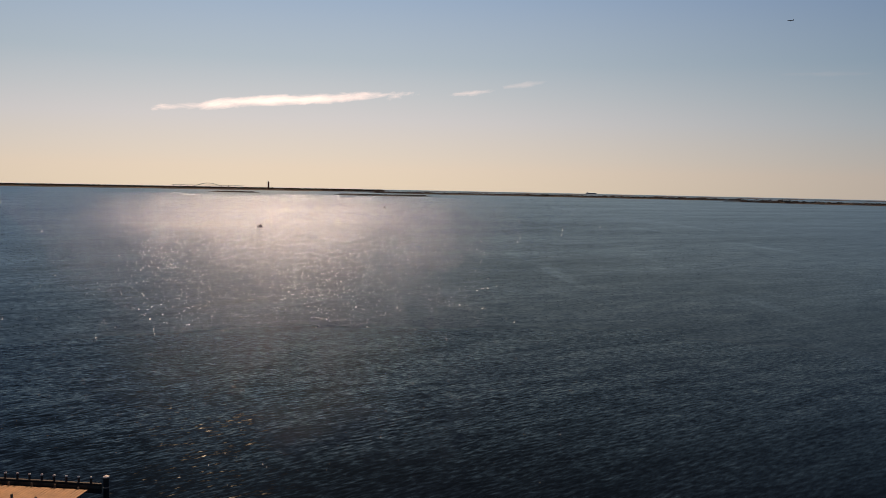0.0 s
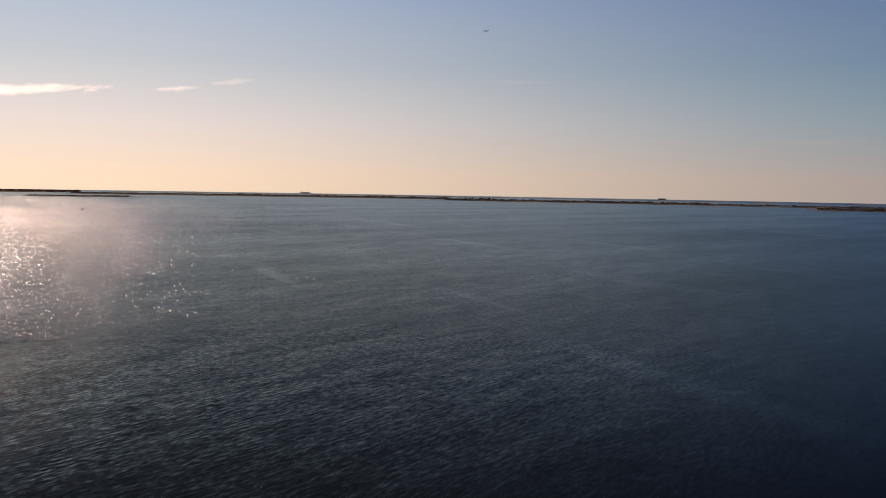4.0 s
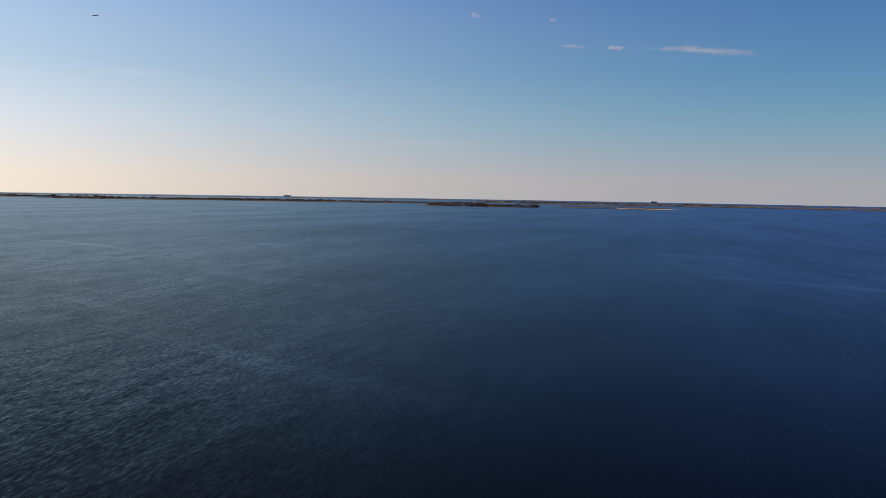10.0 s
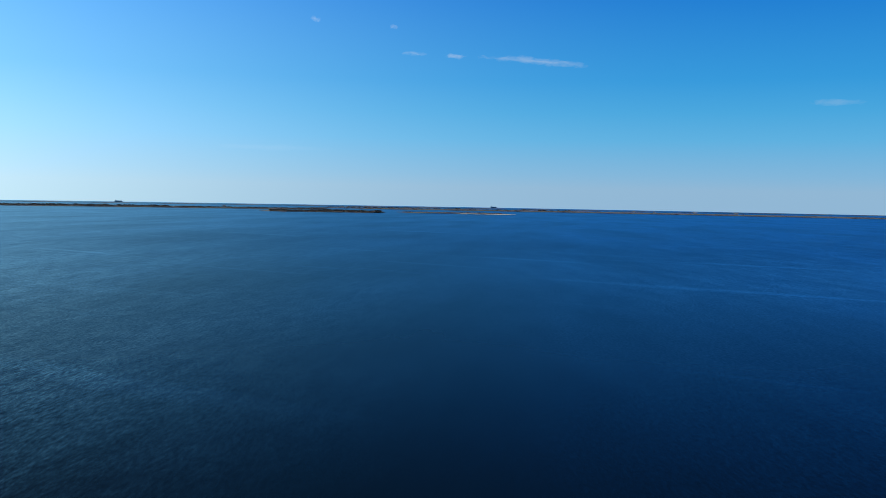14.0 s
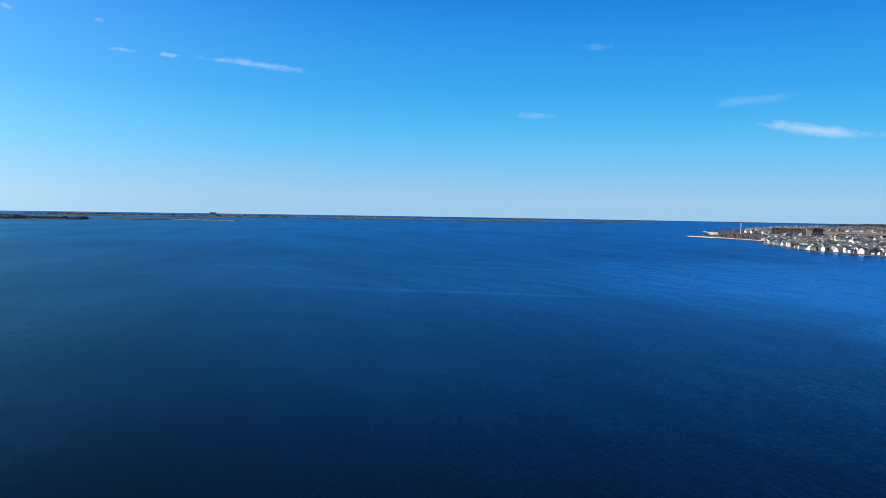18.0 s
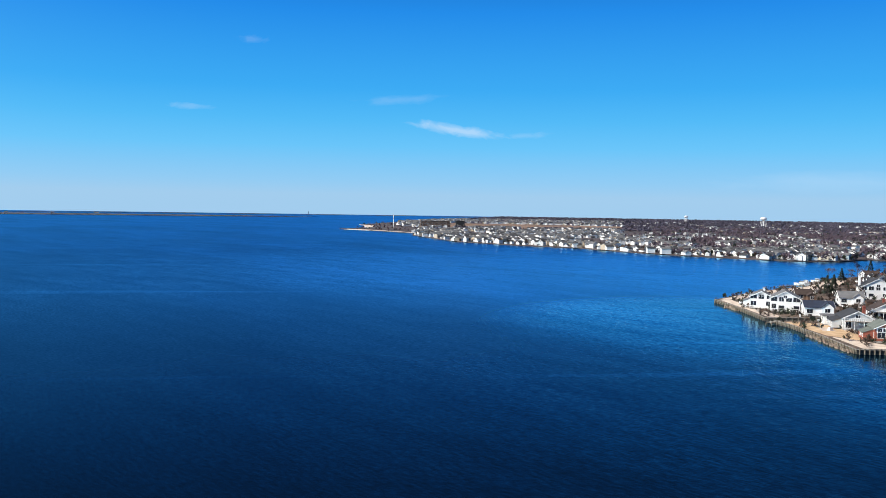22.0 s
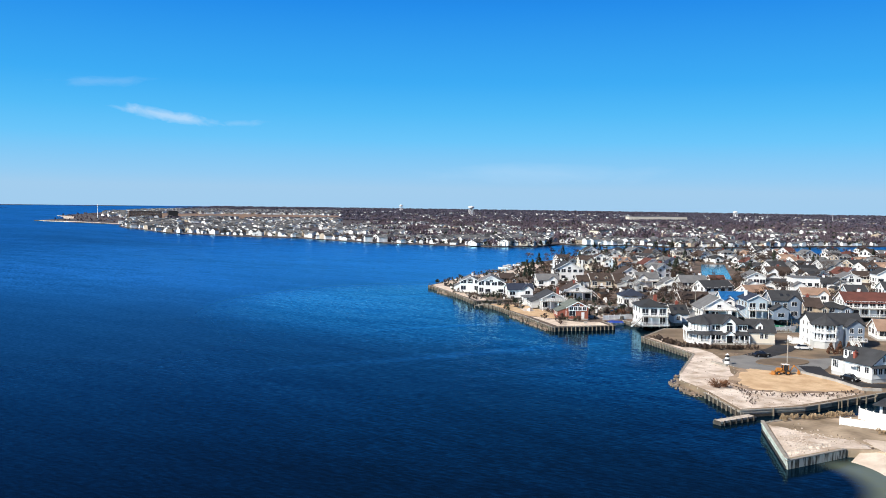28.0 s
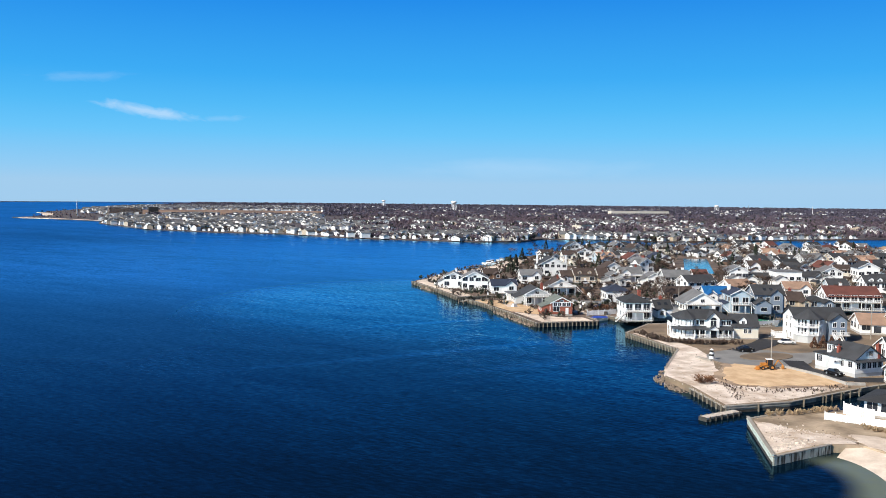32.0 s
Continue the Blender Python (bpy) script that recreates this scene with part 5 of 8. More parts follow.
house(432, -416, -90, 9.5, 8.5, 2.5, 2.2, "hip", "white", "pale grey", chimneys=((0.4, 0.1),), wing=1)
house(432, -433, 180, 10.0, 8.9, 2.6, 2.8, "y", "white", "orange-tan", chimneys=((0.4, 0.1),), wing=-1)
house(430, -450, -104, 11.1, 8.5, 2.6, 2.4, "x", "white", "pale grey")
house(430, -471, -96, 10.3, 8.1, 4.6, 2.3, "x", "tan", "pale grey")
house(430, -488, -90, 10.8, 7.4, 2.5, 2.1, "x", "white", "orange-tan")
house(430, -510, 180, 11.7, 8.6, 4.6, 2.2, "hip", "cream", "brown", chimneys=((0.4, 0.1),), wing=1)
house(434, -527, -100, 8.9, 8.4, 2.6, 2.5, "y", "white", "pale grey", wing=-1)
house(434, -545, -100, 10.7, 7.7, 2.5, 2.1, "x", "tan", "pale grey")
house(434, -565, -90, 11.8, 8.4, 2.6, 2.4, "x", "cream", "slate-grey")
house(432, -587, -96, 10.4, 7.5, 2.6, 2.2, "hip", "pale blue", "black", wing=1)
house(460, -277, 180, 12.5, 7.5, 2.6, 2.1, "x", "white", "slate-grey", dormers=(-0.4, 0.4))
house(461, -335, 180, 12.6, 8.4, 4.6, 2.3, "x", "white", "slate-grey", wing=-1)
house(462, -353, -100, 8.8, 7.4, 2.6, 2.2, "hip", "white", "pale grey", chimneys=((0.4, 0.1),), wing=1)
house(472, -402, -100, 9.1, 8.3, 2.6, 2.0, "hip", "white", "black")
house(460, -413, 180, 12.0, 8.7, 2.5, 2.2, "hip", "white", "pale grey", chimneys=((0.4, 0.1),), wing=1)
house(463, -434, -96, 8.9, 7.0, 2.6, 2.0, "x", "cream", "brown", dormers=(-0.4, 0.4))
house(462, -454, -90, 12.7, 8.9, 2.5, 2.5, "x", "white", "orange-tan")
house(463, -474, -100, 11.7, 8.5, 4.6, 3.3, "y", "pale grey", "pale grey")
house(460, -495, -96, 11.7, 7.4, 4.6, 2.1, "x", "white", "pale grey", wing=1)
house(463, -512, -100, 9.0, 6.8, 2.5, 1.9, "x", "tan", "brown", wing=-1)
house(462, -534, 180, 11.1, 7.5, 4.6, 3.1, "y", "white", "brown")
house(463, -553, -104, 12.5, 8.6, 2.6, 2.2, "hip", "white", "pale grey", wing=-1)
house(461, -571, -100, 11.2, 7.4, 2.6, 2.2, "hip", "white", "orange-tan", wing=-1)
house(462, -589, 180, 8.7, 7.7, 4.6, 2.4, "y", "white", "slate-grey", wing=1)
house(461, -608, -90, 10.7, 6.9, 2.6, 1.9, "x", "cream", "black", wing=-1)
house(464, -628, 180, 12.4, 8.3, 2.5, 2.3, "x", "pale grey", "pale grey", chimneys=((0.4, 0.1),), wing=1, dormers=(-0.4, 0.4))
house(493, -293, -90, 9.4, 7.7, 2.5, 2.2, "x", "white", "brown")
house(494, -349, 180, 10.4, 8.3, 2.5, 2.3, "x", "cream", "pale grey", wing=1, dormers=(-0.4, 0.4))
house(496, -368, -104, 11.0, 7.0, 2.5, 2.0, "x", "cream", "slate-grey", dormers=(-0.4, 0.4))
house(494, -389, -104, 10.7, 7.7, 4.6, 2.2, "x", "cream", "pale grey", dormers=(-0.4, 0.4))
house(495, -408, -90, 12.2, 8.4, 2.6, 3.4, "y", "white", "brown")
house(494, -430, -96, 9.9, 7.7, 4.6, 2.2, "hip", "white", "pale grey", wing=1)
house(496, -450, -96, 10.7, 8.0, 2.5, 3.0, "y", "white", "orange-tan", wing=-1)
house(493, -470, 180, 11.3, 7.9, 2.5, 3.2, "y", "white", "brown", chimneys=((0.4, 0.1),))
house(495, -488, 180, 10.7, 7.5, 4.6, 3.0, "y", "white", "red-brown", wing=1)
house(496, -508, -100, 12.2, 7.3, 2.5, 3.4, "y", "white", "black")
house(493, -530, -90, 10.6, 7.6, 4.6, 2.1, "x", "white", "black", chimneys=((0.4, 0.1),), wing=-1)
house(493, -547, -96, 12.6, 8.4, 2.5, 2.2, "hip", "white", "red-brown", chimneys=((0.4, 0.1),))
house(495, -565, -96, 9.4, 8.2, 4.6, 2.3, "x", "white", "black", wing=-1)
house(496, -587, -100, 8.8, 7.9, 2.6, 2.2, "x", "white", "pale grey")
house(523, -333, -100, 12.7, 7.5, 4.6, 3.6, "y", "white", "slate-grey")
house(522, -352, -104, 9.9, 7.5, 2.5, 2.8, "y", "pale grey", "pale grey")
house(525, -371, -90, 10.0, 8.1, 4.6, 2.8, "y", "pale grey", "pale grey", wing=-1)
house(526, -388, -90, 12.1, 8.4, 2.6, 3.4, "y", "cream", "brown", wing=-1)
house(522, -410, -90, 9.3, 8.6, 4.6, 2.2, "hip", "white", "pale grey", wing=-1)
house(523, -431, -104, 9.3, 7.7, 4.6, 2.6, "y", "white", "slate-grey", wing=1)
house(525, -452, 180, 8.9, 7.9, 2.6, 2.2, "x", "pale grey", "brown", chimneys=((0.4, 0.1),), wing=-1)
house(525, -471, -104, 9.0, 8.8, 2.6, 2.5, "x", "cream", "pale grey", wing=1)
house(526, -491, -104, 12.7, 8.5, 4.6, 2.4, "x", "white", "slate-grey", chimneys=((0.4, 0.1),), wing=-1)
house(525, -509, -90, 9.9, 8.4, 2.5, 2.4, "x", "pale blue", "orange-tan", wing=-1)



# ---- far shore: houses and woods ----
def shore_rows():
    """Rows of houses behind the far shoreline."""
    rnd = random.Random(11)
    kinds = []
    for i in range(20):
        k = rnd.choice(("x", "x", "x", "y", "y", "hip"))
        w, d = rnd.uniform(9, 13), rnd.uniform(8, 10)
        h = rnd.choice((3.0, 5.5, 5.8, 6.2))
        wall = rnd.choice(("white", "white", "white", "white", "cream", "pale grey", "white", "tan", "pale blue"))
        roof = rnd.choice(("slate-grey", "slate-grey", "pale grey", "brown", "pale grey", "black", "pale grey"))
        kinds.append(house(0, 0, 0, w, d, h, 2.2 if k == "hip" else 0.28 * (d if k == "x" else w), k, wall, roof, z=1.0, few=True, place="on far shore", seed=i, wing=(0, 1, -1, 0)[i % 4]))
    for k in kinds:
        k.scale = (0.7, 0.7, 0.7)
    used = [False] * len(kinds)
    line = MAIN[0:19]
    spots = []
    for back in (8, 24, 42):
        for (x0, y0), (x1, y1) in zip(line[2:], line[3:]):
            ln = math.hypot(x1 - x0, y1 - y0)
            ux, uy = (x1 - x0) / ln, (y1 - y0) / ln
            nx, ny = -uy, ux
            if not inside((x0 + x1) / 2 + nx * 4, (y0 + y1) / 2 + ny * 4, MAIN):
                nx, ny = -nx, -ny
            s = rnd.uniform(4, 12)
            while s < ln:
                if rnd.random() < 0.92:
                    px, py = x0 + ux * s + nx * (back + rnd.uniform(-3, 3)), y0 + uy * s + ny * (back + rnd.uniform(-3, 3))
                    if inside(px, py, MAIN) and all((px - a) ** 2 + (py - b) ** 2 > 44 for a, b in spots):
                        spots.append((px, py))
                        i, z = rnd.randrange(len(kinds)), rnd.uniform(0.52, 0.86)
                        m = pose(px, py, 1.0, 0, 0, math.degrees(math.atan2(uy, ux)) + rnd.choice((0, 90, 180, 180)) + rnd.uniform(-5, 5))
                        if used[i]:
                            copy_thing(kinds[i], m @ Matrix.Diagonal((z, z, z * rnd.uniform(.9, 1.15), 1)))
                        else:
                            kinds[i].matrix_basis, used[i] = m @ Matrix.Diagonal((0.7, 0.7, 0.7, 1)), True
                s += rnd.uniform(7.8, 11.8) * (1 if back < 20 else 1.75)
    trees, dark = [], []
    for (x0, y0), (x1, y1) in zip(line[2:], line[3:]):
        ln = math.hypot(x1 - x0, y1 - y0)
        for _ in range(int(ln / 1.3)):
            t, back = rnd.random(), rnd.uniform(2, 62)
            ux, uy = (x1 - x0) / ln, (y1 - y0) / ln
            sg = 1 if inside((x0 + x1) / 2 - uy * 4, (y0 + y1) / 2 + ux * 4, MAIN) else -1
            x, y = x0 + (x1 - x0) * t - uy * back * sg, y0 + (y1 - y0) * t + ux * back * sg
            h = rnd.uniform(1.6, 5.2)
            (dark if rnd.random() < .3 else trees).append((x, y, 0.9, h, h * rnd.uniform(.4, .7)))
    return spots, trees, dark


SPOTS, SHORE_TREES, SHORE_DARK = shore_rows()


def far_field():
    """The inland roofs and bare woods, too many to count."""
    rnd = np.random.default_rng(5)
    bw, br, bw2, br2 = Build(), Build(), Build(), Build()
    n = 0
    while n < 6200:
        r = 720 + 2500 * rnd.random() ** 1.35
        a = radians(rnd.uniform(-148, -88.5))
        x, y = -r * math.sin(a), r * math.cos(a)
        if not inside(x, y, MAIN) or inside(x, y, FIELD_EDGE) or (x < 700 and y > -520) or (1390 < x < 1900 and y > -70) or a > radians(-91.3):
            continue
        wooded = math.degrees(a) < -106 and r > 900
        street = noise.noise((x / 95, y / 60, 3.0)) + 0.55 * noise.noise((x / 30, y / 26, 7.0))
        gap = 0.12 if 1480 < r < 1800 else -0.25 if 2300 < r < 3000 and math.degrees(a) > -104 else -0.06
        if street < ((0.46 if r > 1450 else 0.2) if wooded else gap) or (wooded and rnd.random() < 0.35):
            continue
        n += 1
        if any((x - p) ** 2 + (y - q) ** 2 < 42 for p, q in SPOTS):
            continue
        w, d, h, t = rnd.uniform(5, 10), rnd.uniform(5, 7), rnd.choice([2.6, 3.4, 4.4]), rnd.choice([0.0, 1.57, -0.9]) + rnd.uniform(-.2, .2)
        c, s = math.cos(t), math.sin(t)
        put = lambda b: [(x + px * c - py * s, y + px * s + py * c, 1 + pz) for px, py, pz in b.v]
        g = gable_wall(Build(), w, d, h, d * .24, "x")
        q = gable_roof(Build(), w, d, h, d * .24, "x", 0.25)
        for dst, src in ((bw if rnd.random() < .84 else bw2, g), (br if rnd.random() < .28 else br2, q)):
            k = len(dst.v)
            dst.v += put(src)
            dst.f += [tuple(k + i for i in fc) for fc in src.f]
            dst.s += src.s
    tagged(new("inland_houses", bw.mesh("inland_houses", WHITE)), "many small white houses scattered inland among bare trees", "houses", "", "stuff")
    tagged(new("inland_houses", bw2.mesh("inland_houses", WALLS["tan"])), "small tan houses scattered inland among bare trees", "houses", "", "stuff")
    tagged(new("inland_roofs", br2.mesh("inland_roofs", ROOFS["pale grey"])), "pale roofs of the inland houses", "roofs", "", "stuff")
    tagged(new("inland_roofs", br.mesh("inland_roofs", ROOFS["slate-grey"])), "grey roofs of the inland houses", "roofs", "", "stuff")


far_field()


def bare_clumps(name, places, mat, label, blades=26, seed=1):
    """Many bare crowns as loose twigs in one mesh: places are x, y, z, height, radius."""
    rnd = np.random.default_rng(seed)
    P = np.array(places, dtype=float)
    n = len(P)
    base = np.repeat(P, blades, axis=0)
    a = rnd.uniform(0, 2 * np.pi, len(base))
    up = rnd.uniform(0.25, 1.0, len(base))
    rad = base[:, 4] * np.sqrt(np.clip(1 - (up - 0.45) ** 2 / 0.36, 0.03, 1)) * rnd.uniform(0.35, 1.0, len(base))
    tip = base[:, :3] + np.stack([np.cos(a) * rad, np.sin(a) * rad, up * base[:, 3]], 1)
    root = base[:, :3] + np.stack([np.cos(a) * rad * 0.25, np.sin(a) * rad * 0.25, up * base[:, 3] * 0.42], 1)
    side = np.stack([-np.sin(a + rnd.uniform(-1, 1, len(a))), np.cos(a), rnd.uniform(-.4, .4, len(a))], 1) * (base[:, 4] * rnd.uniform(0.08, 0.2, len(base)))[:, None]
    v = np.stack([root - side * .4, tip - side, tip + side, ], 1).reshape(-1, 3)
    me = bpy.data.meshes.new(name)
    me.vertices.add(len(v))
    me.vertices.foreach_set("co", v.ravel())
    t = len(v) // 3
    me.loops.add(3 * t)
    me.loops.foreach_set("vertex_index", np.arange(3 * t))
    me.polygons.add(t)
    me.polygons.foreach_set("loop_start", np.arange(0, 3 * t, 3))
    me.update()
    me.validate()
    me.materials.append(mat)
    return tagged(new(name, me), label, "trees", "", "stuff")


def woods():
    rnd = random.Random(21)
    mid, far, pines = [], [], []
    while len(mid) < 8500:
        r = 700 + 1500 * rnd.random() ** 1.3
        a = radians(rnd.uniform(-149, -88.3))
        x, y = -r * math.sin(a), r * math.cos(a)
        if inside(x, y, MAIN) and not inside(x, y, FIELD_EDGE):
            dens = 0.25 + 0.5 * min(1, max(0, (r - 900) / 1000))
            if rnd.random() < dens * (1.9 if math.degrees(a) < -108 else 0.4):
                h = rnd.uniform(2.4, 4.8) + (1.6 if math.degrees(a) < -108 else 0)
                (pines if rnd.random() < 0.07 else mid).append((x, y, 0.8, h, h * rnd.uniform(.45, .75)))
    while len(far) < 11000:
        r = 1700 + 2900 * rnd.random()
        a = radians(rnd.uniform(-149, -95))
        x, y = -r * math.sin(a), r * math.cos(a)
        if inside(x, y, MAIN) and not inside(x, y, FIELD_EDGE):
            h = rnd.uniform(4.6, 6.2)
            far.append((x, y, 0.8, h, h * rnd.uniform(1.1, 1.8)))
    bare_clumps("shore_trees", SHORE_TREES, BRUSH, "bare brown trees between the far shore houses", 30, 12)
    bare_clumps("shore_evergreens", SHORE_DARK, PINE, "dark evergreens between the far shore houses", 40, 13)
    bare_clumps("bare_trees", mid, HAZED_TWIGS, "bare winter trees among the houses, tinted purple for haze", 30, 2)
    bare_clumps("far_woods", far, HAZED_WOOD, "bare winter woods reaching the horizon, tinted bluish purple for haze", 26, 3)
    bare_clumps("evergreens", pines, PINE, "dark evergreens among the bare trees", 40, 4)


woods()


# ---- the far islands ----
def polar(az, r):
    return (-r * math.sin(radians(az)), r * math.cos(radians(az)))


def strip(name, az0, az1, r0, r1, mat, label, z=0.9, wob=0.04, seed=0, taper=True):
    """A long low island seen across the bay, between two bearings."""
    rnd = random.Random(seed)
    n = max(6, int(abs(az1 - az0) * 1.3))
    near, far = [], []
    for i in range(n + 1):
        t = i / n
        e = min(1, 6 * min(t, 1 - t)) if taper else 1
        mid = (r0 + r1) / 2
        az = az0 + (az1 - az0) * t
        near.append(polar(az, mid + (r0 - mid) * e * (1 + rnd.uniform(-wob, wob) * 6)))
        far.append(polar(az, mid + (r1 - mid) * e * (1 + rnd.uniform(-wob, wob) * 3)))
    return slab(name, near + far[::-1], -1, z, mat, label, "island")


strip("island_barrier", 40, 3, 3450, 4050, MARSH, "long low dark barrier island on the horizon", seed=1, wob=.015)
strip("island_barrier", 5, -20, 3150, 3500, MARSH, "long low dark barrier island with scrub", seed=2, wob=.015)
strip("island_barrier", -18, -47, 2850, 3120, MARSH, "long low brown barrier island with a line of scrub", seed=2, wob=.015)
strip("island_barrier", -44, -86, 3250, 3700, MARSH, "flat brown marsh island reaching far along the bay", seed=3, wob=.02)
strip("island_outer", 8, -75, 4150, 4300, MARSH, "thin outer strip of land near the horizon", seed=4, wob=.01)
strip("island_outer", -70, -98, 4500, 4700, MARSH, "faint low land at the far end of the bay", seed=14, wob=.01)
strip("island_marsh", 7.2, 0.8, 2560, 2720, MARSH, "small low dark marsh island", seed=5)
strip("island_marsh", 15.2, 12.0, 2740, 2830, MARSH, "thin dark marsh island", seed=6)
strip("island_scrub", -41.6, -49.8, 2380, 2600, MARSH, "small scrub-covered brown island", seed=7)
strip("island_sand", -54.5, -58.6, 2440, 2490, SAND, "low sandy spit at the edge of the marsh", seed=8)
strip("island_marsh", -50.5, -58.0, 2500, 2700, MARSH, "brown marsh behind the sandy spit", seed=15)


def island_scrub():
    rnd = random.Random(31)
    pl, brown = [], []

    def line(az0, az1, r0, r1, n, h0, h1, dst=pl):
        for i in range(n):
            az = rnd.uniform(az0, az1)
            x, y = polar(az, rnd.uniform(r0, r1))
            h = rnd.uniform(h0, h1)
            dst.append((x, y, 0.7, h, h * rnd.uniform(1.2, 2.6)))

    line(39, 4, 3520, 3960, 2600, 4.5, 8)
    line(4.5, -19, 3180, 3460, 1500, 2.5, 5)
    line(-4, -22, 3190, 3400, 120, 5, 8)
    line(-19, -46, 2880, 3080, 1500, 2, 4)
    line(-19, -36, 2890, 3050, 240, 4.5, 7.5)
    line(-46, -84, 3100, 3600, 500, 1.5, 3.5, brown)
    line(6.8, 1.2, 2580, 2700, 420, 1.5, 3.5)
    line(14.8, 12.4, 2760, 2810, 130, 1.5, 4)
    line(-42.3, -49.5, 2400, 2580, 600, 1.8, 4.5)
    line(-45, -49.5, 2420, 2560, 60, 4, 6.5)
    line(-51, -57.5, 2520, 2680, 260, 1, 2.5, brown)
    line(-46, -62, 3300, 3600, 120, 4, 7)
    bare_clumps("island_scrub", pl, DARKSCRUB, "dark scrub and low trees on the far islands", 14, 9)
    bare_clumps("island_scrub", brown, HAZED_TWIGS, "brown marsh scrub on the far islands", 14, 10)


island_scrub()


# ---- the houses of the nearest lots ----
def octagon(r, z, x=0.0, y=0.0, n=8):
    return [(x + r * math.cos(math.pi / n + 2 * math.pi * i / n), y + r * math.sin(math.pi / n + 2 * math.pi * i / n), z) for i in range(n)]


def porch_big_house():
    """The wide shingled house with a wraparound porch and a garage wing."""
    root = thing("house", "large white two-storey house with wraparound porch and slate-grey roof", "house", 190.4, -165.2, TOP, -118)
    root.scale = (0.82, 0.86, 0.95)
    SL = ROOFS["slate-grey"]
    part("foundation", Build().box(0, 6, -0.2, 18.4, 12.4, 0.75).box(13.6, 6.0, -0.2, 9.0, 8.2, 0.6), CONCRETE, root)
    part("wall", Build().box(0, 7.2, 0.5, 18, 9.6, 5.3), WHITE, root)
    part("roof", hip_roof(Build(), 18.6, 10.2, 5.8, 2.4, 0.55), SL, root, at=(0, 7.2, 0))
    bay = part("bay", Build().loft([octagon(3.7, z, -6.0, 4.2) for z in (0.5, 5.7)]), WHITE, root)
    part("bay_roof", Build().loft([octagon(4.3, 5.65, -6.0, 4.2), octagon(4.3, 5.8, -6.0, 4.2), octagon(0.15, 8.2, -6.0, 4.2)]), SL, bay)
    for a in (-157.5, -112.5, -67.5, 180):
        r = 3.7 * math.cos(math.pi / 8) + 0.04
        for z, h in ((0.8, 1.9), (3.9, 1.5)):
            t = radians(a)
            window(bay, -6.0 + r * math.cos(t), 4.2 + r * math.sin(t), z, 1.7, h, a + 90, True)
    g = part("gable", gable_wall(Build(), 4.2, 4.2, 5.5, 1.9, "y"), WHITE, root, at=(2.6, 3.3, 0.5))
    part("gable_roof", gable_roof(Build(), 4.2, 5.6, 5.5, 1.9, "y", 0.4, 0.2), SL, root, at=(2.6, 3.9, 0.5))
    window(g, 0, -2.14, 3.2, 1.9, 1.7, 0, True)
    part("arch_head", Build().loft([[(math.cos(math.pi * i / 8) * 1.05, y, 5.1 + math.sin(math.pi * i / 8) * 0.8) for i in range(9)] for y in (-2.08, -2.2)]), GLASS, g)
    # porch with a sloping roof
    pf = part("porch", Build().box(0, 1.1, 0.35, 18.4, 2.6, 0.2), DECKING, root)
    part("porch_roof", Build().loft([[(-9.4, -0.35, 2.75), (-9.4, -0.35, 2.93), (-9.4, 2.6, 3.75), (-9.4, 2.6, 3.55)], [(9.2, -0.35, 2.75), (9.2, -0.35, 2.93), (9.2, 2.6, 3.75), (9.2, 2.6, 3.55)]])
         .loft([octagon(5.6, 2.75, -6.0, 4.2), octagon(5.6, 2.92, -6.0, 4.2), octagon(3.75, 3.7, -6.0, 4.2)]), SL, pf)
    eg = part("entrance_gable", gable_wall(Build(), 3.0, 2.4, 0.25, 1.0, "y"), WHITE, root, at=(2.6, 0.5, 2.75))
    part("entrance_roof", gable_roof(Build(), 3.0, 2.4, 0.25, 1.0, "y", 0.3, 0.16), SL, eg)
    for x in (-4.0, -2.2, -0.4, 1.3, 3.9, 5.6, 7.4, 9.0):
        part("column", Build().box(0, 0, 0.5, 0.26, 0.26, 2.3).box(0, 0, 0.5, 0.4, 0.4, 0.25), TRIM, pf, at=(x, -0.1, 0))
    for i in range(3, 7):
        p = octagon(5.3, 0, -6.0, 4.2)[i]
        part("column", Build().box(0, 0, 0.5, 0.26, 0.26, 2.3), TRIM, pf, at=(p[0], p[1], 0))
    rb = Build()
    rail(rb, -3.6, -0.1, 1.3, -0.1, 0.5, gap=0.4)
    rail(rb, 3.9, -0.1, 9.0, -0.1, 0.5, gap=0.4)
    o = octagon(5.3, 0, -6.0, 4.2)
    for i in range(2, 6):
        rail(rb, o[i][0], o[i][1], o[i + 1][0], o[i + 1][1], 0.5, gap=0.4)
    part("railing", rb, TRIM, pf)
    part("porch_floor", Build().loft([octagon(5.5, -0.1, -6.0, 4.2), octagon(5.5, 0.55, -6.0, 4.2)]), TRIM, root)
    bl = Build()
    rail(bl, -11.4, 3.0, -11.4, 8.5, 3.55, gap=0.4)
    rail(bl, -11.4, 3.0, -9.4, 1.2, 3.55, gap=0.4)
    bal = part("balcony", Build().box(-10.1, 6.2, 3.3, 3.0, 6.0, 0.25), TRIM, root)
    part("railing", bl, TRIM, bal)
    for yy in (3.4, 6.0, 8.6):
        part("column", Build().box(-11.3, yy, -0.2, 0.25, 0.25, 3.5), TRIM, bal)
    for x in (-2.8, -1.0, 6.3, 8.0):
        window(root, x, 2.36, 3.95, 1.35, 1.3, 0, True)
    for x in (-2.9, -0.7, 5.6, 7.9):
        window(root, x, 2.36, 0.75, 1.95, 1.9, 0, True)
    part("door", Build().box(2.6, 1.12, 0.55, 2.0, 0.12, 2.1), GLASS, root)
    part("chimney", Build().box(4.5, 9.0, 6.5, 1.1, 0.8, 2.4), WHITE, root)
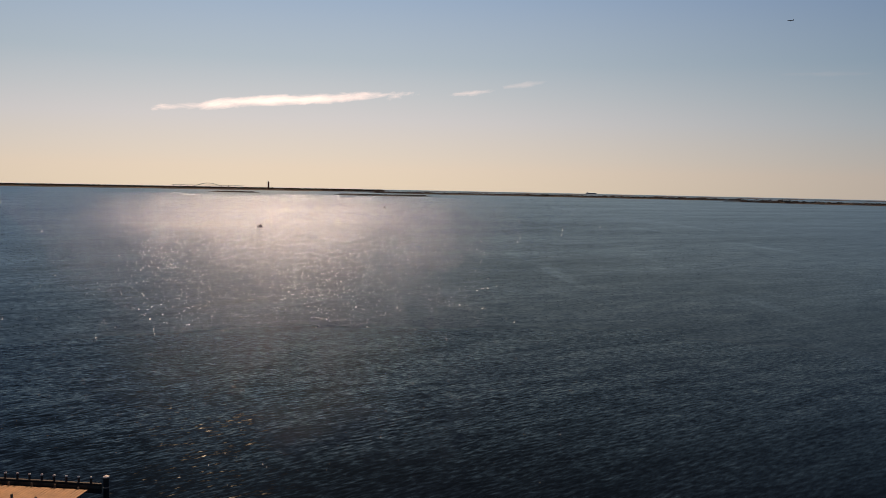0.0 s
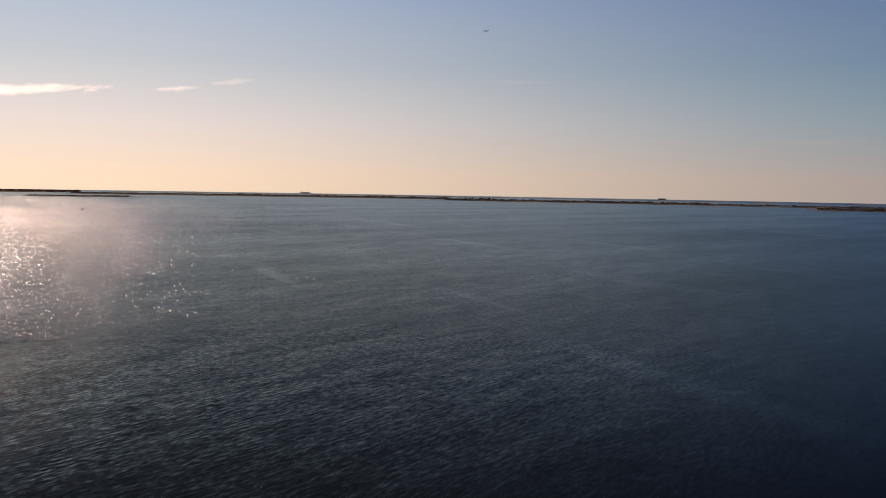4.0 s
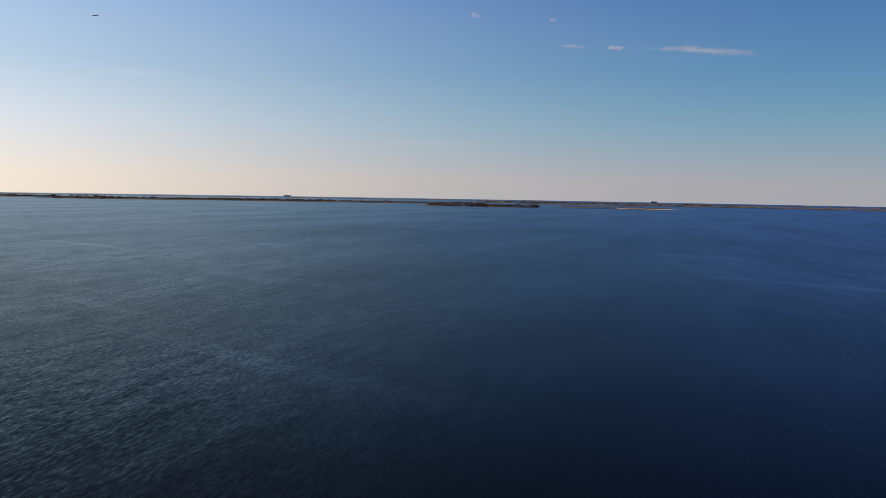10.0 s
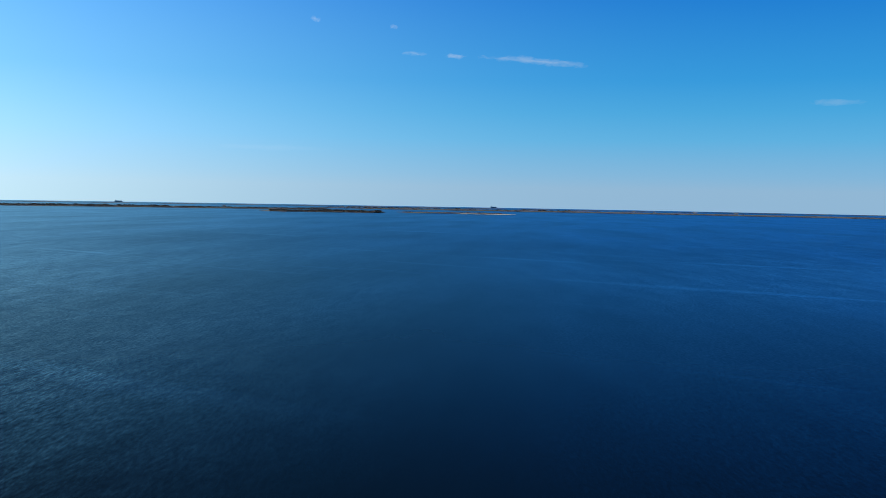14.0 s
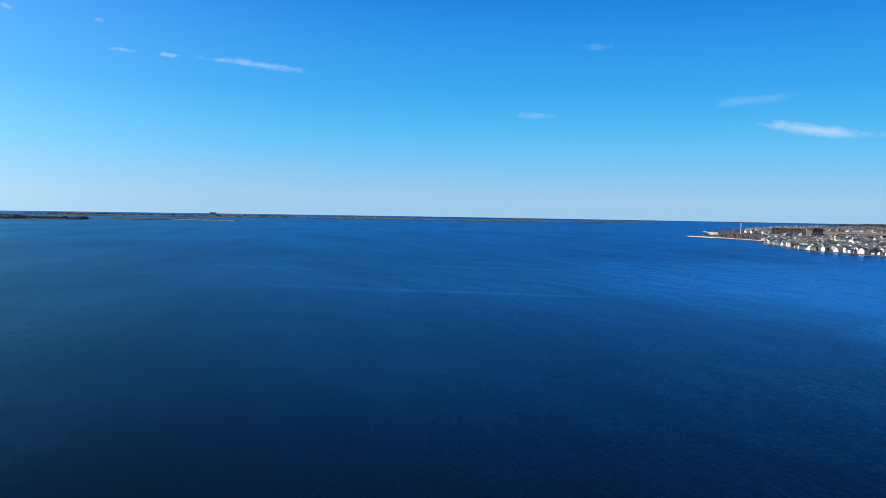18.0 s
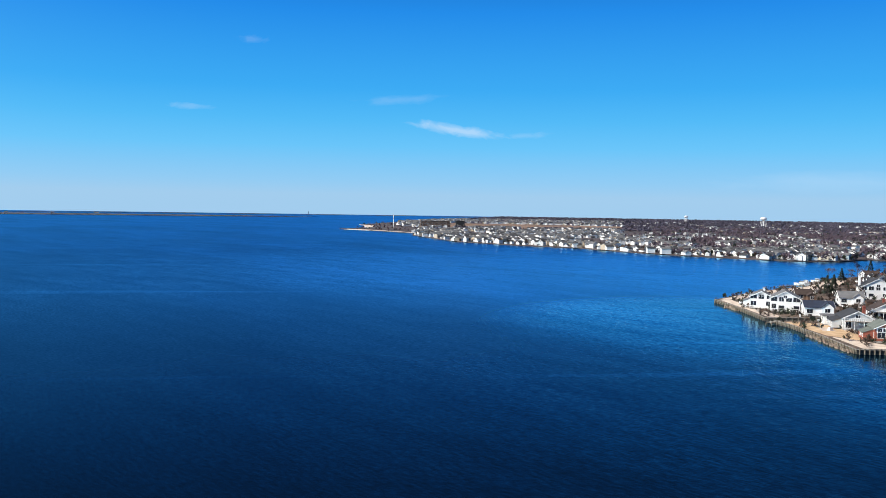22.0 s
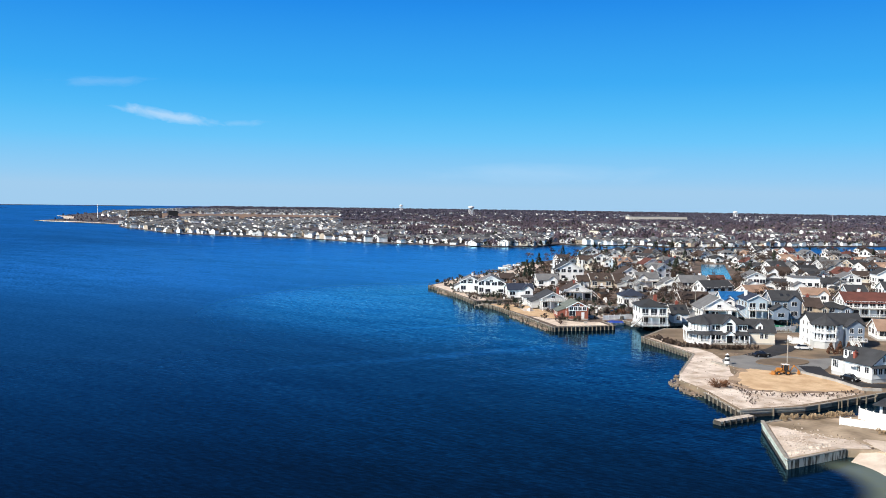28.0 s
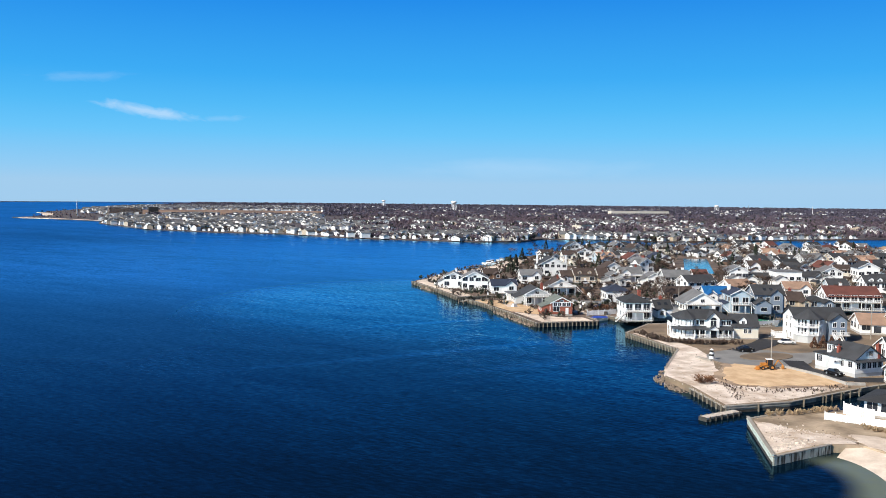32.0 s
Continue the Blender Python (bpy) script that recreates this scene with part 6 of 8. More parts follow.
    # garage wing
    w = part("garage", gable_wall(Build(), 8.8, 8.0, 3.4, 3.1, "x"), WALLS["cream"], root, at=(13.6, 6.0, 0.4))
    part("garage_roof", gable_roof(Build(), 8.8, 8.0, 3.4, 3.1, "x", 0.45, 0.22), SL, w)
    window(w, 0.0, -4.03, 1.3, 1.0, 1.35, 0, True)
    window(w, 1.5, -4.03, 1.3, 1.0, 1.35, 0, True)
    dormer(w, -0.6, -3.4, 3.5, 2.4, 1.6, 2.8, WHITE, SL, True)


porch_big_house()


def tower_house():
    """The tall white house whose round porches look over the road."""
    root = thing("house", "tall white house with stacked octagonal porches and slate-grey roof", "house", 180.6, -195.2, TOP, -114)
    root.scale = (0.88, 0.88, 0.9)
    SL = ROOFS["slate-grey"]
    part("foundation", Build().box(0, 0, -0.2, 16.2, 10.2, 0.6), CONCRETE, root)
    part("wall", gable_wall(Build(), 16, 10, 6.9, 2.7, "x"), WHITE, root, at=(0, 0, 0.2))
    part("roof", gable_roof(Build(), 16, 10, 6.9, 2.7, "x", 0.5, 0.25), SL, root, at=(0, 0, 0.2))
    cx, cy = -4.2, -5.6
    tw = part("tower", Build().loft([octagon(3.3, z, cx, cy) for z in (0, 7.2)]), WHITE, root)
    part("tower_roof", Build().loft([octagon(4.7, 7.1, cx, cy), octagon(4.7, 7.3, cx, cy), octagon(0.2, 10.1, cx, cy)]), SL, tw)
    part("tower_base", Build().loft([octagon(4.2, z, cx, cy) for z in (-0.2, 2.2)]), WALLS["pale grey"], tw)
    for z in (2.2, 4.7):
        fl = part("porch_floor", Build().loft([octagon(4.5, z, cx, cy), octagon(4.5, z + 0.22, cx, cy)]), TRIM, tw)
        o = octagon(4.35, z, cx, cy)
        rb = Build()
        for i in range(3, 8):
            rail(rb, o[i][0], o[i][1], o[(i + 1) % 8][0], o[(i + 1) % 8][1], z + 0.2, gap=0.35)
        part("railing", rb, TRIM, fl)
        for i in range(3, 8):
            part("column", Build().box(0, 0, z + .2, 0.24, 0.24, 2.3), TRIM, fl, at=(o[i][0], o[i][1], 0))
        for a in (-157.5, -112.5, -67.5, -22.5):
            r = 3.3 * math.cos(math.pi / 8) + 0.04
            window(tw, cx + r * math.cos(radians(a)), cy + r * math.sin(radians(a)), z + 0.35, 2.05, 1.8, a + 90, True)
    for z in (1.0, 3.6, 6.0):
        for y in (-1.6, 1.6):
            window(root, -8.03, y, z, 0.95, 1.25, -90, True)
    fg = part("gable", gable_wall(Build(), 5.4, 4, 6.6, 1.9, "y"), WALLS["blue-grey"], root, at=(4.6, -5.4, 0.2))
    part("gable_roof", gable_roof(Build(), 5.4, 5.5, 6.6, 1.9, "y", 0.45, 0.22), SL, root, at=(4.6, -4.8, 0.2))
    for x in (-1.3, 1.3):
        window(fg, x, -2.04, 4.4, 1.1, 1.5, 0, True)
        window(fg, x, -2.04, 2.0, 1.3, 1.5, 0, True)
    ld = part("landing", Build().box(4.6, -8.4, 2.2, 5.6, 2.2, 0.2), DECKING, root)
    rb = Build()
    rail(rb, 1.9, -9.4, 7.3, -9.4, 2.4, gap=0.35)
    part("railing", rb, TRIM, ld)
    for i in range(12):
        part("step", Build().box(3.2 + 0.0, -9.7 - i * 0.3, 2.1 - i * 0.19, 2.0, 0.34, 0.1), TRIM, ld)
    sr = Build()
    for sx in (2.15, 4.25):
        sr.tube((sx, -9.5, 3.3), (sx, -13.2, 1.0), 0.07, 0.07, 4)
        sr.tube((sx, -9.5, 2.1), (sx, -13.2, -0.1), 0.12, 0.12, 4)
        for i in range(7):
            t = i / 6
            sr.tube((sx, -9.5 - 3.7 * t, 2.1 - 2.2 * t), (sx, -9.5 - 3.7 * t, 3.3 - 2.3 * t), 0.05, 0.05, 4)
    part("stair_rail", sr, TRIM, ld)
    # black panel standing in for the shadow in the opening below the gable
    part("garage_door", Build().box(5.0, -7.43, 0.25, 3.6, 0.1, 2.0), RUBBER, root)
    # white deck and steps on the side yard
    sd = part("side_deck", Build().box(-10.2, 2.5, -0.1, 3.8, 4.0, 1.2), TRIM, root)
    rb = Build()
    rail(rb, -12.0, 0.6, -12.0, 4.4, 1.1, gap=0.35)
    rail(rb, -12.0, 0.6, -8.4, 0.6, 1.1, gap=0.35)
    part("railing", rb, TRIM, sd)


tower_house()


def bungalow():
    """The white bungalow with red chimneys, long side to the sun."""
    root = thing("house", "white one-storey bungalow with grey roof, dormer and red brick chimneys", "house", 142.6, -165.0, TOP, 177)
    root.scale = (0.8, 0.92, 1.05)
    SL = ROOFS["slate-grey"]
    part("skirting", Build().box(0, 0, -0.2, 14.5, 8.7, 1.05), WALLS["pale grey"], root)
    part("wall", Build().box(0, 0, 0.8, 14.6, 8.8, 2.75), WHITE, root)
    part("flat_roof", Build().box(-4.6, 0, 3.55, 6.2, 9.6, 0.28), ROOFS["black"], root)
    gb = part("gable", gable_wall(Build(), 8.8, 8.8, 0.3, 2.6, "x"), WHITE, root, at=(2.9, 0, 3.5))
    part("roof", gable_roof(Build(), 8.8, 8.8, 0.3, 2.6, "x", 0.5, 0.22), SL, gb)
    part("eave_roof", Build().loft([[(7.3, -4.9, 3.35), (7.3, 4.9, 3.35), (7.3, 4.9, 3.75), (7.3, -4.9, 3.75)], [(8.6, -4.9, 3.2), (8.6, 4.9, 3.2), (8.6, 4.9, 3.3), (8.6, -4.9, 3.3)]]), SL, root)
    for y in (-0.75, 0, 0.75):
        window(gb, 4.43, y, 0.75, 0.6, 1.1, 90, True)
    dm = part("dormer", Build().box(-3.2, -0.8, 3.8, 3.6, 3.6, 2.1), WHITE, root)
    part("dormer_roof", hip_roof(Build(), 3.6, 3.6, 5.9, 0.7, 0.3), SL, dm, at=(-3.2, -0.8, 0))
    for x in (-4.0, -2.5):
        window(dm, x, -2.63, 4.3, 1.0, 1.2, 0, True)
    for x, w, h, z in ((-6.0, 1.2, 1.5, 1.7), (-5.0, 0.8, 1.5, 1.7), (0.2, 0.5, 0.6, 2.3), (2.8, 1.0, 1.3, 1.8), (5.6, 1.4, 1.2, 1.9)):
        window(root, x, -4.43, z, w, h, 0, True)
    for y in (-3.4, -1.7, 0.0, 1.7, 3.4):
        window(root, 7.33, y, 1.7, 1.1, 1.35, 90, True)
    part("door", Build().box(-2.6, -4.45, 0.85, 1.0, 0.12, 2.1), WALLS["pale grey"], root)
    por = part("porch", Build().box(1.4, -5.1, 0.6, 1.8, 1.4, 0.2).box(1.4, -5.0, 2.95, 2.2, 1.6, 0.16), TRIM, root)
    part("step", Build().box(1.4, -6.1, -0.1, 1.6, 0.9, 0.45), CONCRETE, por)
    chimney(root, 0.2, -3.4, 3.8, 5.6, BRICK, 0.75)
    chimney(root, 7.0, 3.1, 3.4, 6.6, BRICK, 0.9)


bungalow()


def spit_house():
    root = thing("house", "low white house with a broad black roof behind a white fence", "house", 107.2, -141.2, TOP, -156)
    part("foundation", Build().box(0, 0, -0.2, 15, 10.1, 0.6), CONCRETE, root)
    part("wall", Build().box(0, 0, 0.35, 14.8, 10, 2.7), WHITE, root)
    part("roof", hip_roof(Build(), 15, 10.2, 3.05, 1.5, 0.9), ROOFS["black"], root)
    up = part("upper_storey", Build().box(-1.0, 2.2, 3.3, 6.0, 4.5, 2.6), WHITE, root)
    part("upper_roof", hip_roof(Build(), 6.0, 4.5, 5.9, 1.0, 0.5), ROOFS["black"], up, at=(-1.0, 2.2, 0))
    for x in (-2.4, -0.6):
        window(up, x, -0.08, 4.1, 1.2, 1.2, 0, True)
    for i in range(6):
        window(root, -6.0 + i * 2.4, -5.04, 1.15, 1.8, 1.5, 0, True)


spit_house()


def fence(pts, h, label, mat=TRIM):
    root = thing("fence", label, "fence", pts[0][0], pts[0][1], TOP)
    for (x0, y0), (x1, y1) in zip(pts, pts[1:]):
        ln, a = math.hypot(x1 - x0, y1 - y0), math.atan2(y1 - y0, x1 - x0)
        n = max(1, round(ln / 2.2))
        for i in range(n):
            t0, t1 = i / n, (i + 1) / n
            ax, ay, bx, by = (x0 + (x1 - x0) * t0, y0 + (y1 - y0) * t0, x0 + (x1 - x0) * t1, y0 + (y1 - y0) * t1)
            cx, cy = (ax + bx) / 2 - pts[0][0], (ay + by) / 2 - pts[0][1]
            b = Build()
            k = 9
            for j in range(k):
                b.box((j + .5) * (ln / n) / k - ln / n / 2, 0, 0.08, (ln / n) / k * 0.86, 0.04, h - 0.2)
            b.box(0, 0.05, h - 0.25, ln / n, 0.06, 0.1).box(0, 0.05, 0.2, ln / n, 0.06, 0.1)
            part("panel", b, mat, root, at=(cx, cy, 0), turn=a)
            part("post", Build().box(0, 0, -0.1, 0.14, 0.14, h + 0.15).box(0, 0, h + 0.05, 0.2, 0.2, 0.07), mat, root, at=(ax - pts[0][0], ay - pts[0][1], 0), turn=a)
    return root


fence([(112.5, -124.6), (109.5, -126.4), (106, -129), (100, -131.5), (93, -135)], 1.5, "white panel fence round the low house's yard")
fence([(114.5, -131.5), (111.0, -131.0), (108.4, -132.2)], 2.2, "taller white panel fence beside the low house")
fence([(243, -160.5), (243, -172)], 1.8, "white panel fence above the seawall")
fence([(207, -200), (207, -209)], 1.2, "white panel fence between two back yards")


def low_wall(pts, h, w, mat, label):
    r = thing("retaining_wall", label, "wall", pts[0][0], pts[0][1], TOP)
    for (x0, y0), (x1, y1) in zip(pts, pts[1:]):
        ln, a = math.hypot(x1 - x0, y1 - y0), math.atan2(y1 - y0, x1 - x0)
        n = max(1, round(ln / 2.4))
        for i in range(n):
            t = (i + .5) / n
            part("block", Build().box(0, 0, -0.1, ln / n - 0.03, w, h + .1), mat, r, at=(x0 + (x1 - x0) * t - pts[0][0], y0 + (y1 - y0) * t - pts[0][1], 0), turn=a)


low_wall([(151, -154.6), (141, -154.6), (132, -152.6), (130.4, -156)], 0.55, 0.6, CONCRETE, "low pale concrete wall beside the black drive")
low_wall([(169, -143.5), (163.5, -143.6)], 0.5, 0.5, DECKING, "pale timber edging below the little lighthouse")


# ---- things on the lots ----
def yard_lighthouse():
    r = thing("yard_lighthouse", "small black and white ornamental lighthouse on the sand", "ornament", 165.6, -145.4, TOP)
    r.scale = (0.85, 0.85, 0.8)
    part("plinth", Build().box(0, 0, -0.2, 2.0, 2.0, 0.55), CONCRETE, r)
    part("tower", Build().turned([(0.8, 0.3), (0.66, 1.3), (0.52, 2.4)], n=12), TRIM, r)
    part("band", Build().turned([(0.70, 1.15), (0.62, 1.75)], n=12), RUBBER, r)
    part("gallery", Build().turned([(0.72, 2.4), (0.72, 2.5)], n=12), RUBBER, r)
    part("lantern", Build().turned([(0.4, 2.5), (0.4, 3.0)], n=8), GLASS, r)
    part("cap", Build().turned([(0.55, 3.0), (0.3, 3.25), (0.04, 3.5)], n=12), TRIM, r)


yard_lighthouse()


def utility_pole(x, y, h, lean=0.0, arm=90):
    r = thing("utility_pole", "weathered wooden utility pole with a short crossarm", "pole", x, y, TOP)
    part("pole", Build().tube((0, 0, -0.3), (lean, -lean, h), 0.16, 0.11, 8), DECKING, r)
    a = radians(arm)
    part("crossarm", Build().box(lean, -lean, h - 0.6, 2.0, 0.12, 0.14, 0, a), DECKING, r)
    for s in (-0.85, 0.85):
        part("insulator", Build().turned([(0.07, h - 0.46), (0.05, h - 0.25)], lean + s * math.cos(a), -lean + s * math.sin(a), 6), STEEL, r)


utility_pole(153.2, -152.3, 7.6, 0.6)
utility_pole(173.5, -209.5, 9.5)
utility_pole(262, -214, 9)
utility_pole(258, -250, 9)
utility_pole(266, -292, 9)


def digger():
    """A backhoe loader at the edge of the dirt."""
    r = thing("backhoe_loader", "muddy yellow backhoe loader parked on the fill dirt", "digger", 151.2, -149.2, TOP, 67)
    r.scale = (0.84, 0.84, 0.84)
    part("chassis", Build().box(0, 0, 0.75, 3.4, 1.0, 0.55).box(1.2, 0, 1.15, 1.5, 0.95, 0.75), YELLOW, r)
    cab = part("cab", Build().box(-0.45, 0, 1.25, 1.5, 1.5, 1.55), GLASS, r)
    part("cab_roof", Build().box(-0.45, 0, 2.8, 1.75, 1.7, 0.14), TRIM, cab)
    for sx in (-1.17, 0.27):
        for sy in (-0.72, 0.72):
            part("cab_post", Build().box(sx, sy, 1.25, 0.1, 0.1, 1.55), YELLOW, cab)
    for x, rad, wd in ((-0.9, 0.75, 0.5), (1.6, 0.52, 0.4)):
        for s in (-1, 1):
            wh = part("wheel", Build().tube((x, s * 0.72, rad), (x, s * (0.72 + wd), rad), rad, rad, 16), RUBBER, r)
            part("rim", Build().tube((x, s * (0.74 + wd), rad), (x, s * (0.70 + wd), rad), rad * .5, rad * .5, 12), YELLOW, wh)
    la = part("loader_arm", Build().tube((0.6, 0.62, 1.5), (2.7, 0.62, 0.7), .12, .1, 6).tube((0.6, -0.62, 1.5), (2.7, -0.62, 0.7), .12, .1, 6), YELLOW, r)
    part("front_bucket", Build().loft([[(2.6, y, 0.1), (3.5, y, 0.05), (3.4, y, 0.15), (2.85, y, 0.35), (2.8, y, 0.95), (2.6, y, 0.95)] for y in (-1.1, 1.1)]), YELLOW, la)
    bo = part("boom", Build().tube((-1.8, 0, 0.9), (-2.9, 0, 2.6), .2, .16, 6).tube((-2.9, 0, 2.6), (-4.3, 0, 1.2), .16, .12, 6), YELLOW, r)
    part("rear_bucket", Build().loft([[(-4.6, y, 0.2), (-4.0, y, 0.25), (-4.0, y, 1.1), (-4.4, y, 1.2)] for y in (-0.35, 0.35)]), YELLOW, bo)
    for s in (-1, 1):
        part("stabiliser", Build().tube((-1.7, s * 0.5, 1.0), (-1.8, s * 1.3, 0.1), .09, .09, 5), YELLOW, r)


digger()


def car(x, y, turn, paint, label):
    r = thing("car", label, "car", x, y, TOP + 0.1, turn)
    sec = [(-2.2, .45), (-2.15, .85), (-1.2, .95), (-0.9, .97), (0.9, .95), (2.0, .82), (2.2, .5), (2.1, .3), (-2.1, .3)]
    part("body", Build().loft([[(px, yy, pz) for px, pz in sec] for yy in (0.86, -0.86)]), paint, r)
    cab = [(-1.5, .93), (-0.9, 1.43), (0.35, 1.45), (1.05, .93)]
    c = part("cabin", Build().loft([[(px, yy * (1 if pz < 1 else .84), pz) for px, pz in cab] for yy in (0.8, -0.8)]), GLASS, r)
    part("roof", Build().box(-0.28, 0, 1.43, 1.35, 1.32, 0.05), paint, c)
    for px in (-1.35, 1.35):
        for s in (-1, 1):
            w = part("wheel", Build().tube((px, s * .62, .33), (px, s * .88, .33), .33, .33, 14), RUBBER, r)
            part("rim", Build().tube((px, s * .88, .33), (px, s * .90, .33), .2, .2, 10), STEEL, w)
    for s in (-.62, .62):
        part("headlight", Build().box(2.14, s, .6, .08, .3, .14), TRIM, r)
    return r


car(171.0, -161.2, -100, CARBLACK, "black saloon car parked at the turning circle")
car(176.0, -180.5, -112, CARWHITE, "white saloon car parked on the black driveway")
car(140.5, -158.3, 178, CARBLACK, "black car parked beside the white bungalow")
for cx, cy, ct, cm, cl in ((258, -176, 80, CARBLACK, "dark car parked on the street by the point"), (264, -232, 90, CARWHITE, "white car parked on the street by the point"), (266, -268, 92, CARBLACK, "dark car parked on the street by the point")):
    car(cx, cy, ct, cm, cl)


def boat(x, y, turn, ln, label, cover=None, cabin=True):
    r = thing("boat", label, "boat", x, y, 0.0, turn)
    k = ln / 7.0
    ring = lambda t, wd, z0, z1: [(t * k, -wd * k, z1 * k), (t * k, -wd * .55 * k, z0 * k), (t * k, wd * .55 * k, z0 * k), (t * k, wd * k, z1 * k)]
    part("hull", Build().loft([ring(-3.4, 1.1, -.2, .8), ring(-1, 1.25, -.3, .85), ring(1.6, 1.05, -.25, 1.0), ring(3.5, 0.08, .3, 1.25)]), HULL, r)
    if cover:
        part("cover", Build().loft([[(-3.3 * k, -1.0 * k, .82 * k), (-3.3 * k, 0, 1.3 * k), (-3.3 * k, 1.0 * k, .82 * k)], [(1.5 * k, -1.0 * k, 1.0 * k), (1.5 * k, 0, 1.7 * k), (1.5 * k, 1.0 * k, 1.0 * k)], [(3.2 * k, -.1 * k, 1.2 * k), (3.2 * k, 0, 1.3 * k), (3.2 * k, .1 * k, 1.2 * k)]]), cover, r)
    elif cabin:
        part("cabin", Build().box(0.3 * k, 0, .8 * k, 2.2 * k, 1.5 * k, 1.2 * k), HULL, r)
        part("windscreen", Build().box(0.35 * k, 0, 1.45 * k, 2.24 * k, 1.54 * k, .35 * k), GLASS, r)
    return r


boat(240, -163, 95, 7, "small boat under a bright blue cover at the seawall", BLUETARP)
boat(226.5, -229, 92, 8, "boat under a green cover in the canal", TARP)
boat(226.5, -238, 88, 7, "boat under a green cover in the canal", TARP)
boat(212, -208, 60, 8, "boat under a green cover at the canal bank", TARP)
boat(217, -236, 75, 8, "white cabin boat moored at the canal bank")
boat(228, -262, 90, 8, "white cabin boat moored in the canal")
boat(229, -276, 90, 6, "open white boat moored in the canal", None, False)
boat(227, -199, 90, 7, "white cabin boat moored behind the large house")
boat(463, -236, 60, 9, "white cabin boat at the docks of the point")
boat(472, -243, 60, 8, "white cabin boat at the docks of the point")
boat(484, -256, 55, 8, "white cabin boat at the docks of the point")
boat(356, -296, 40, 7, "white boat lying in the basin").location[2] = TOP
boat(612, -405, 40, 10, "white cabin boat at the bay shore")
boat(-154, 727, 80, 8, "dark fishing boat drifting on the sunlit bay")
boat(-91, 1343, 70, 8, "dark fishing boat drifting on the sunlit bay")


def yard_pads():
    """Concrete drives and patios beside the houses of the point."""
    rnd = random.Random(81)
    hs = [o for o in scene.collection.objects if o.parent is None and o.name.startswith("house") and 238 < o.location.x < 540]
    for o in hs[:70]:
        s = rnd.choice((-1, 1))
        x, y = o.location.x + rnd.uniform(-4, 4), o.location.y + s * rnd.uniform(9, 11)
        if inside(x, y, offset_in(POINT, 3)):
            r = thing("driveway", "pale concrete driveway beside a house", "driveway", x, y, TOP, o.rotation_euler[2] * 57.3)
            part("slab", Build().box(0, 0, -.15, rnd.uniform(3, 4.5), rnd.uniform(6, 10), .2), rnd.choice((CONCRETE, CONCRETE, ASPHALT, SAND)), r)


yard_pads()


def shed(x, y, turn, w, d, wall, roof, label):
    r = thing("shed", label, "shed", x, y, TOP, turn)
    part("wall", gable_wall(Build(), w, d, 2.3, d * .25, "x"), wall, r)
    part("roof", gable_roof(Build(), w, d, 2.3, d * .25, "x", .25, .12), roof, r)
    part("door", Build().box(0, -d / 2 - .03, 0, 1.6, .1, 2.0), DARKWOOD, r)


def yard_clutter():
    """Sheds, cars and hedges in the yards of the point."""
    rnd = random.Random(83)
    hs = [o for o in scene.collection.objects if o.parent is None and o.name.startswith("house") and 150 < o.location.x < 560]
    free = lambda x, y, m: inside(x, y, offset_in(POINT, 2)) and not inside(x, y, FREE_BASIN) and all((x - o.location.x) ** 2 + (y - o.location.y) ** 2 > m * m for o in hs)
    paints = ((CARBLACK, "dark car parked in a yard"), (CARWHITE, "white car parked in a yard"), (STEEL, "grey car parked in a yard"))
    n = 0
    for o in hs:
        for _ in range(3):
            x, y = o.location.x + rnd.uniform(-12, 2), o.location.y + rnd.choice((-1, 1)) * rnd.uniform(8, 11)
            if not free(x, y, 7.6) or y > -182:
                continue
            k = rnd.random()
            if k < .4:
                wl = rnd.choice(("white", "brown", "tan", "pale grey"))
                shed(x, y, rnd.choice((0, 90, -90)), rnd.uniform(2.8, 4.5), rnd.uniform(2.4, 3.2), WALLS[wl], ROOFS[rnd.choice(("black", "brown", "slate-grey"))], f"small {wl} timber shed in a yard")
            elif k < .75 and n < 26:
                p, lab = rnd.choice(paints)
                car(x, y, rnd.choice((0, 90, 180)) + rnd.uniform(-8, 8), p, lab)
                n += 1
    low, dark = [], []
    for _ in range(900):
        x, y = rnd.uniform(238, 600), rnd.uniform(-560, -145)
        if free(x, y, 6.8) and (y < -0.8 * x + 120 or rnd.random() < .15):
            (low if rnd.random() < .6 else dark).append((x, y, TOP, rnd.uniform(.8, 3.2), rnd.uniform(.8, 1.9)))
    bare_clumps("yard_shrubs", low, BARK, "dark bare shrubs between the houses", 44, 8)
    bare_clumps("yard_evergreens", dark, PINE, "low evergreen bushes between the houses", 60, 9)


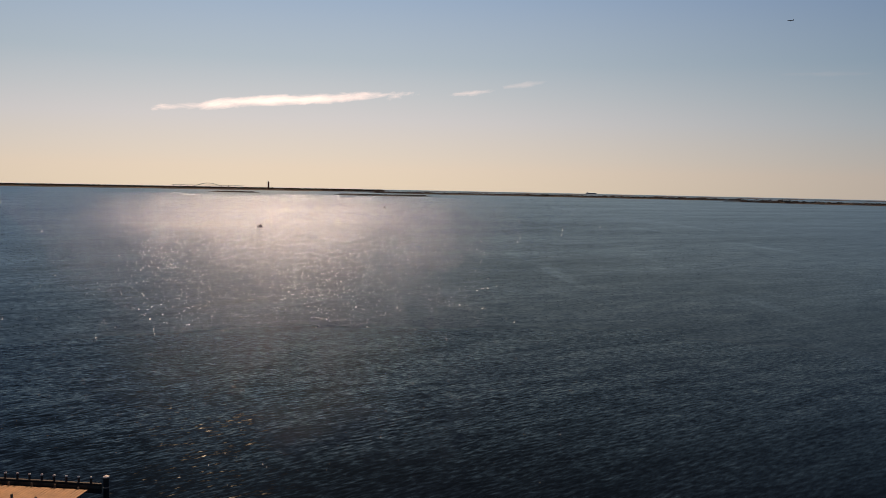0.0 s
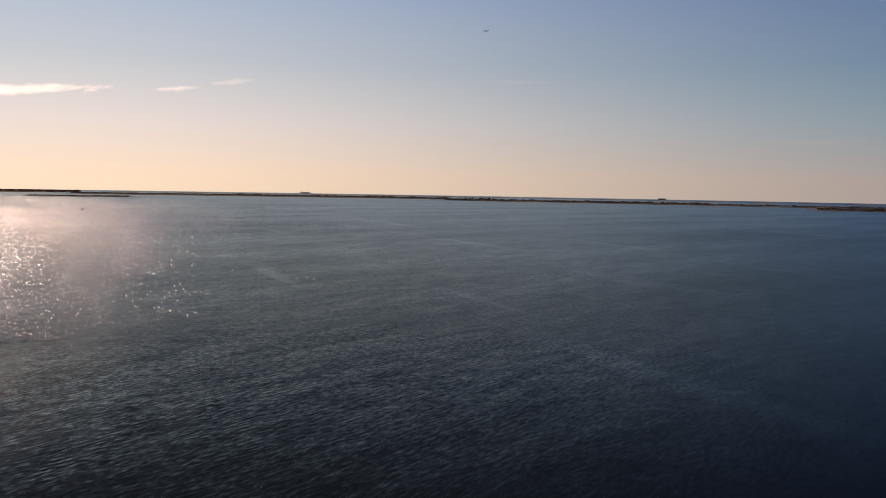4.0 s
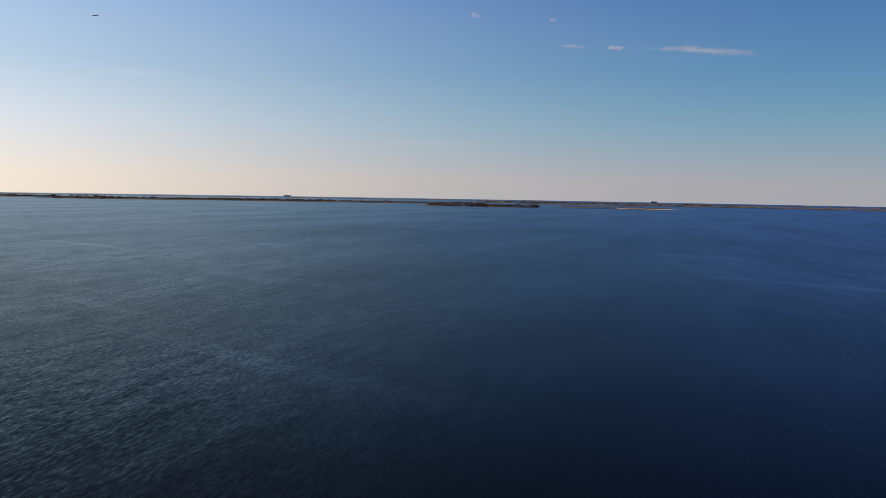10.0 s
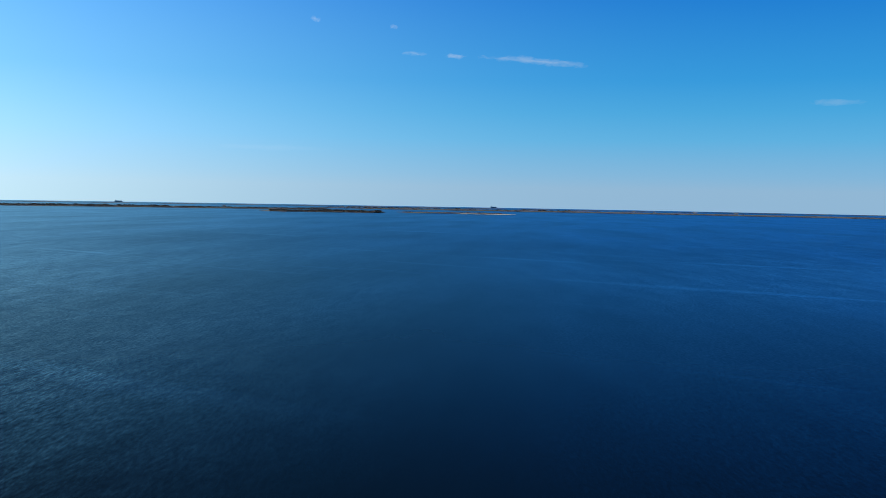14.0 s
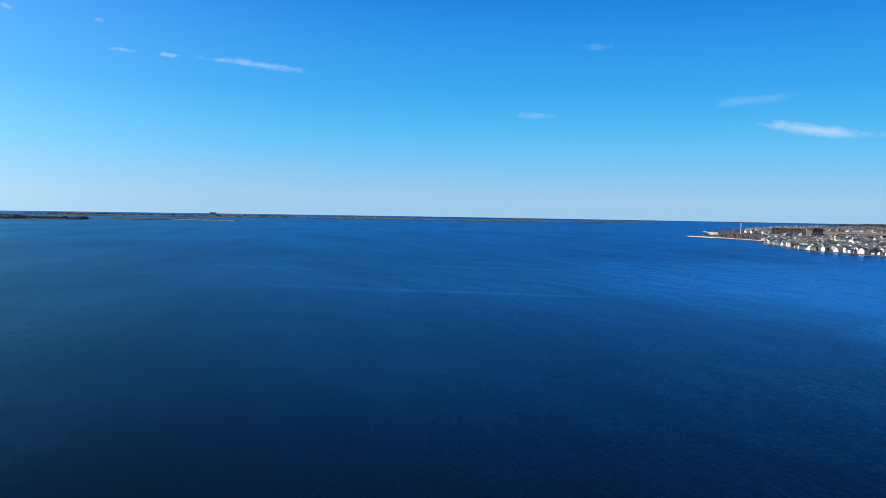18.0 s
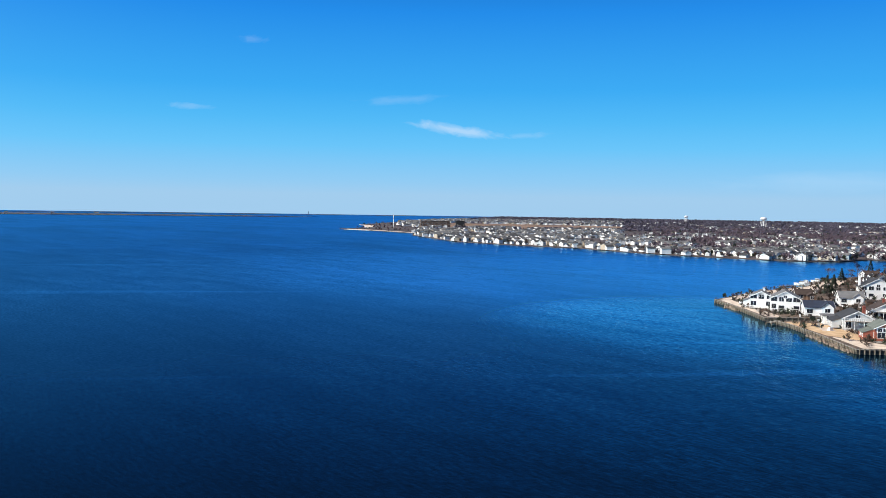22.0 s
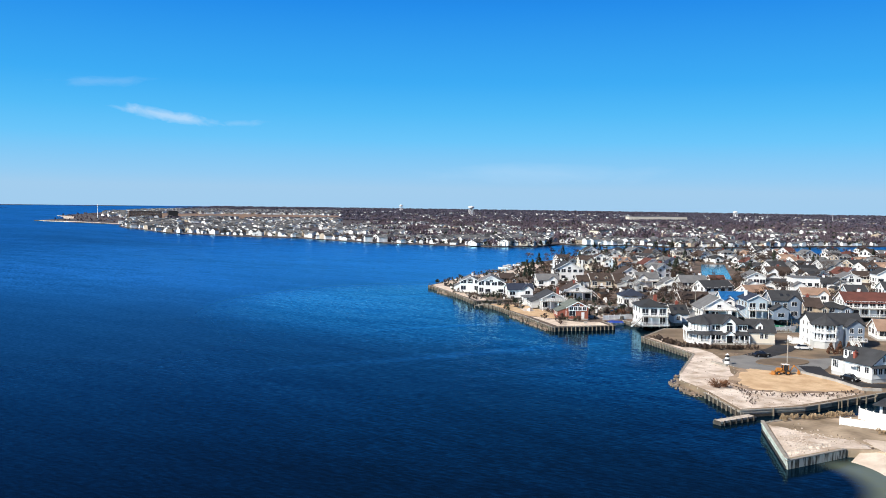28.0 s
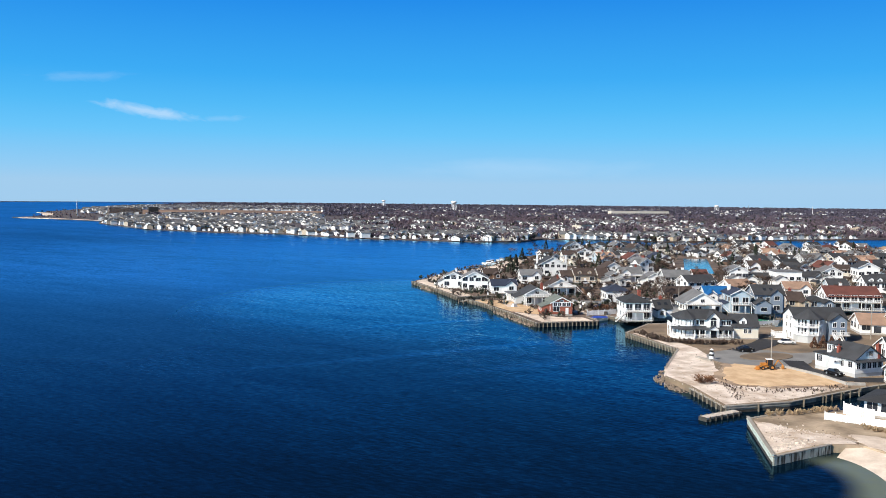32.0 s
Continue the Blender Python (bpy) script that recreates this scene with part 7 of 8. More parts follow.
def yard_bits():
    """Bins, steps, garden furniture and stacked stores, too small to tell apart."""
    rnd = random.Random(89)
    heaps = [(Build(), TRIM, "small white garden things in the yards"), (Build(), DARKWOOD, "small dark garden things in the yards"), (Build(), CONCRETE, "pale steps, paving and planters in the yards")]
    for _ in range(1500):
        x, y = rnd.uniform(236, 560), rnd.uniform(-540, -146)
        if not inside(x, y, offset_in(POINT, 2.5)) or inside(x, y, FREE_BASIN) or math.degrees(math.atan2(-x, y)) < -147:
            continue
        b = rnd.choices(heaps, (5, 4, 4))[0][0]
        w, d, h, t = rnd.uniform(.4, 1.8), rnd.uniform(.4, 1.1), rnd.uniform(.3, 1.3), rnd.uniform(0, 3)
        b.box(x, y, TOP - .05, w, d, h, 0, t)
        if rnd.random() < .5:
            b.box(x + w * .6, y + d * .5, TOP - .05, w * .5, d * .6, h * rnd.uniform(.4, 1.4), 0, t + .3)
    for b, m, lab in heaps:
        tagged(new("yard_bits", b.mesh("yard_bits", m)), lab, "garden things", "", "stuff")


def yard_fences():
    """White and grey board fences between the yards of the point."""
    rnd = random.Random(87)
    hs = [o.location for o in scene.collection.objects if o.parent is None and o.name.startswith("house") and 225 < o.location.x < 560]
    mats = ((TRIM, "white board fence between two yards"), (TRIM, "white board fence between two yards"), (DECKING, "weathered grey board fence between two yards"))
    for p in hs[::3]:
        a = rnd.choice((-20, -24, 66, 70))
        x, y = p.x + rnd.choice((-8.5, 8.5)), p.y + rnd.uniform(-6, 6)
        if not inside(x, y, offset_in(POINT, 4)) or inside(x, y, FREE_BASIN):
            continue
        m, lab = rnd.choice(mats)
        r = thing("fence", lab, "fence", x, y, TOP, a)
        ln, b = rnd.uniform(7, 13), Build()
        for j in range(int(ln / .3)):
            b.box(-ln / 2 + (j + .5) * .3, 0, .05, .27, .04, 1.5)
        part("boards", b, m, r)
        part("rail", Build().box(0, .06, 1.3, ln, .06, .1).box(0, .06, .3, ln, .06, .1), m, r)


FREE_BASIN = [(462, -372), (456, -396), (352, -320), (366, -300)]
yard_clutter()
yard_fences()
yard_bits()


# ---- stones, reeds and planting ----
def pebbles(name, places, mat, label, seed):
    """Loose angular stones in one mesh: places are x, y, z, size."""
    rnd = random.Random(seed)
    b = Build()
    for x, y, z, s in places:
        a = rnd.uniform(0, 6.3)
        n = 5
        rs = [s * rnd.uniform(.6, 1.1) for _ in range(n)]
        lo = [(x + rs[i] * math.cos(a + 6.283 * i / n), y + rs[i] * math.sin(a + 6.283 * i / n), z - 0.25) for i in range(n)]
        hi = [(x + rs[i] * .62 * math.cos(a + 6.283 * i / n) + s * .15, y + rs[i] * .62 * math.sin(a + 6.283 * i / n), z + s * rnd.uniform(.35, .8)) for i in range(n)]
        b.loft([lo, hi])
    return tagged(new(name, b.mesh(name, mat)), label, "stones", "", "stuff")


def along(pts, n, rnd, wid):
    out = []
    seg = [(math.hypot(b[0] - a[0], b[1] - a[1]), a, b) for a, b in zip(pts, pts[1:])]
    tot = sum(s[0] for s in seg)
    for _ in range(n):
        t = rnd.uniform(0, tot)
        for ln, a, b in seg:
            if t <= ln:
                u = t / ln
                out.append((a[0] + (b[0] - a[0]) * u + rnd.uniform(-wid, wid), a[1] + (b[1] - a[1]) * u + rnd.uniform(-wid, wid)))
                break
            t -= ln
    return out


def shore_stones():
    rnd = random.Random(41)
    pl = [(x, y, rnd.uniform(-.3, .2), rnd.uniform(.14, .4)) for x, y in along([(163, -130), (156, -122.5), (153, -121), (144, -119)], 460, rnd, 1.3)]
    pl += [(x, y, rnd.uniform(-.1, .5), rnd.uniform(.3, .7)) for x, y in along([(352, -146), (344, -145.5), (338, -145)], 40, rnd, 1.0)]
    pl += [(x, y, rnd.uniform(-.1, .5), rnd.uniform(.3, .8)) for x, y in along([(270, -140), (248, -137), (236, -135.5)], 70, rnd, 1.0)]
    pebbles("shore_rocks", pl, ROCK, "brown riprap stones along the shoreline", 1)
    pl = [(x, y, TOP, rnd.uniform(.1, .34)) for x, y in along([(102.3, -103), (103, -112)], 130, rnd, 1.2) if inside(x, y, offset_in(SPIT, 0.8))]
    pl += [(x, y, TOP, rnd.uniform(.07, .22)) for x, y in along([(104, -106), (111, -112.5), (106, -115)], 340, rnd, 2.2) if inside(x, y, offset_in(SPIT, 1.2))]
    pebbles("rubble", pl, PALESLAB, "pale broken concrete rubble on the sand", 2)
    pl = [(x, y, TOP, rnd.uniform(.05, .18)) for x, y in along([(158, -127), (146, -124), (134, -121), (131, -130)], 160, rnd, 3.0)]
    pebbles("rubble", pl, PALESLAB, "small pale stones scattered over the sand", 3)
    pl = [(x, y, TOP, rnd.uniform(.15, .4)) for x, y in along([(178, -153), (175, -160), (177, -166)], 40, rnd, 0.6)]
    bits = []
    while len(bits) < 500:
        x, y = rnd.uniform(126, 206), rnd.uniform(-157, -116)
        if inside(x, y, LOTS) and not inside(x, y, FILL) and (y > -137 - (x - 127) * 0.22):
            bits.append((x, y, TOP + .05, rnd.choice((.05, .07, .09, .14))))
    while len(bits) < 640:
        x, y = rnd.uniform(97, 118), rnd.uniform(-120, -99)
        if inside(x, y, SPIT):
            bits.append((x, y, TOP + .05, rnd.choice((.06, .09, .14, .2))))
    pebbles("debris", bits[::2], ROCK, "brown stones and tide debris littering the sand", 13)
    pebbles("debris", bits[1::2], PALESLAB, "pale shell and concrete bits littering the sand", 14)
    pebbles("rubble", pl, ROCK, "row of garden stones beside the hedge", 4)


shore_stones()


def tuft_field(name, places, mat, label, blades, h, seed):
    return bare_clumps(name, [(x, y, TOP, h * s, h * .5 * s) for x, y, s in places], mat, label, blades, seed)


def planting():
    rnd = random.Random(51)
    p = [(x, y, rnd.uniform(.6, 1.2)) for x, y in along([(118.3, -117), (117.2, -124), (116.5, -132)], 75, rnd, .9)]
    p += [(x, y, rnd.uniform(.5, 1.0)) for x, y in along([(106, -126), (101, -127.5), (95, -128)], 80, rnd, 1.0)]
    tuft_field("reeds", p, REED, "dry tan reeds in a narrow stand", 26, 1.0, 61)
    p = [(x, y, rnd.uniform(.6, 1.2)) for x, y in along([(197, -151), (190, -152), (184, -158), (181, -168)], 140, rnd, 1.2)]
    p += [(x, y, rnd.uniform(.5, 1)) for x, y in along([(206, -154), (196, -152)], 40, rnd, 1.5)]
    tuft_field("hedge", p, BRUSH, "bare brown hedge along the porch", 34, 1.3, 62)
    p = [(x, y, rnd.uniform(.4, 1)) for x, y in along([(141, -127), (134, -131), (131, -140), (131, -150)], 120, rnd, 1.6)]
    p += [(x, y, rnd.uniform(.4, .8)) for x, y in along([(148, -131), (138, -127), (130, -121)], 90, rnd, 1.2)]
    tuft_field("weeds", p, BRUSH, "low brown weeds at the edge of the dirt", 20, 0.7, 63)
    p = [(x, y, rnd.uniform(.7, 1.2)) for x, y in along([(252, -170), (249, -185), (252, -200)], 80, rnd, 1.5)]
    tuft_field("hedge", p, SHRUB, "dense russet hedge behind the seawall", 34, 2.0, 64)


planting()


def cone_shrub(x, y, h):
    r = thing("shrub", "conical russet evergreen shrub beside the tall house", "shrub", x, y, TOP)
    rnd = random.Random(int(x * 31 + y))
    b = Build()
    for i in range(150):
        t = rnd.random() ** .7
        a = rnd.uniform(0, 6.3)
        rr = h * .38 * (1 - t) + .1
        px, py, pz = rr * math.cos(a), rr * math.sin(a), .1 + t * h * .92
        s = rnd.uniform(.14, .32)
        b.poly([(px * .6, py * .6, pz - s), (px + s * math.cos(a + 1.6), py + s * math.sin(a + 1.6), pz), (px * 1.1, py * 1.1, pz + s * 1.3)])
        b.poly([(px * .5, py * .5, pz - .1), (px, py, pz - s), (px * 1.05 + s, py * 1.05, pz + s)])
    part("foliage", b, SHRUB, r)
    part("stem", Build().tube((0, 0, -.1), (0, 0, h * .7), .09, .04, 5), BARK, r)


for x, y, h in ((168.5, -182.5, 3.0), (167.5, -184.6, 3.4), (166.4, -186.4, 3.2), (165.6, -188.3, 2.8)):
    cone_shrub(x, y, h)


def bare_tree_meshes(seed, h, spread, trunk=0.16):
    """Trunk and limbs in one mesh, twigs in another."""
    rnd = random.Random(seed)
    t, tw = Build(), Build()

    def grow(p, w, ln, r, depth):
        q = p + w * ln
        t.tube(p, q, r, r * .68, 5 if depth > 2 else 3)
        if depth == 0:
            return
        for i in range(3 if depth > 1 else 4):
            v = (w + Vector((rnd.uniform(-1, 1), rnd.uniform(-1, 1), rnd.uniform(-.25, .7))) * spread).normalized()
            if depth == 1:
                e = q + v * ln * rnd.uniform(.6, 1.1)
                s = v.orthogonal().normalized() * .05
                tw.poly([q, e - s, e + s])
                for k in range(4):
                    u = (v + Vector((rnd.uniform(-1, 1), rnd.uniform(-1, 1), rnd.uniform(-.4, .8))) * .7).normalized()
                    m = q.lerp(e, rnd.uniform(.3, .9))
                    g = m + u * ln * rnd.uniform(.5, .9)
                    sd = u.orthogonal().normalized() * .045
                    tw.poly([m, g - sd, g + sd])
            else:
                grow(p.lerp(q, rnd.uniform(.65, 1)), v, ln * rnd.uniform(.6, .8), r * .55, depth - 1)

    grow(Vector((0, 0, -.2)), Vector((0, 0, 1)), h * .36, h * trunk * .14, 4)
    return t.mesh("trunk", BARK), tw.mesh("crown", BRUSH)


TREES = [bare_tree_meshes(70 + i, (7, 9, 8, 10, 6)[i], (.8, .65, .9, .7, 1.0)[i]) for i in range(5)]


def bare_tree(x, y, i, s=1.0, z=TOP, label="bare grey-brown winter tree in a yard"):
    r = thing("tree", label, "tree", x, y, z, (x * 37 + y * 11) % 360, group="bare yard trees")
    r.scale = (s, s, s)
    part("trunk", TREES[i][0], None, r)
    part("crown", TREES[i][1], None, r)
    return r


def sand_bush(x, y):
    """A wide russet bush with a short twisted stem."""
    r, rnd = thing("bush", "wide russet bare bush spreading over the sand", "bush", x, y, TOP), random.Random(9)
    stem, twigs = Build(), Build()
    for i in range(9):
        a = i * .7 + rnd.uniform(-.2, .2)
        p = Vector((0, 0, -.1))
        q = Vector((math.cos(a) * rnd.uniform(.6, 1.4), math.sin(a) * rnd.uniform(.6, 1.4), rnd.uniform(.6, 1.3)))
        stem.tube(p, q, .07, .04, 5)
        for k in range(46):
            m = p.lerp(q, rnd.uniform(.45, 1))
            e = m + Vector((math.cos(a + rnd.uniform(-1.2, 1.2)) * rnd.uniform(.4, 1.7), math.sin(a + rnd.uniform(-1.2, 1.2)) * rnd.uniform(.4, 1.7), rnd.uniform(-.3, .9)))
            w = (e - m).orthogonal().normalized() * rnd.uniform(.03, .09)
            twigs.poly([m, e - w, e + w])
    part("stem", stem, BARK, r)
    part("crown", twigs, RUSSET, r)


sand_bush(144.6, -125.0)


def pine_mesh(seed, h):
    rnd = random.Random(seed)
    b = Build()
    for i in range(420):
        t = rnd.random() ** .8
        a = rnd.uniform(0, 6.3)
        rr = (h * .27 * (1 - t) + .15) * rnd.uniform(.55, 1.0)
        px, py, pz = rr * math.cos(a), rr * math.sin(a), h * .12 + t * h * .88
        s = rnd.uniform(.25, .6)
        b.poly([(px * .35, py * .35, pz + s * .2), (px - s * math.sin(a), py + s * math.cos(a), pz - s * .3), (px * 1.15, py * 1.15, pz - s * .1)])
        b.poly([(px * .35, py * .35, pz), (px * 1.1, py * 1.1, pz - s * .4), (px + s * math.sin(a), py - s * math.cos(a), pz + s * .2)])
    return Build().tube((0, 0, -.2), (0, 0, h * .9), h * .02, .03, 6).mesh("trunk", BARK), b.mesh("crown", PINE)


PINES = [pine_mesh(90, 8), pine_mesh(91, 10)]


def yard_trees():
    rnd = random.Random(77)
    houses = [o.location.copy() for o in scene.collection.objects if o.parent is None and o.name.startswith("house")]
    n, tries, put = 0, 0, []
    while n < 330 and tries < 9000:
        tries += 1
        x, y = rnd.uniform(240, 590), rnd.uniform(-560, -165)
        if not inside(x, y, POINT) or math.degrees(math.atan2(-x, y)) < -146:
            continue
        if (x > 320 and y > -205) or (x > 400 and y > -262) or rnd.random() > 0.5 + (x - 240) / 400:
            continue
        if inside(x, y, [(473, -370), (469, -416), (340, -312), (342, -280)]):
            continue
        if any((p.x - x) ** 2 + (p.y - y) ** 2 < 64 for p in houses) or any((a - x) ** 2 + (b - y) ** 2 < 25 for a, b in put):
            continue
        put.append((x, y))
        n += 1
        if rnd.random() < 0.14 and x > 370:
            r = thing("pine", "dark green conical evergreen among the houses", "tree", x, y, TOP, rnd.uniform(0, 360), group="yard evergreens")
            k = PINES[n % 2]
            part("trunk", k[0], None, r)
            part("crown", k[1], None, r)
        else:
            bare_tree(x, y, n % 5, rnd.uniform(.6, 1.05))


yard_trees()


def yard_shrubs():
    rnd = random.Random(78)
    pl = []
    while len(pl) < 3800:
        x, y = rnd.uniform(238, 590), rnd.uniform(-560, -140)
        if inside(x, y, POINT) and math.degrees(math.atan2(-x, y)) > -146 and not inside(x, y, [(473, -370), (469, -416), (340, -312), (342, -280)]):
            h = rnd.uniform(.8, 2.4)
            pl.append((x, y, TOP, h, h * rnd.uniform(.5, .9)))
    bare_clumps("shrubs", pl[:2300], BRUSH, "bare brown shrubs in the yards", 26, 65)
    bare_clumps("shrubs", pl[2300:], PINE, "dark evergreen shrubs in the yards", 30, 66)


yard_shrubs()


def groin():
    """Old pilings of a ruined groin off the beach."""
    r = thing("groin", "row of rotten dark pilings running off the beach", "groin", 80.5, -101.0, 0)
    part("boards", Build().box(-0.3, 1.6, -0.5, 0.3, 3.4, 1.1).box(-.4, -1.0, -.5, .3, 2.2, 1.4), DARKWOOD, r)
    for i, (dx, dy) in enumerate(((0, 3.8), (0.1, 4.6), (0.2, 5.0), (0.3, 5.9), (0.6, 7.8), (0.6, 8.3))):
        part("piling", Build().tube((dx, dy, -1), (dx + .05, dy, .35 + .25 * (i % 3)), .14, .12, 6), DARKWOOD, r)
    q = thing("groin", "broken stumps of old pilings standing in the water", "groin", 64, -80, 0)
    for i in range(9):
        part("piling", Build().tube((1.4 - i * .7, .7 - i * .33 + .2 * (i % 2), -1), (1.4 - i * .7, .7 - i * .33 + .2 * (i % 2), .25 + .12 * (i % 3)), .16, .15, 6), DARKWOOD, q)


groin()


# ---- the pier below the camera's start ----
def bollards():
    edge = lambda x: 105.9 - (x + 54.9) * 0.099
    for i in range(8):
        x = -54.9 + i * 1.6
        r = thing("bollard", "dark pier bollard with a pale cap", "bollard", x, edge(x) + 0.12, 1.2, group="pier bollards")
        part("post", Build().turned([(0.15, -0.4), (0.14, 1.15)], n=8), RUBBER, r)
        part("cap", Build().turned([(0.17, 1.15), (0.17, 1.24), (0.06, 1.32)], n=8), TRIM, r)
    a = math.atan2(-0.099, 1)
    k = thing("fender", "dark tarred fender beam along the edge of the pier", "fender", -54, edge(-54), 0, math.degrees(a))
    part("beam", Build().box(0, 0, 0.5, 23.5, 0.34, 1.25), RUBBER, k)
    part("kerb", Build().box(0, -0.3, 1.2, 23.5, 0.2, 0.32), DARKWOOD, k)
    p = thing("mooring_pile", "tall dark mooring pile with a white-streaked cap at the pier end", "pile", -41.8, edge(-41.8) + .2, 0)
    part("post", Build().turned([(0.36, -2.0), (0.34, 2.5)], n=10), RUBBER, p)
    part("cap", Build().turned([(0.40, 2.5), (0.38, 2.62), (0.1, 2.74)], n=10), TRIM, p)
    part("strap", Build().turned([(0.37, 1.2), (0.37, 1.32)], n=10), STEEL, p)


bollards()


# ---- marks of the distance ----
def water_tower(az, r, h, rad, label):
    x, y = polar(az, r)
    t = thing("water_tower", label, "water tower", x, y, 0.8)
    part("tank", Build().turned([(rad * .35, h - rad * 1.1), (rad, h - rad * .65), (rad * 1.02, h - rad * .3), (rad * .6, h), (.2, h + .3)], n=16), WHITE, t)
    for i in range(6):
        a = i * math.pi / 3
        part("leg", Build().tube((rad * 1.15 * math.cos(a), rad * 1.15 * math.sin(a), -1), (rad * .8 * math.cos(a), rad * .8 * math.sin(a), h - rad * .8), .45, .45, 5), TRIM, t)
    part("riser", Build().tube((0, 0, -1), (0, 0, h - rad), rad * .18, rad * .18, 8), TRIM, t)


water_tower(-114.65, 2560, 29, 8.5, "white water tower above the distant woods")
water_tower(-110.0, 3600, 26, 7.5, "small white water tower on the skyline")
water_tower(-131.5, 3000, 22, 7.5, "white water tower low above the woods")


def mast(az, r, h, label, mat=TRIM, w=0.8):
    x, y = polar(az, r)
    t = thing("mast", label, "mast", x, y, 0.8)
    part("pole", Build().tube((0, 0, -1), (0, 0, h), w, w * .6, 6), mat, t)
    part("tip", Build().tube((0, 0, h), (0, 0, h + 2), .2, .1, 4), mat, t)


mast(-90.98, 1679, 27, "tall white mast near the far headland", TRIM, 0.9)
mast(-137.1, 2600, 24, "thin pale mast above the woods", TRIM, 0.7)
mast(-128.0, 2900, 22, "thin pale mast above the woods", STEEL, 0.6)
mast(-129.6, 2900, 22, "thin pale mast above the woods", STEEL, 0.6)
mast(-126.2, 2900, 22, "thin pale mast above the woods", STEEL, 0.6)
mast(-133.4, 2900, 22, "thin pale mast above the woods", STEEL, 0.6)
mast(-85.4, 4300, 18, "faint tower on the far end of the bay", BLUESTEEL, 1.4)


def block(x, y, turn, w, d, h, wall, roof, rows, label, name="building"):
    r = thing(name, label, "building", x, y, 0.8, turn)
    part("wall", Build().box(0, 0, 0, w, d, h), wall, r)
    part("roof", Build().box(0, 0, h, w + .6, d + .6, .5), roof, r)
    n = int(w / 5)
    for s in range(rows):
        for i in range(n):
            part("window", window_mesh(2.4, 1.5, False)[0], None, r, at=(-w / 2 + (i + .5) * w / n, -d / 2 - .04, 1.2 + s * 3.1))
    return r


block(1800, -118, -90, 62, 16, 13, WALLS["brown"], ROOFS["brown"], 4, "long dark brown apartment block near the headland")
block(1820, -172, -90, 18, 16, 14, ROOFS["black"], ROOFS["black"], 2, "dark square building near the headland")
block(1712, -1275, -100, 150, 20, 11, WALLS["cream"], ROOFS["pale grey"], 2, "long pale school building among the woods")
block(905, -590, -60, 30, 12, 7, WALLS["cream"], ROOFS["brown"], 2, "pale columned house on the far shore")

slab("beach_headland", [(1560, 62), (1540, 48), (1513, 26), (1365, -58), (1262, -51), (1272, -62), (1372, -66), (1525, 14), (1545, 36)], 0.2, 1.1, SAND, "thin pale beach along the far headland", "beach")
slab("beach_headland", [(1990, 45), (1900, 10), (1720, 12), (1760, 30), (1905, 30)], 0.2, 1.1, SAND, "thin pale sand bar behind the headland", "beach")


def span_bridge():
    """The arch bridge and its causeway on the skyline."""
    r = 4300
    x, y = polar(15.2, r)
    t = thing("arch_bridge", "pale steel arch bridge with a long causeway", "bridge", x, y, 0, 15.2)
    deg = r * math.pi / 180
    dk = 10.5
    part("deck", Build().box(0, 0, dk - 1, 4.4 * deg, 6, 1.6), BLUESTEEL, t)
    for s in (-3, 3):
        b = Build()
        pts = [((-1 + i / 8) * 0.85 * deg, s, 3.0 + 17.5 * (1 - (-1 + i / 8) ** 2)) for i in range(17)]
        for p, q in zip(pts, pts[1:]):
            b.tube(p, q, 1.1, 1.1, 5)
        part("arch", b, BLUESTEEL, t)
        for i in range(3, 14):
            part("hanger", Build().tube((pts[i][0], s, dk), pts[i], .4, .4, 4), BLUESTEEL, t)
    for i in range(11):
        px = (-2.1 + i * .42) * deg
        if abs(px) > .8 * deg:
            part("pier", Build().box(px, 0, -1, 2.5, 5, dk), BLUESTEEL, t)


span_bridge()


def monument():
    x, y = polar(11.42, 3700)
    t = thing("monument_tower", "slender brick monument tower on the barrier island", "tower", x, y, 0.5)
    part("shaft", Build().turned([(4.2, -1), (3.6, 24), (3.4, 30)], n=8), BRICK, t)
    part("cap", Build().turned([(3.9, 30), (0.3, 35)], n=8), ROOFS["green-grey"], t)


monument()


def ship(az, r, ln, label):
    x, y = polar(az, r)
    t = thing("ship", label, "ship", x, y, 0, az)
    part("hull", Build().loft([[(-ln / 2, -8, 0), (ln / 2 - 8, -8, 0), (ln / 2 - 8, 8, 0), (-ln / 2, 8, 0)], [(-ln / 2, -8, 4), (ln / 2, -8, 4.5), (ln / 2, 8, 4.5), (-ln / 2, 8, 4)]]), BLUESTEEL, t)
    part("cargo", Build().box(ln * .05, 0, 4, ln * .7, 14, 2.5), BLUESTEEL, t)
    part("bridge", Build().box(-ln * .38, 0, 4, ln * .1, 14, 6), BLUESTEEL, t)


ship(-9.75, 4720, 58, "grey cargo ship far out on the horizon")
ship(-33.05, 4720, 44, "grey cargo ship far out on the horizon")
ship(-57.0, 4720, 36, "grey cargo ship far out on the horizon")


def cottages():
    for az, r, w in ((-39.4, 3080, 9), (-47.0, 3250, 8), (-67.4, 3500, 12), (-69.9, 3500, 14), (-72.4, 3500, 16), (-66.1, 3500, 8)):
        x, y = polar(az, r)
        t = thing("cottage", "lone white cottage on the far marsh", "house", x, y, 0.9, az)
        part("wall", gable_wall(Build(), w, 8, 4.5, 2.5, "x"), WHITE, t)
        part("roof", gable_roof(Build(), w, 8, 4.5, 2.5, "x"), ROOFS["pale grey"], t)


cottages()


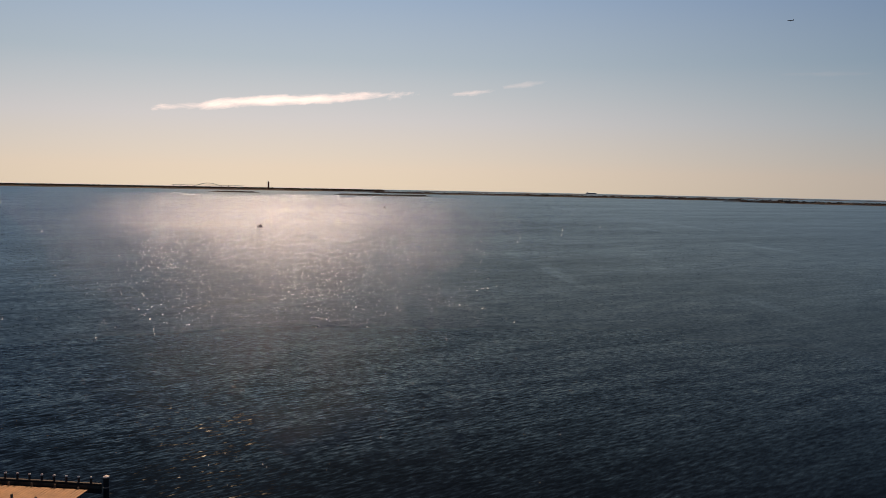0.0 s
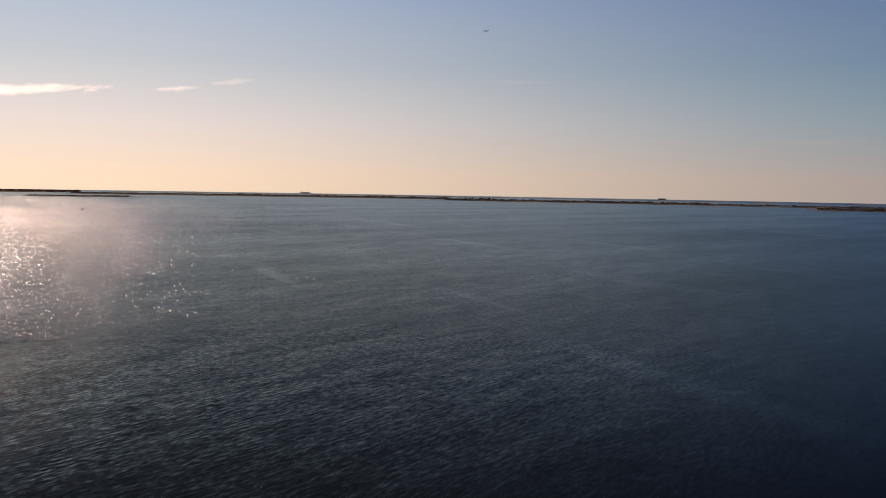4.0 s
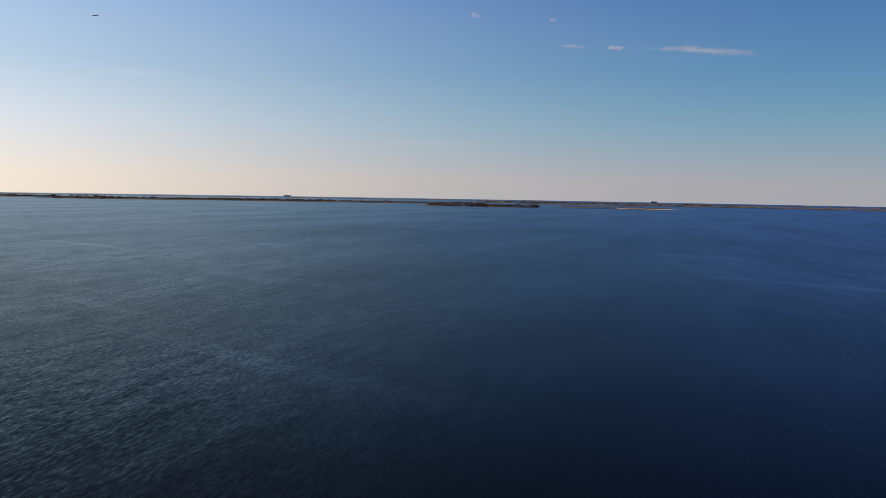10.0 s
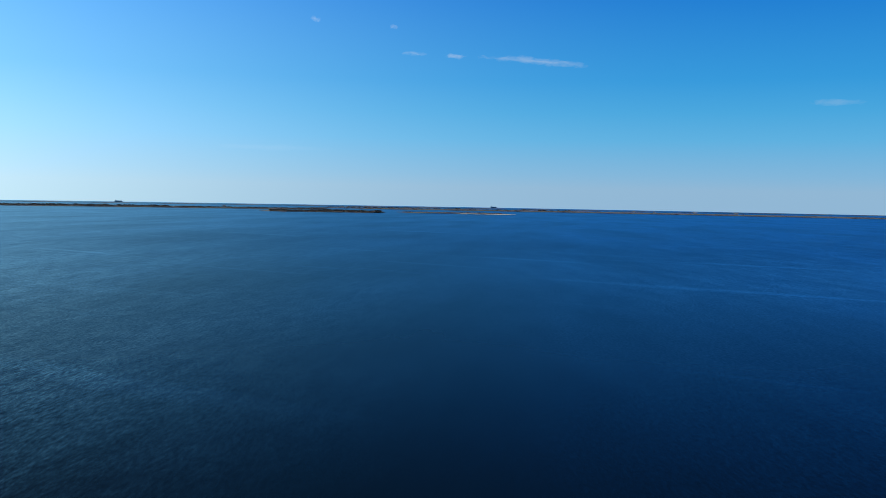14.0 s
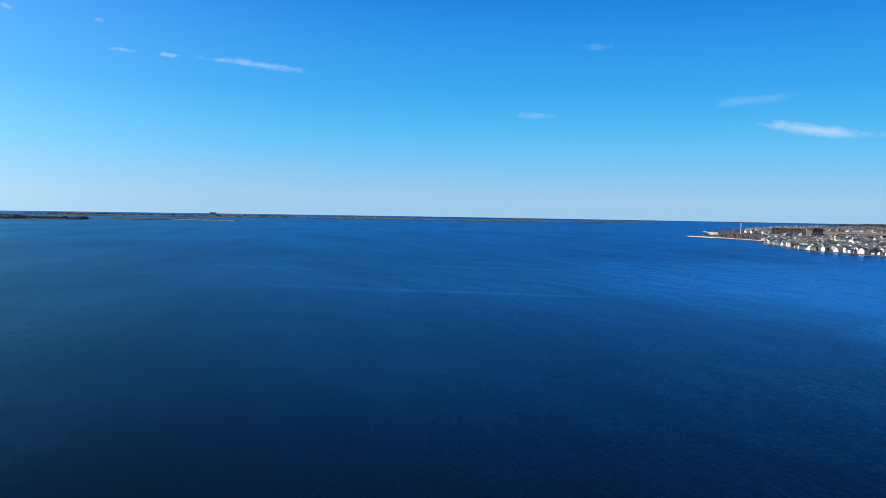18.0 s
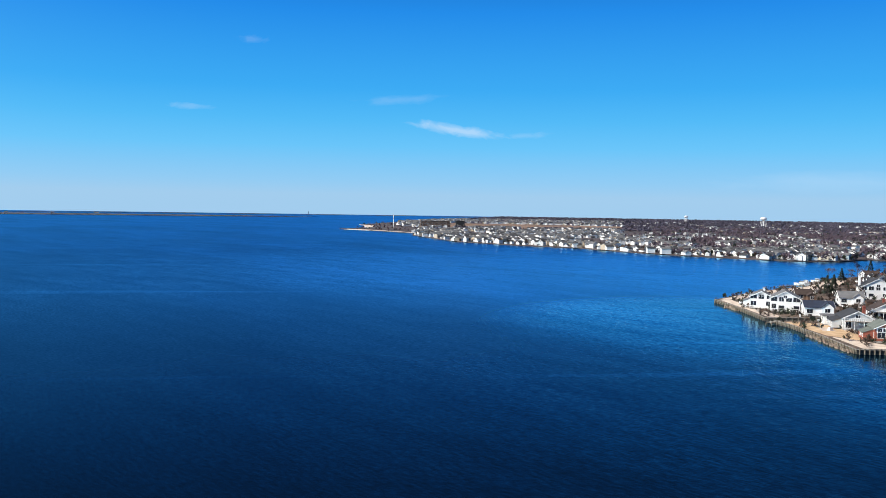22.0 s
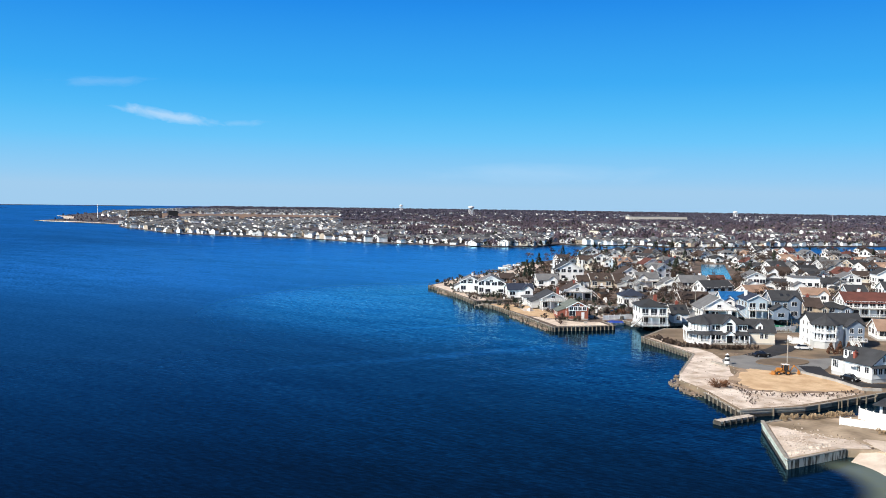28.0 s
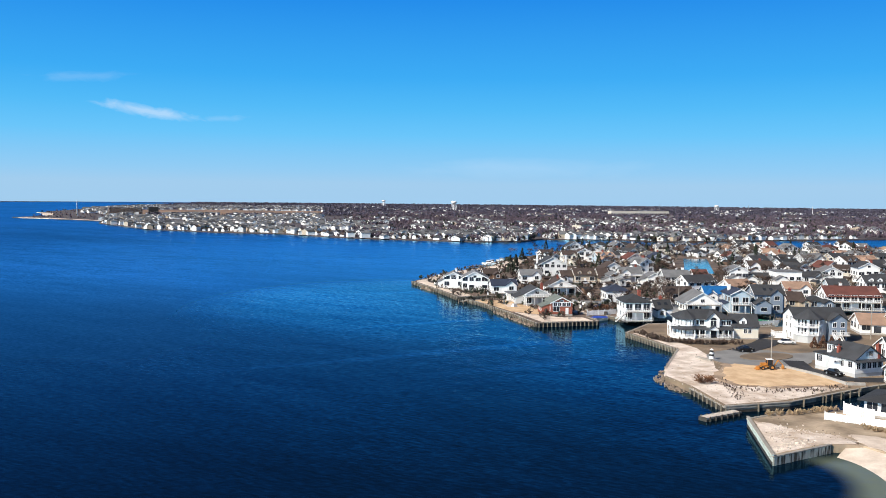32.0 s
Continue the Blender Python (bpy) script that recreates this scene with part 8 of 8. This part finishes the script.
def airliner():
    x, y = polar(-21.4, 3400)
    z = 40 + 3400 * math.tan(radians(10.2))
    t = thing("airliner", "distant twin-engined airliner in the open sky", "aircraft", x, y, z, 160)
    part("fuselage", Build().loft([[(px, rr * math.cos(a * .785), rr * math.sin(a * .785)) for a in range(8)] for px, rr in ((-14, .3), (-10, 1.5), (8, 1.7), (12, 1.2), (14, .2))]), STEEL, t)
    for s in (-1, 1):
        part("wing", Build().loft([[(2, s * 1.2, -.4), (-3, s * 1.2, -.4), (-3, s * 1.2, -.1), (2, s * 1.2, -.1)], [(-4, s * 13, .7), (-6, s * 13, .7), (-6, s * 13, .8), (-4, s * 13, .8)]]), STEEL, t)
        part("engine", Build().tube((1, s * 4.5, -1.1), (-2.5, s * 4.5, -1.1), .9, .7, 8), STEEL, t)
        part("tailplane", Build().loft([[(-10.5, s * .6, .6), (-13, s * .6, .6), (-13, s * .6, .8), (-10.5, s * .6, .8)], [(-12.5, s * 5, .9), (-14, s * 5, .9), (-14, s * 5, 1), (-12.5, s * 5, 1)]]), STEEL, t)
    t.scale = (.8, .8, .8)
    part("fin", Build().loft([[(-10, -.15, 1), (-14, -.15, 1), (-14, .15, 1), (-10, .15, 1)], [(-13, -.1, 6), (-15.5, -.1, 6), (-15.5, .1, 6), (-13, .1, 6)]]), STEEL, t)


airliner()


# ---- thin clouds ----
def cloud(az, el, wide, high, tilt, density, sc, seed):
    """A streak of high ice cloud: a slightly rippled sheet facing the camera."""
    r = 4650.0
    k = r * math.pi / 180
    b = Build()
    nx, nz = 20, 6
    for i in range(nx):
        for j in range(nz):
            q = []
            for a, c in ((i, j), (i + 1, j), (i + 1, j + 1), (i, j + 1)):
                u, v = a / nx - .5, c / nz - .5
                q.append((u * wide * k, noise.noise((u * 4 + seed, v * 3, seed)) * 60 - (u * wide * k) ** 2 / (2 * r), v * high * k))
            b.poly(q)
    # emission rises towards the sun's bearing, standing in for sunlight on the cloud
    ob = new("cloud", b.mesh("cloud", cloud_mat("ice_cloud", density, sc, 0.95 + 2.3 * max(0.0, math.cos(radians(az - SUN_AZ))) ** 4)))
    x, y = polar(az, r * math.cos(radians(el)))
    ob.matrix_world = Matrix.Translation((x, y, 40 + r * math.sin(radians(el)))) @ pose(0, 0, 0, 0, 0, az) @ pose(0, 0, 0, 0, tilt, 0)
    return tagged(ob, "thin white streak of high cloud in the sky", "cloud", "", "structure")


CLOUDS = (
    (10.2, 5.15, 24, 1.2, -5.0, 0.95, (11, 1, 2.0), 1), (-1.6, 5.95, 4.5, 0.6, -4, 0.3, (6, 1, 2), 2), (-5, 6.5, 5, 0.6, -6, 0.15, (6, 1, 2), 3),
    (-45.1, 11.4, 1.1, 0.6, 0, 0.30, (2.5, 1, 2.5), 4), (-50.2, 11.12, 0.9, 0.5, 0, 0.26, (2.5, 1, 2.5), 5), (-51.6, 9.45, 3.0, 0.45, 3, 0.22, (7, 1, 2), 6),
    (-54.2, 9.35, 2.2, 0.45, 3, 0.34, (5, 1, 2), 7), (-59.8, 9.05, 11.0, 0.8, 5, 0.36, (12, 1, 2.2), 8), (-81.7, 10.6, 3, 0.9, 0, 0.10, (4, 1, 2), 9),
    (-77.8, 6.25, 4.6, 0.7, 3, 0.16, (6, 1, 2), 10), (-91.2, 7.1, 9, 1.1, -4, 0.12, (5, 1, 2), 11), (-95.0, 5.2, 10.8, 1.3, 9.5, 0.52, (5.5, 1, 1.5), 12),
    (-99.6, 4.9, 5.0, 0.7, -2, 0.14, (5, 1, 2), 13), (-118, 2.0, 26, 2.4, 0, 0.16, (4, 1, 1.6), 14), (-23.5, 7.0, 9, 0.5, 2, 0.05, (7, 1, 2), 15), (-42, 3.2, 12, .7, 1, 0.06, (6, 1, 2), 16))
for args in CLOUDS:
    cloud(*args)
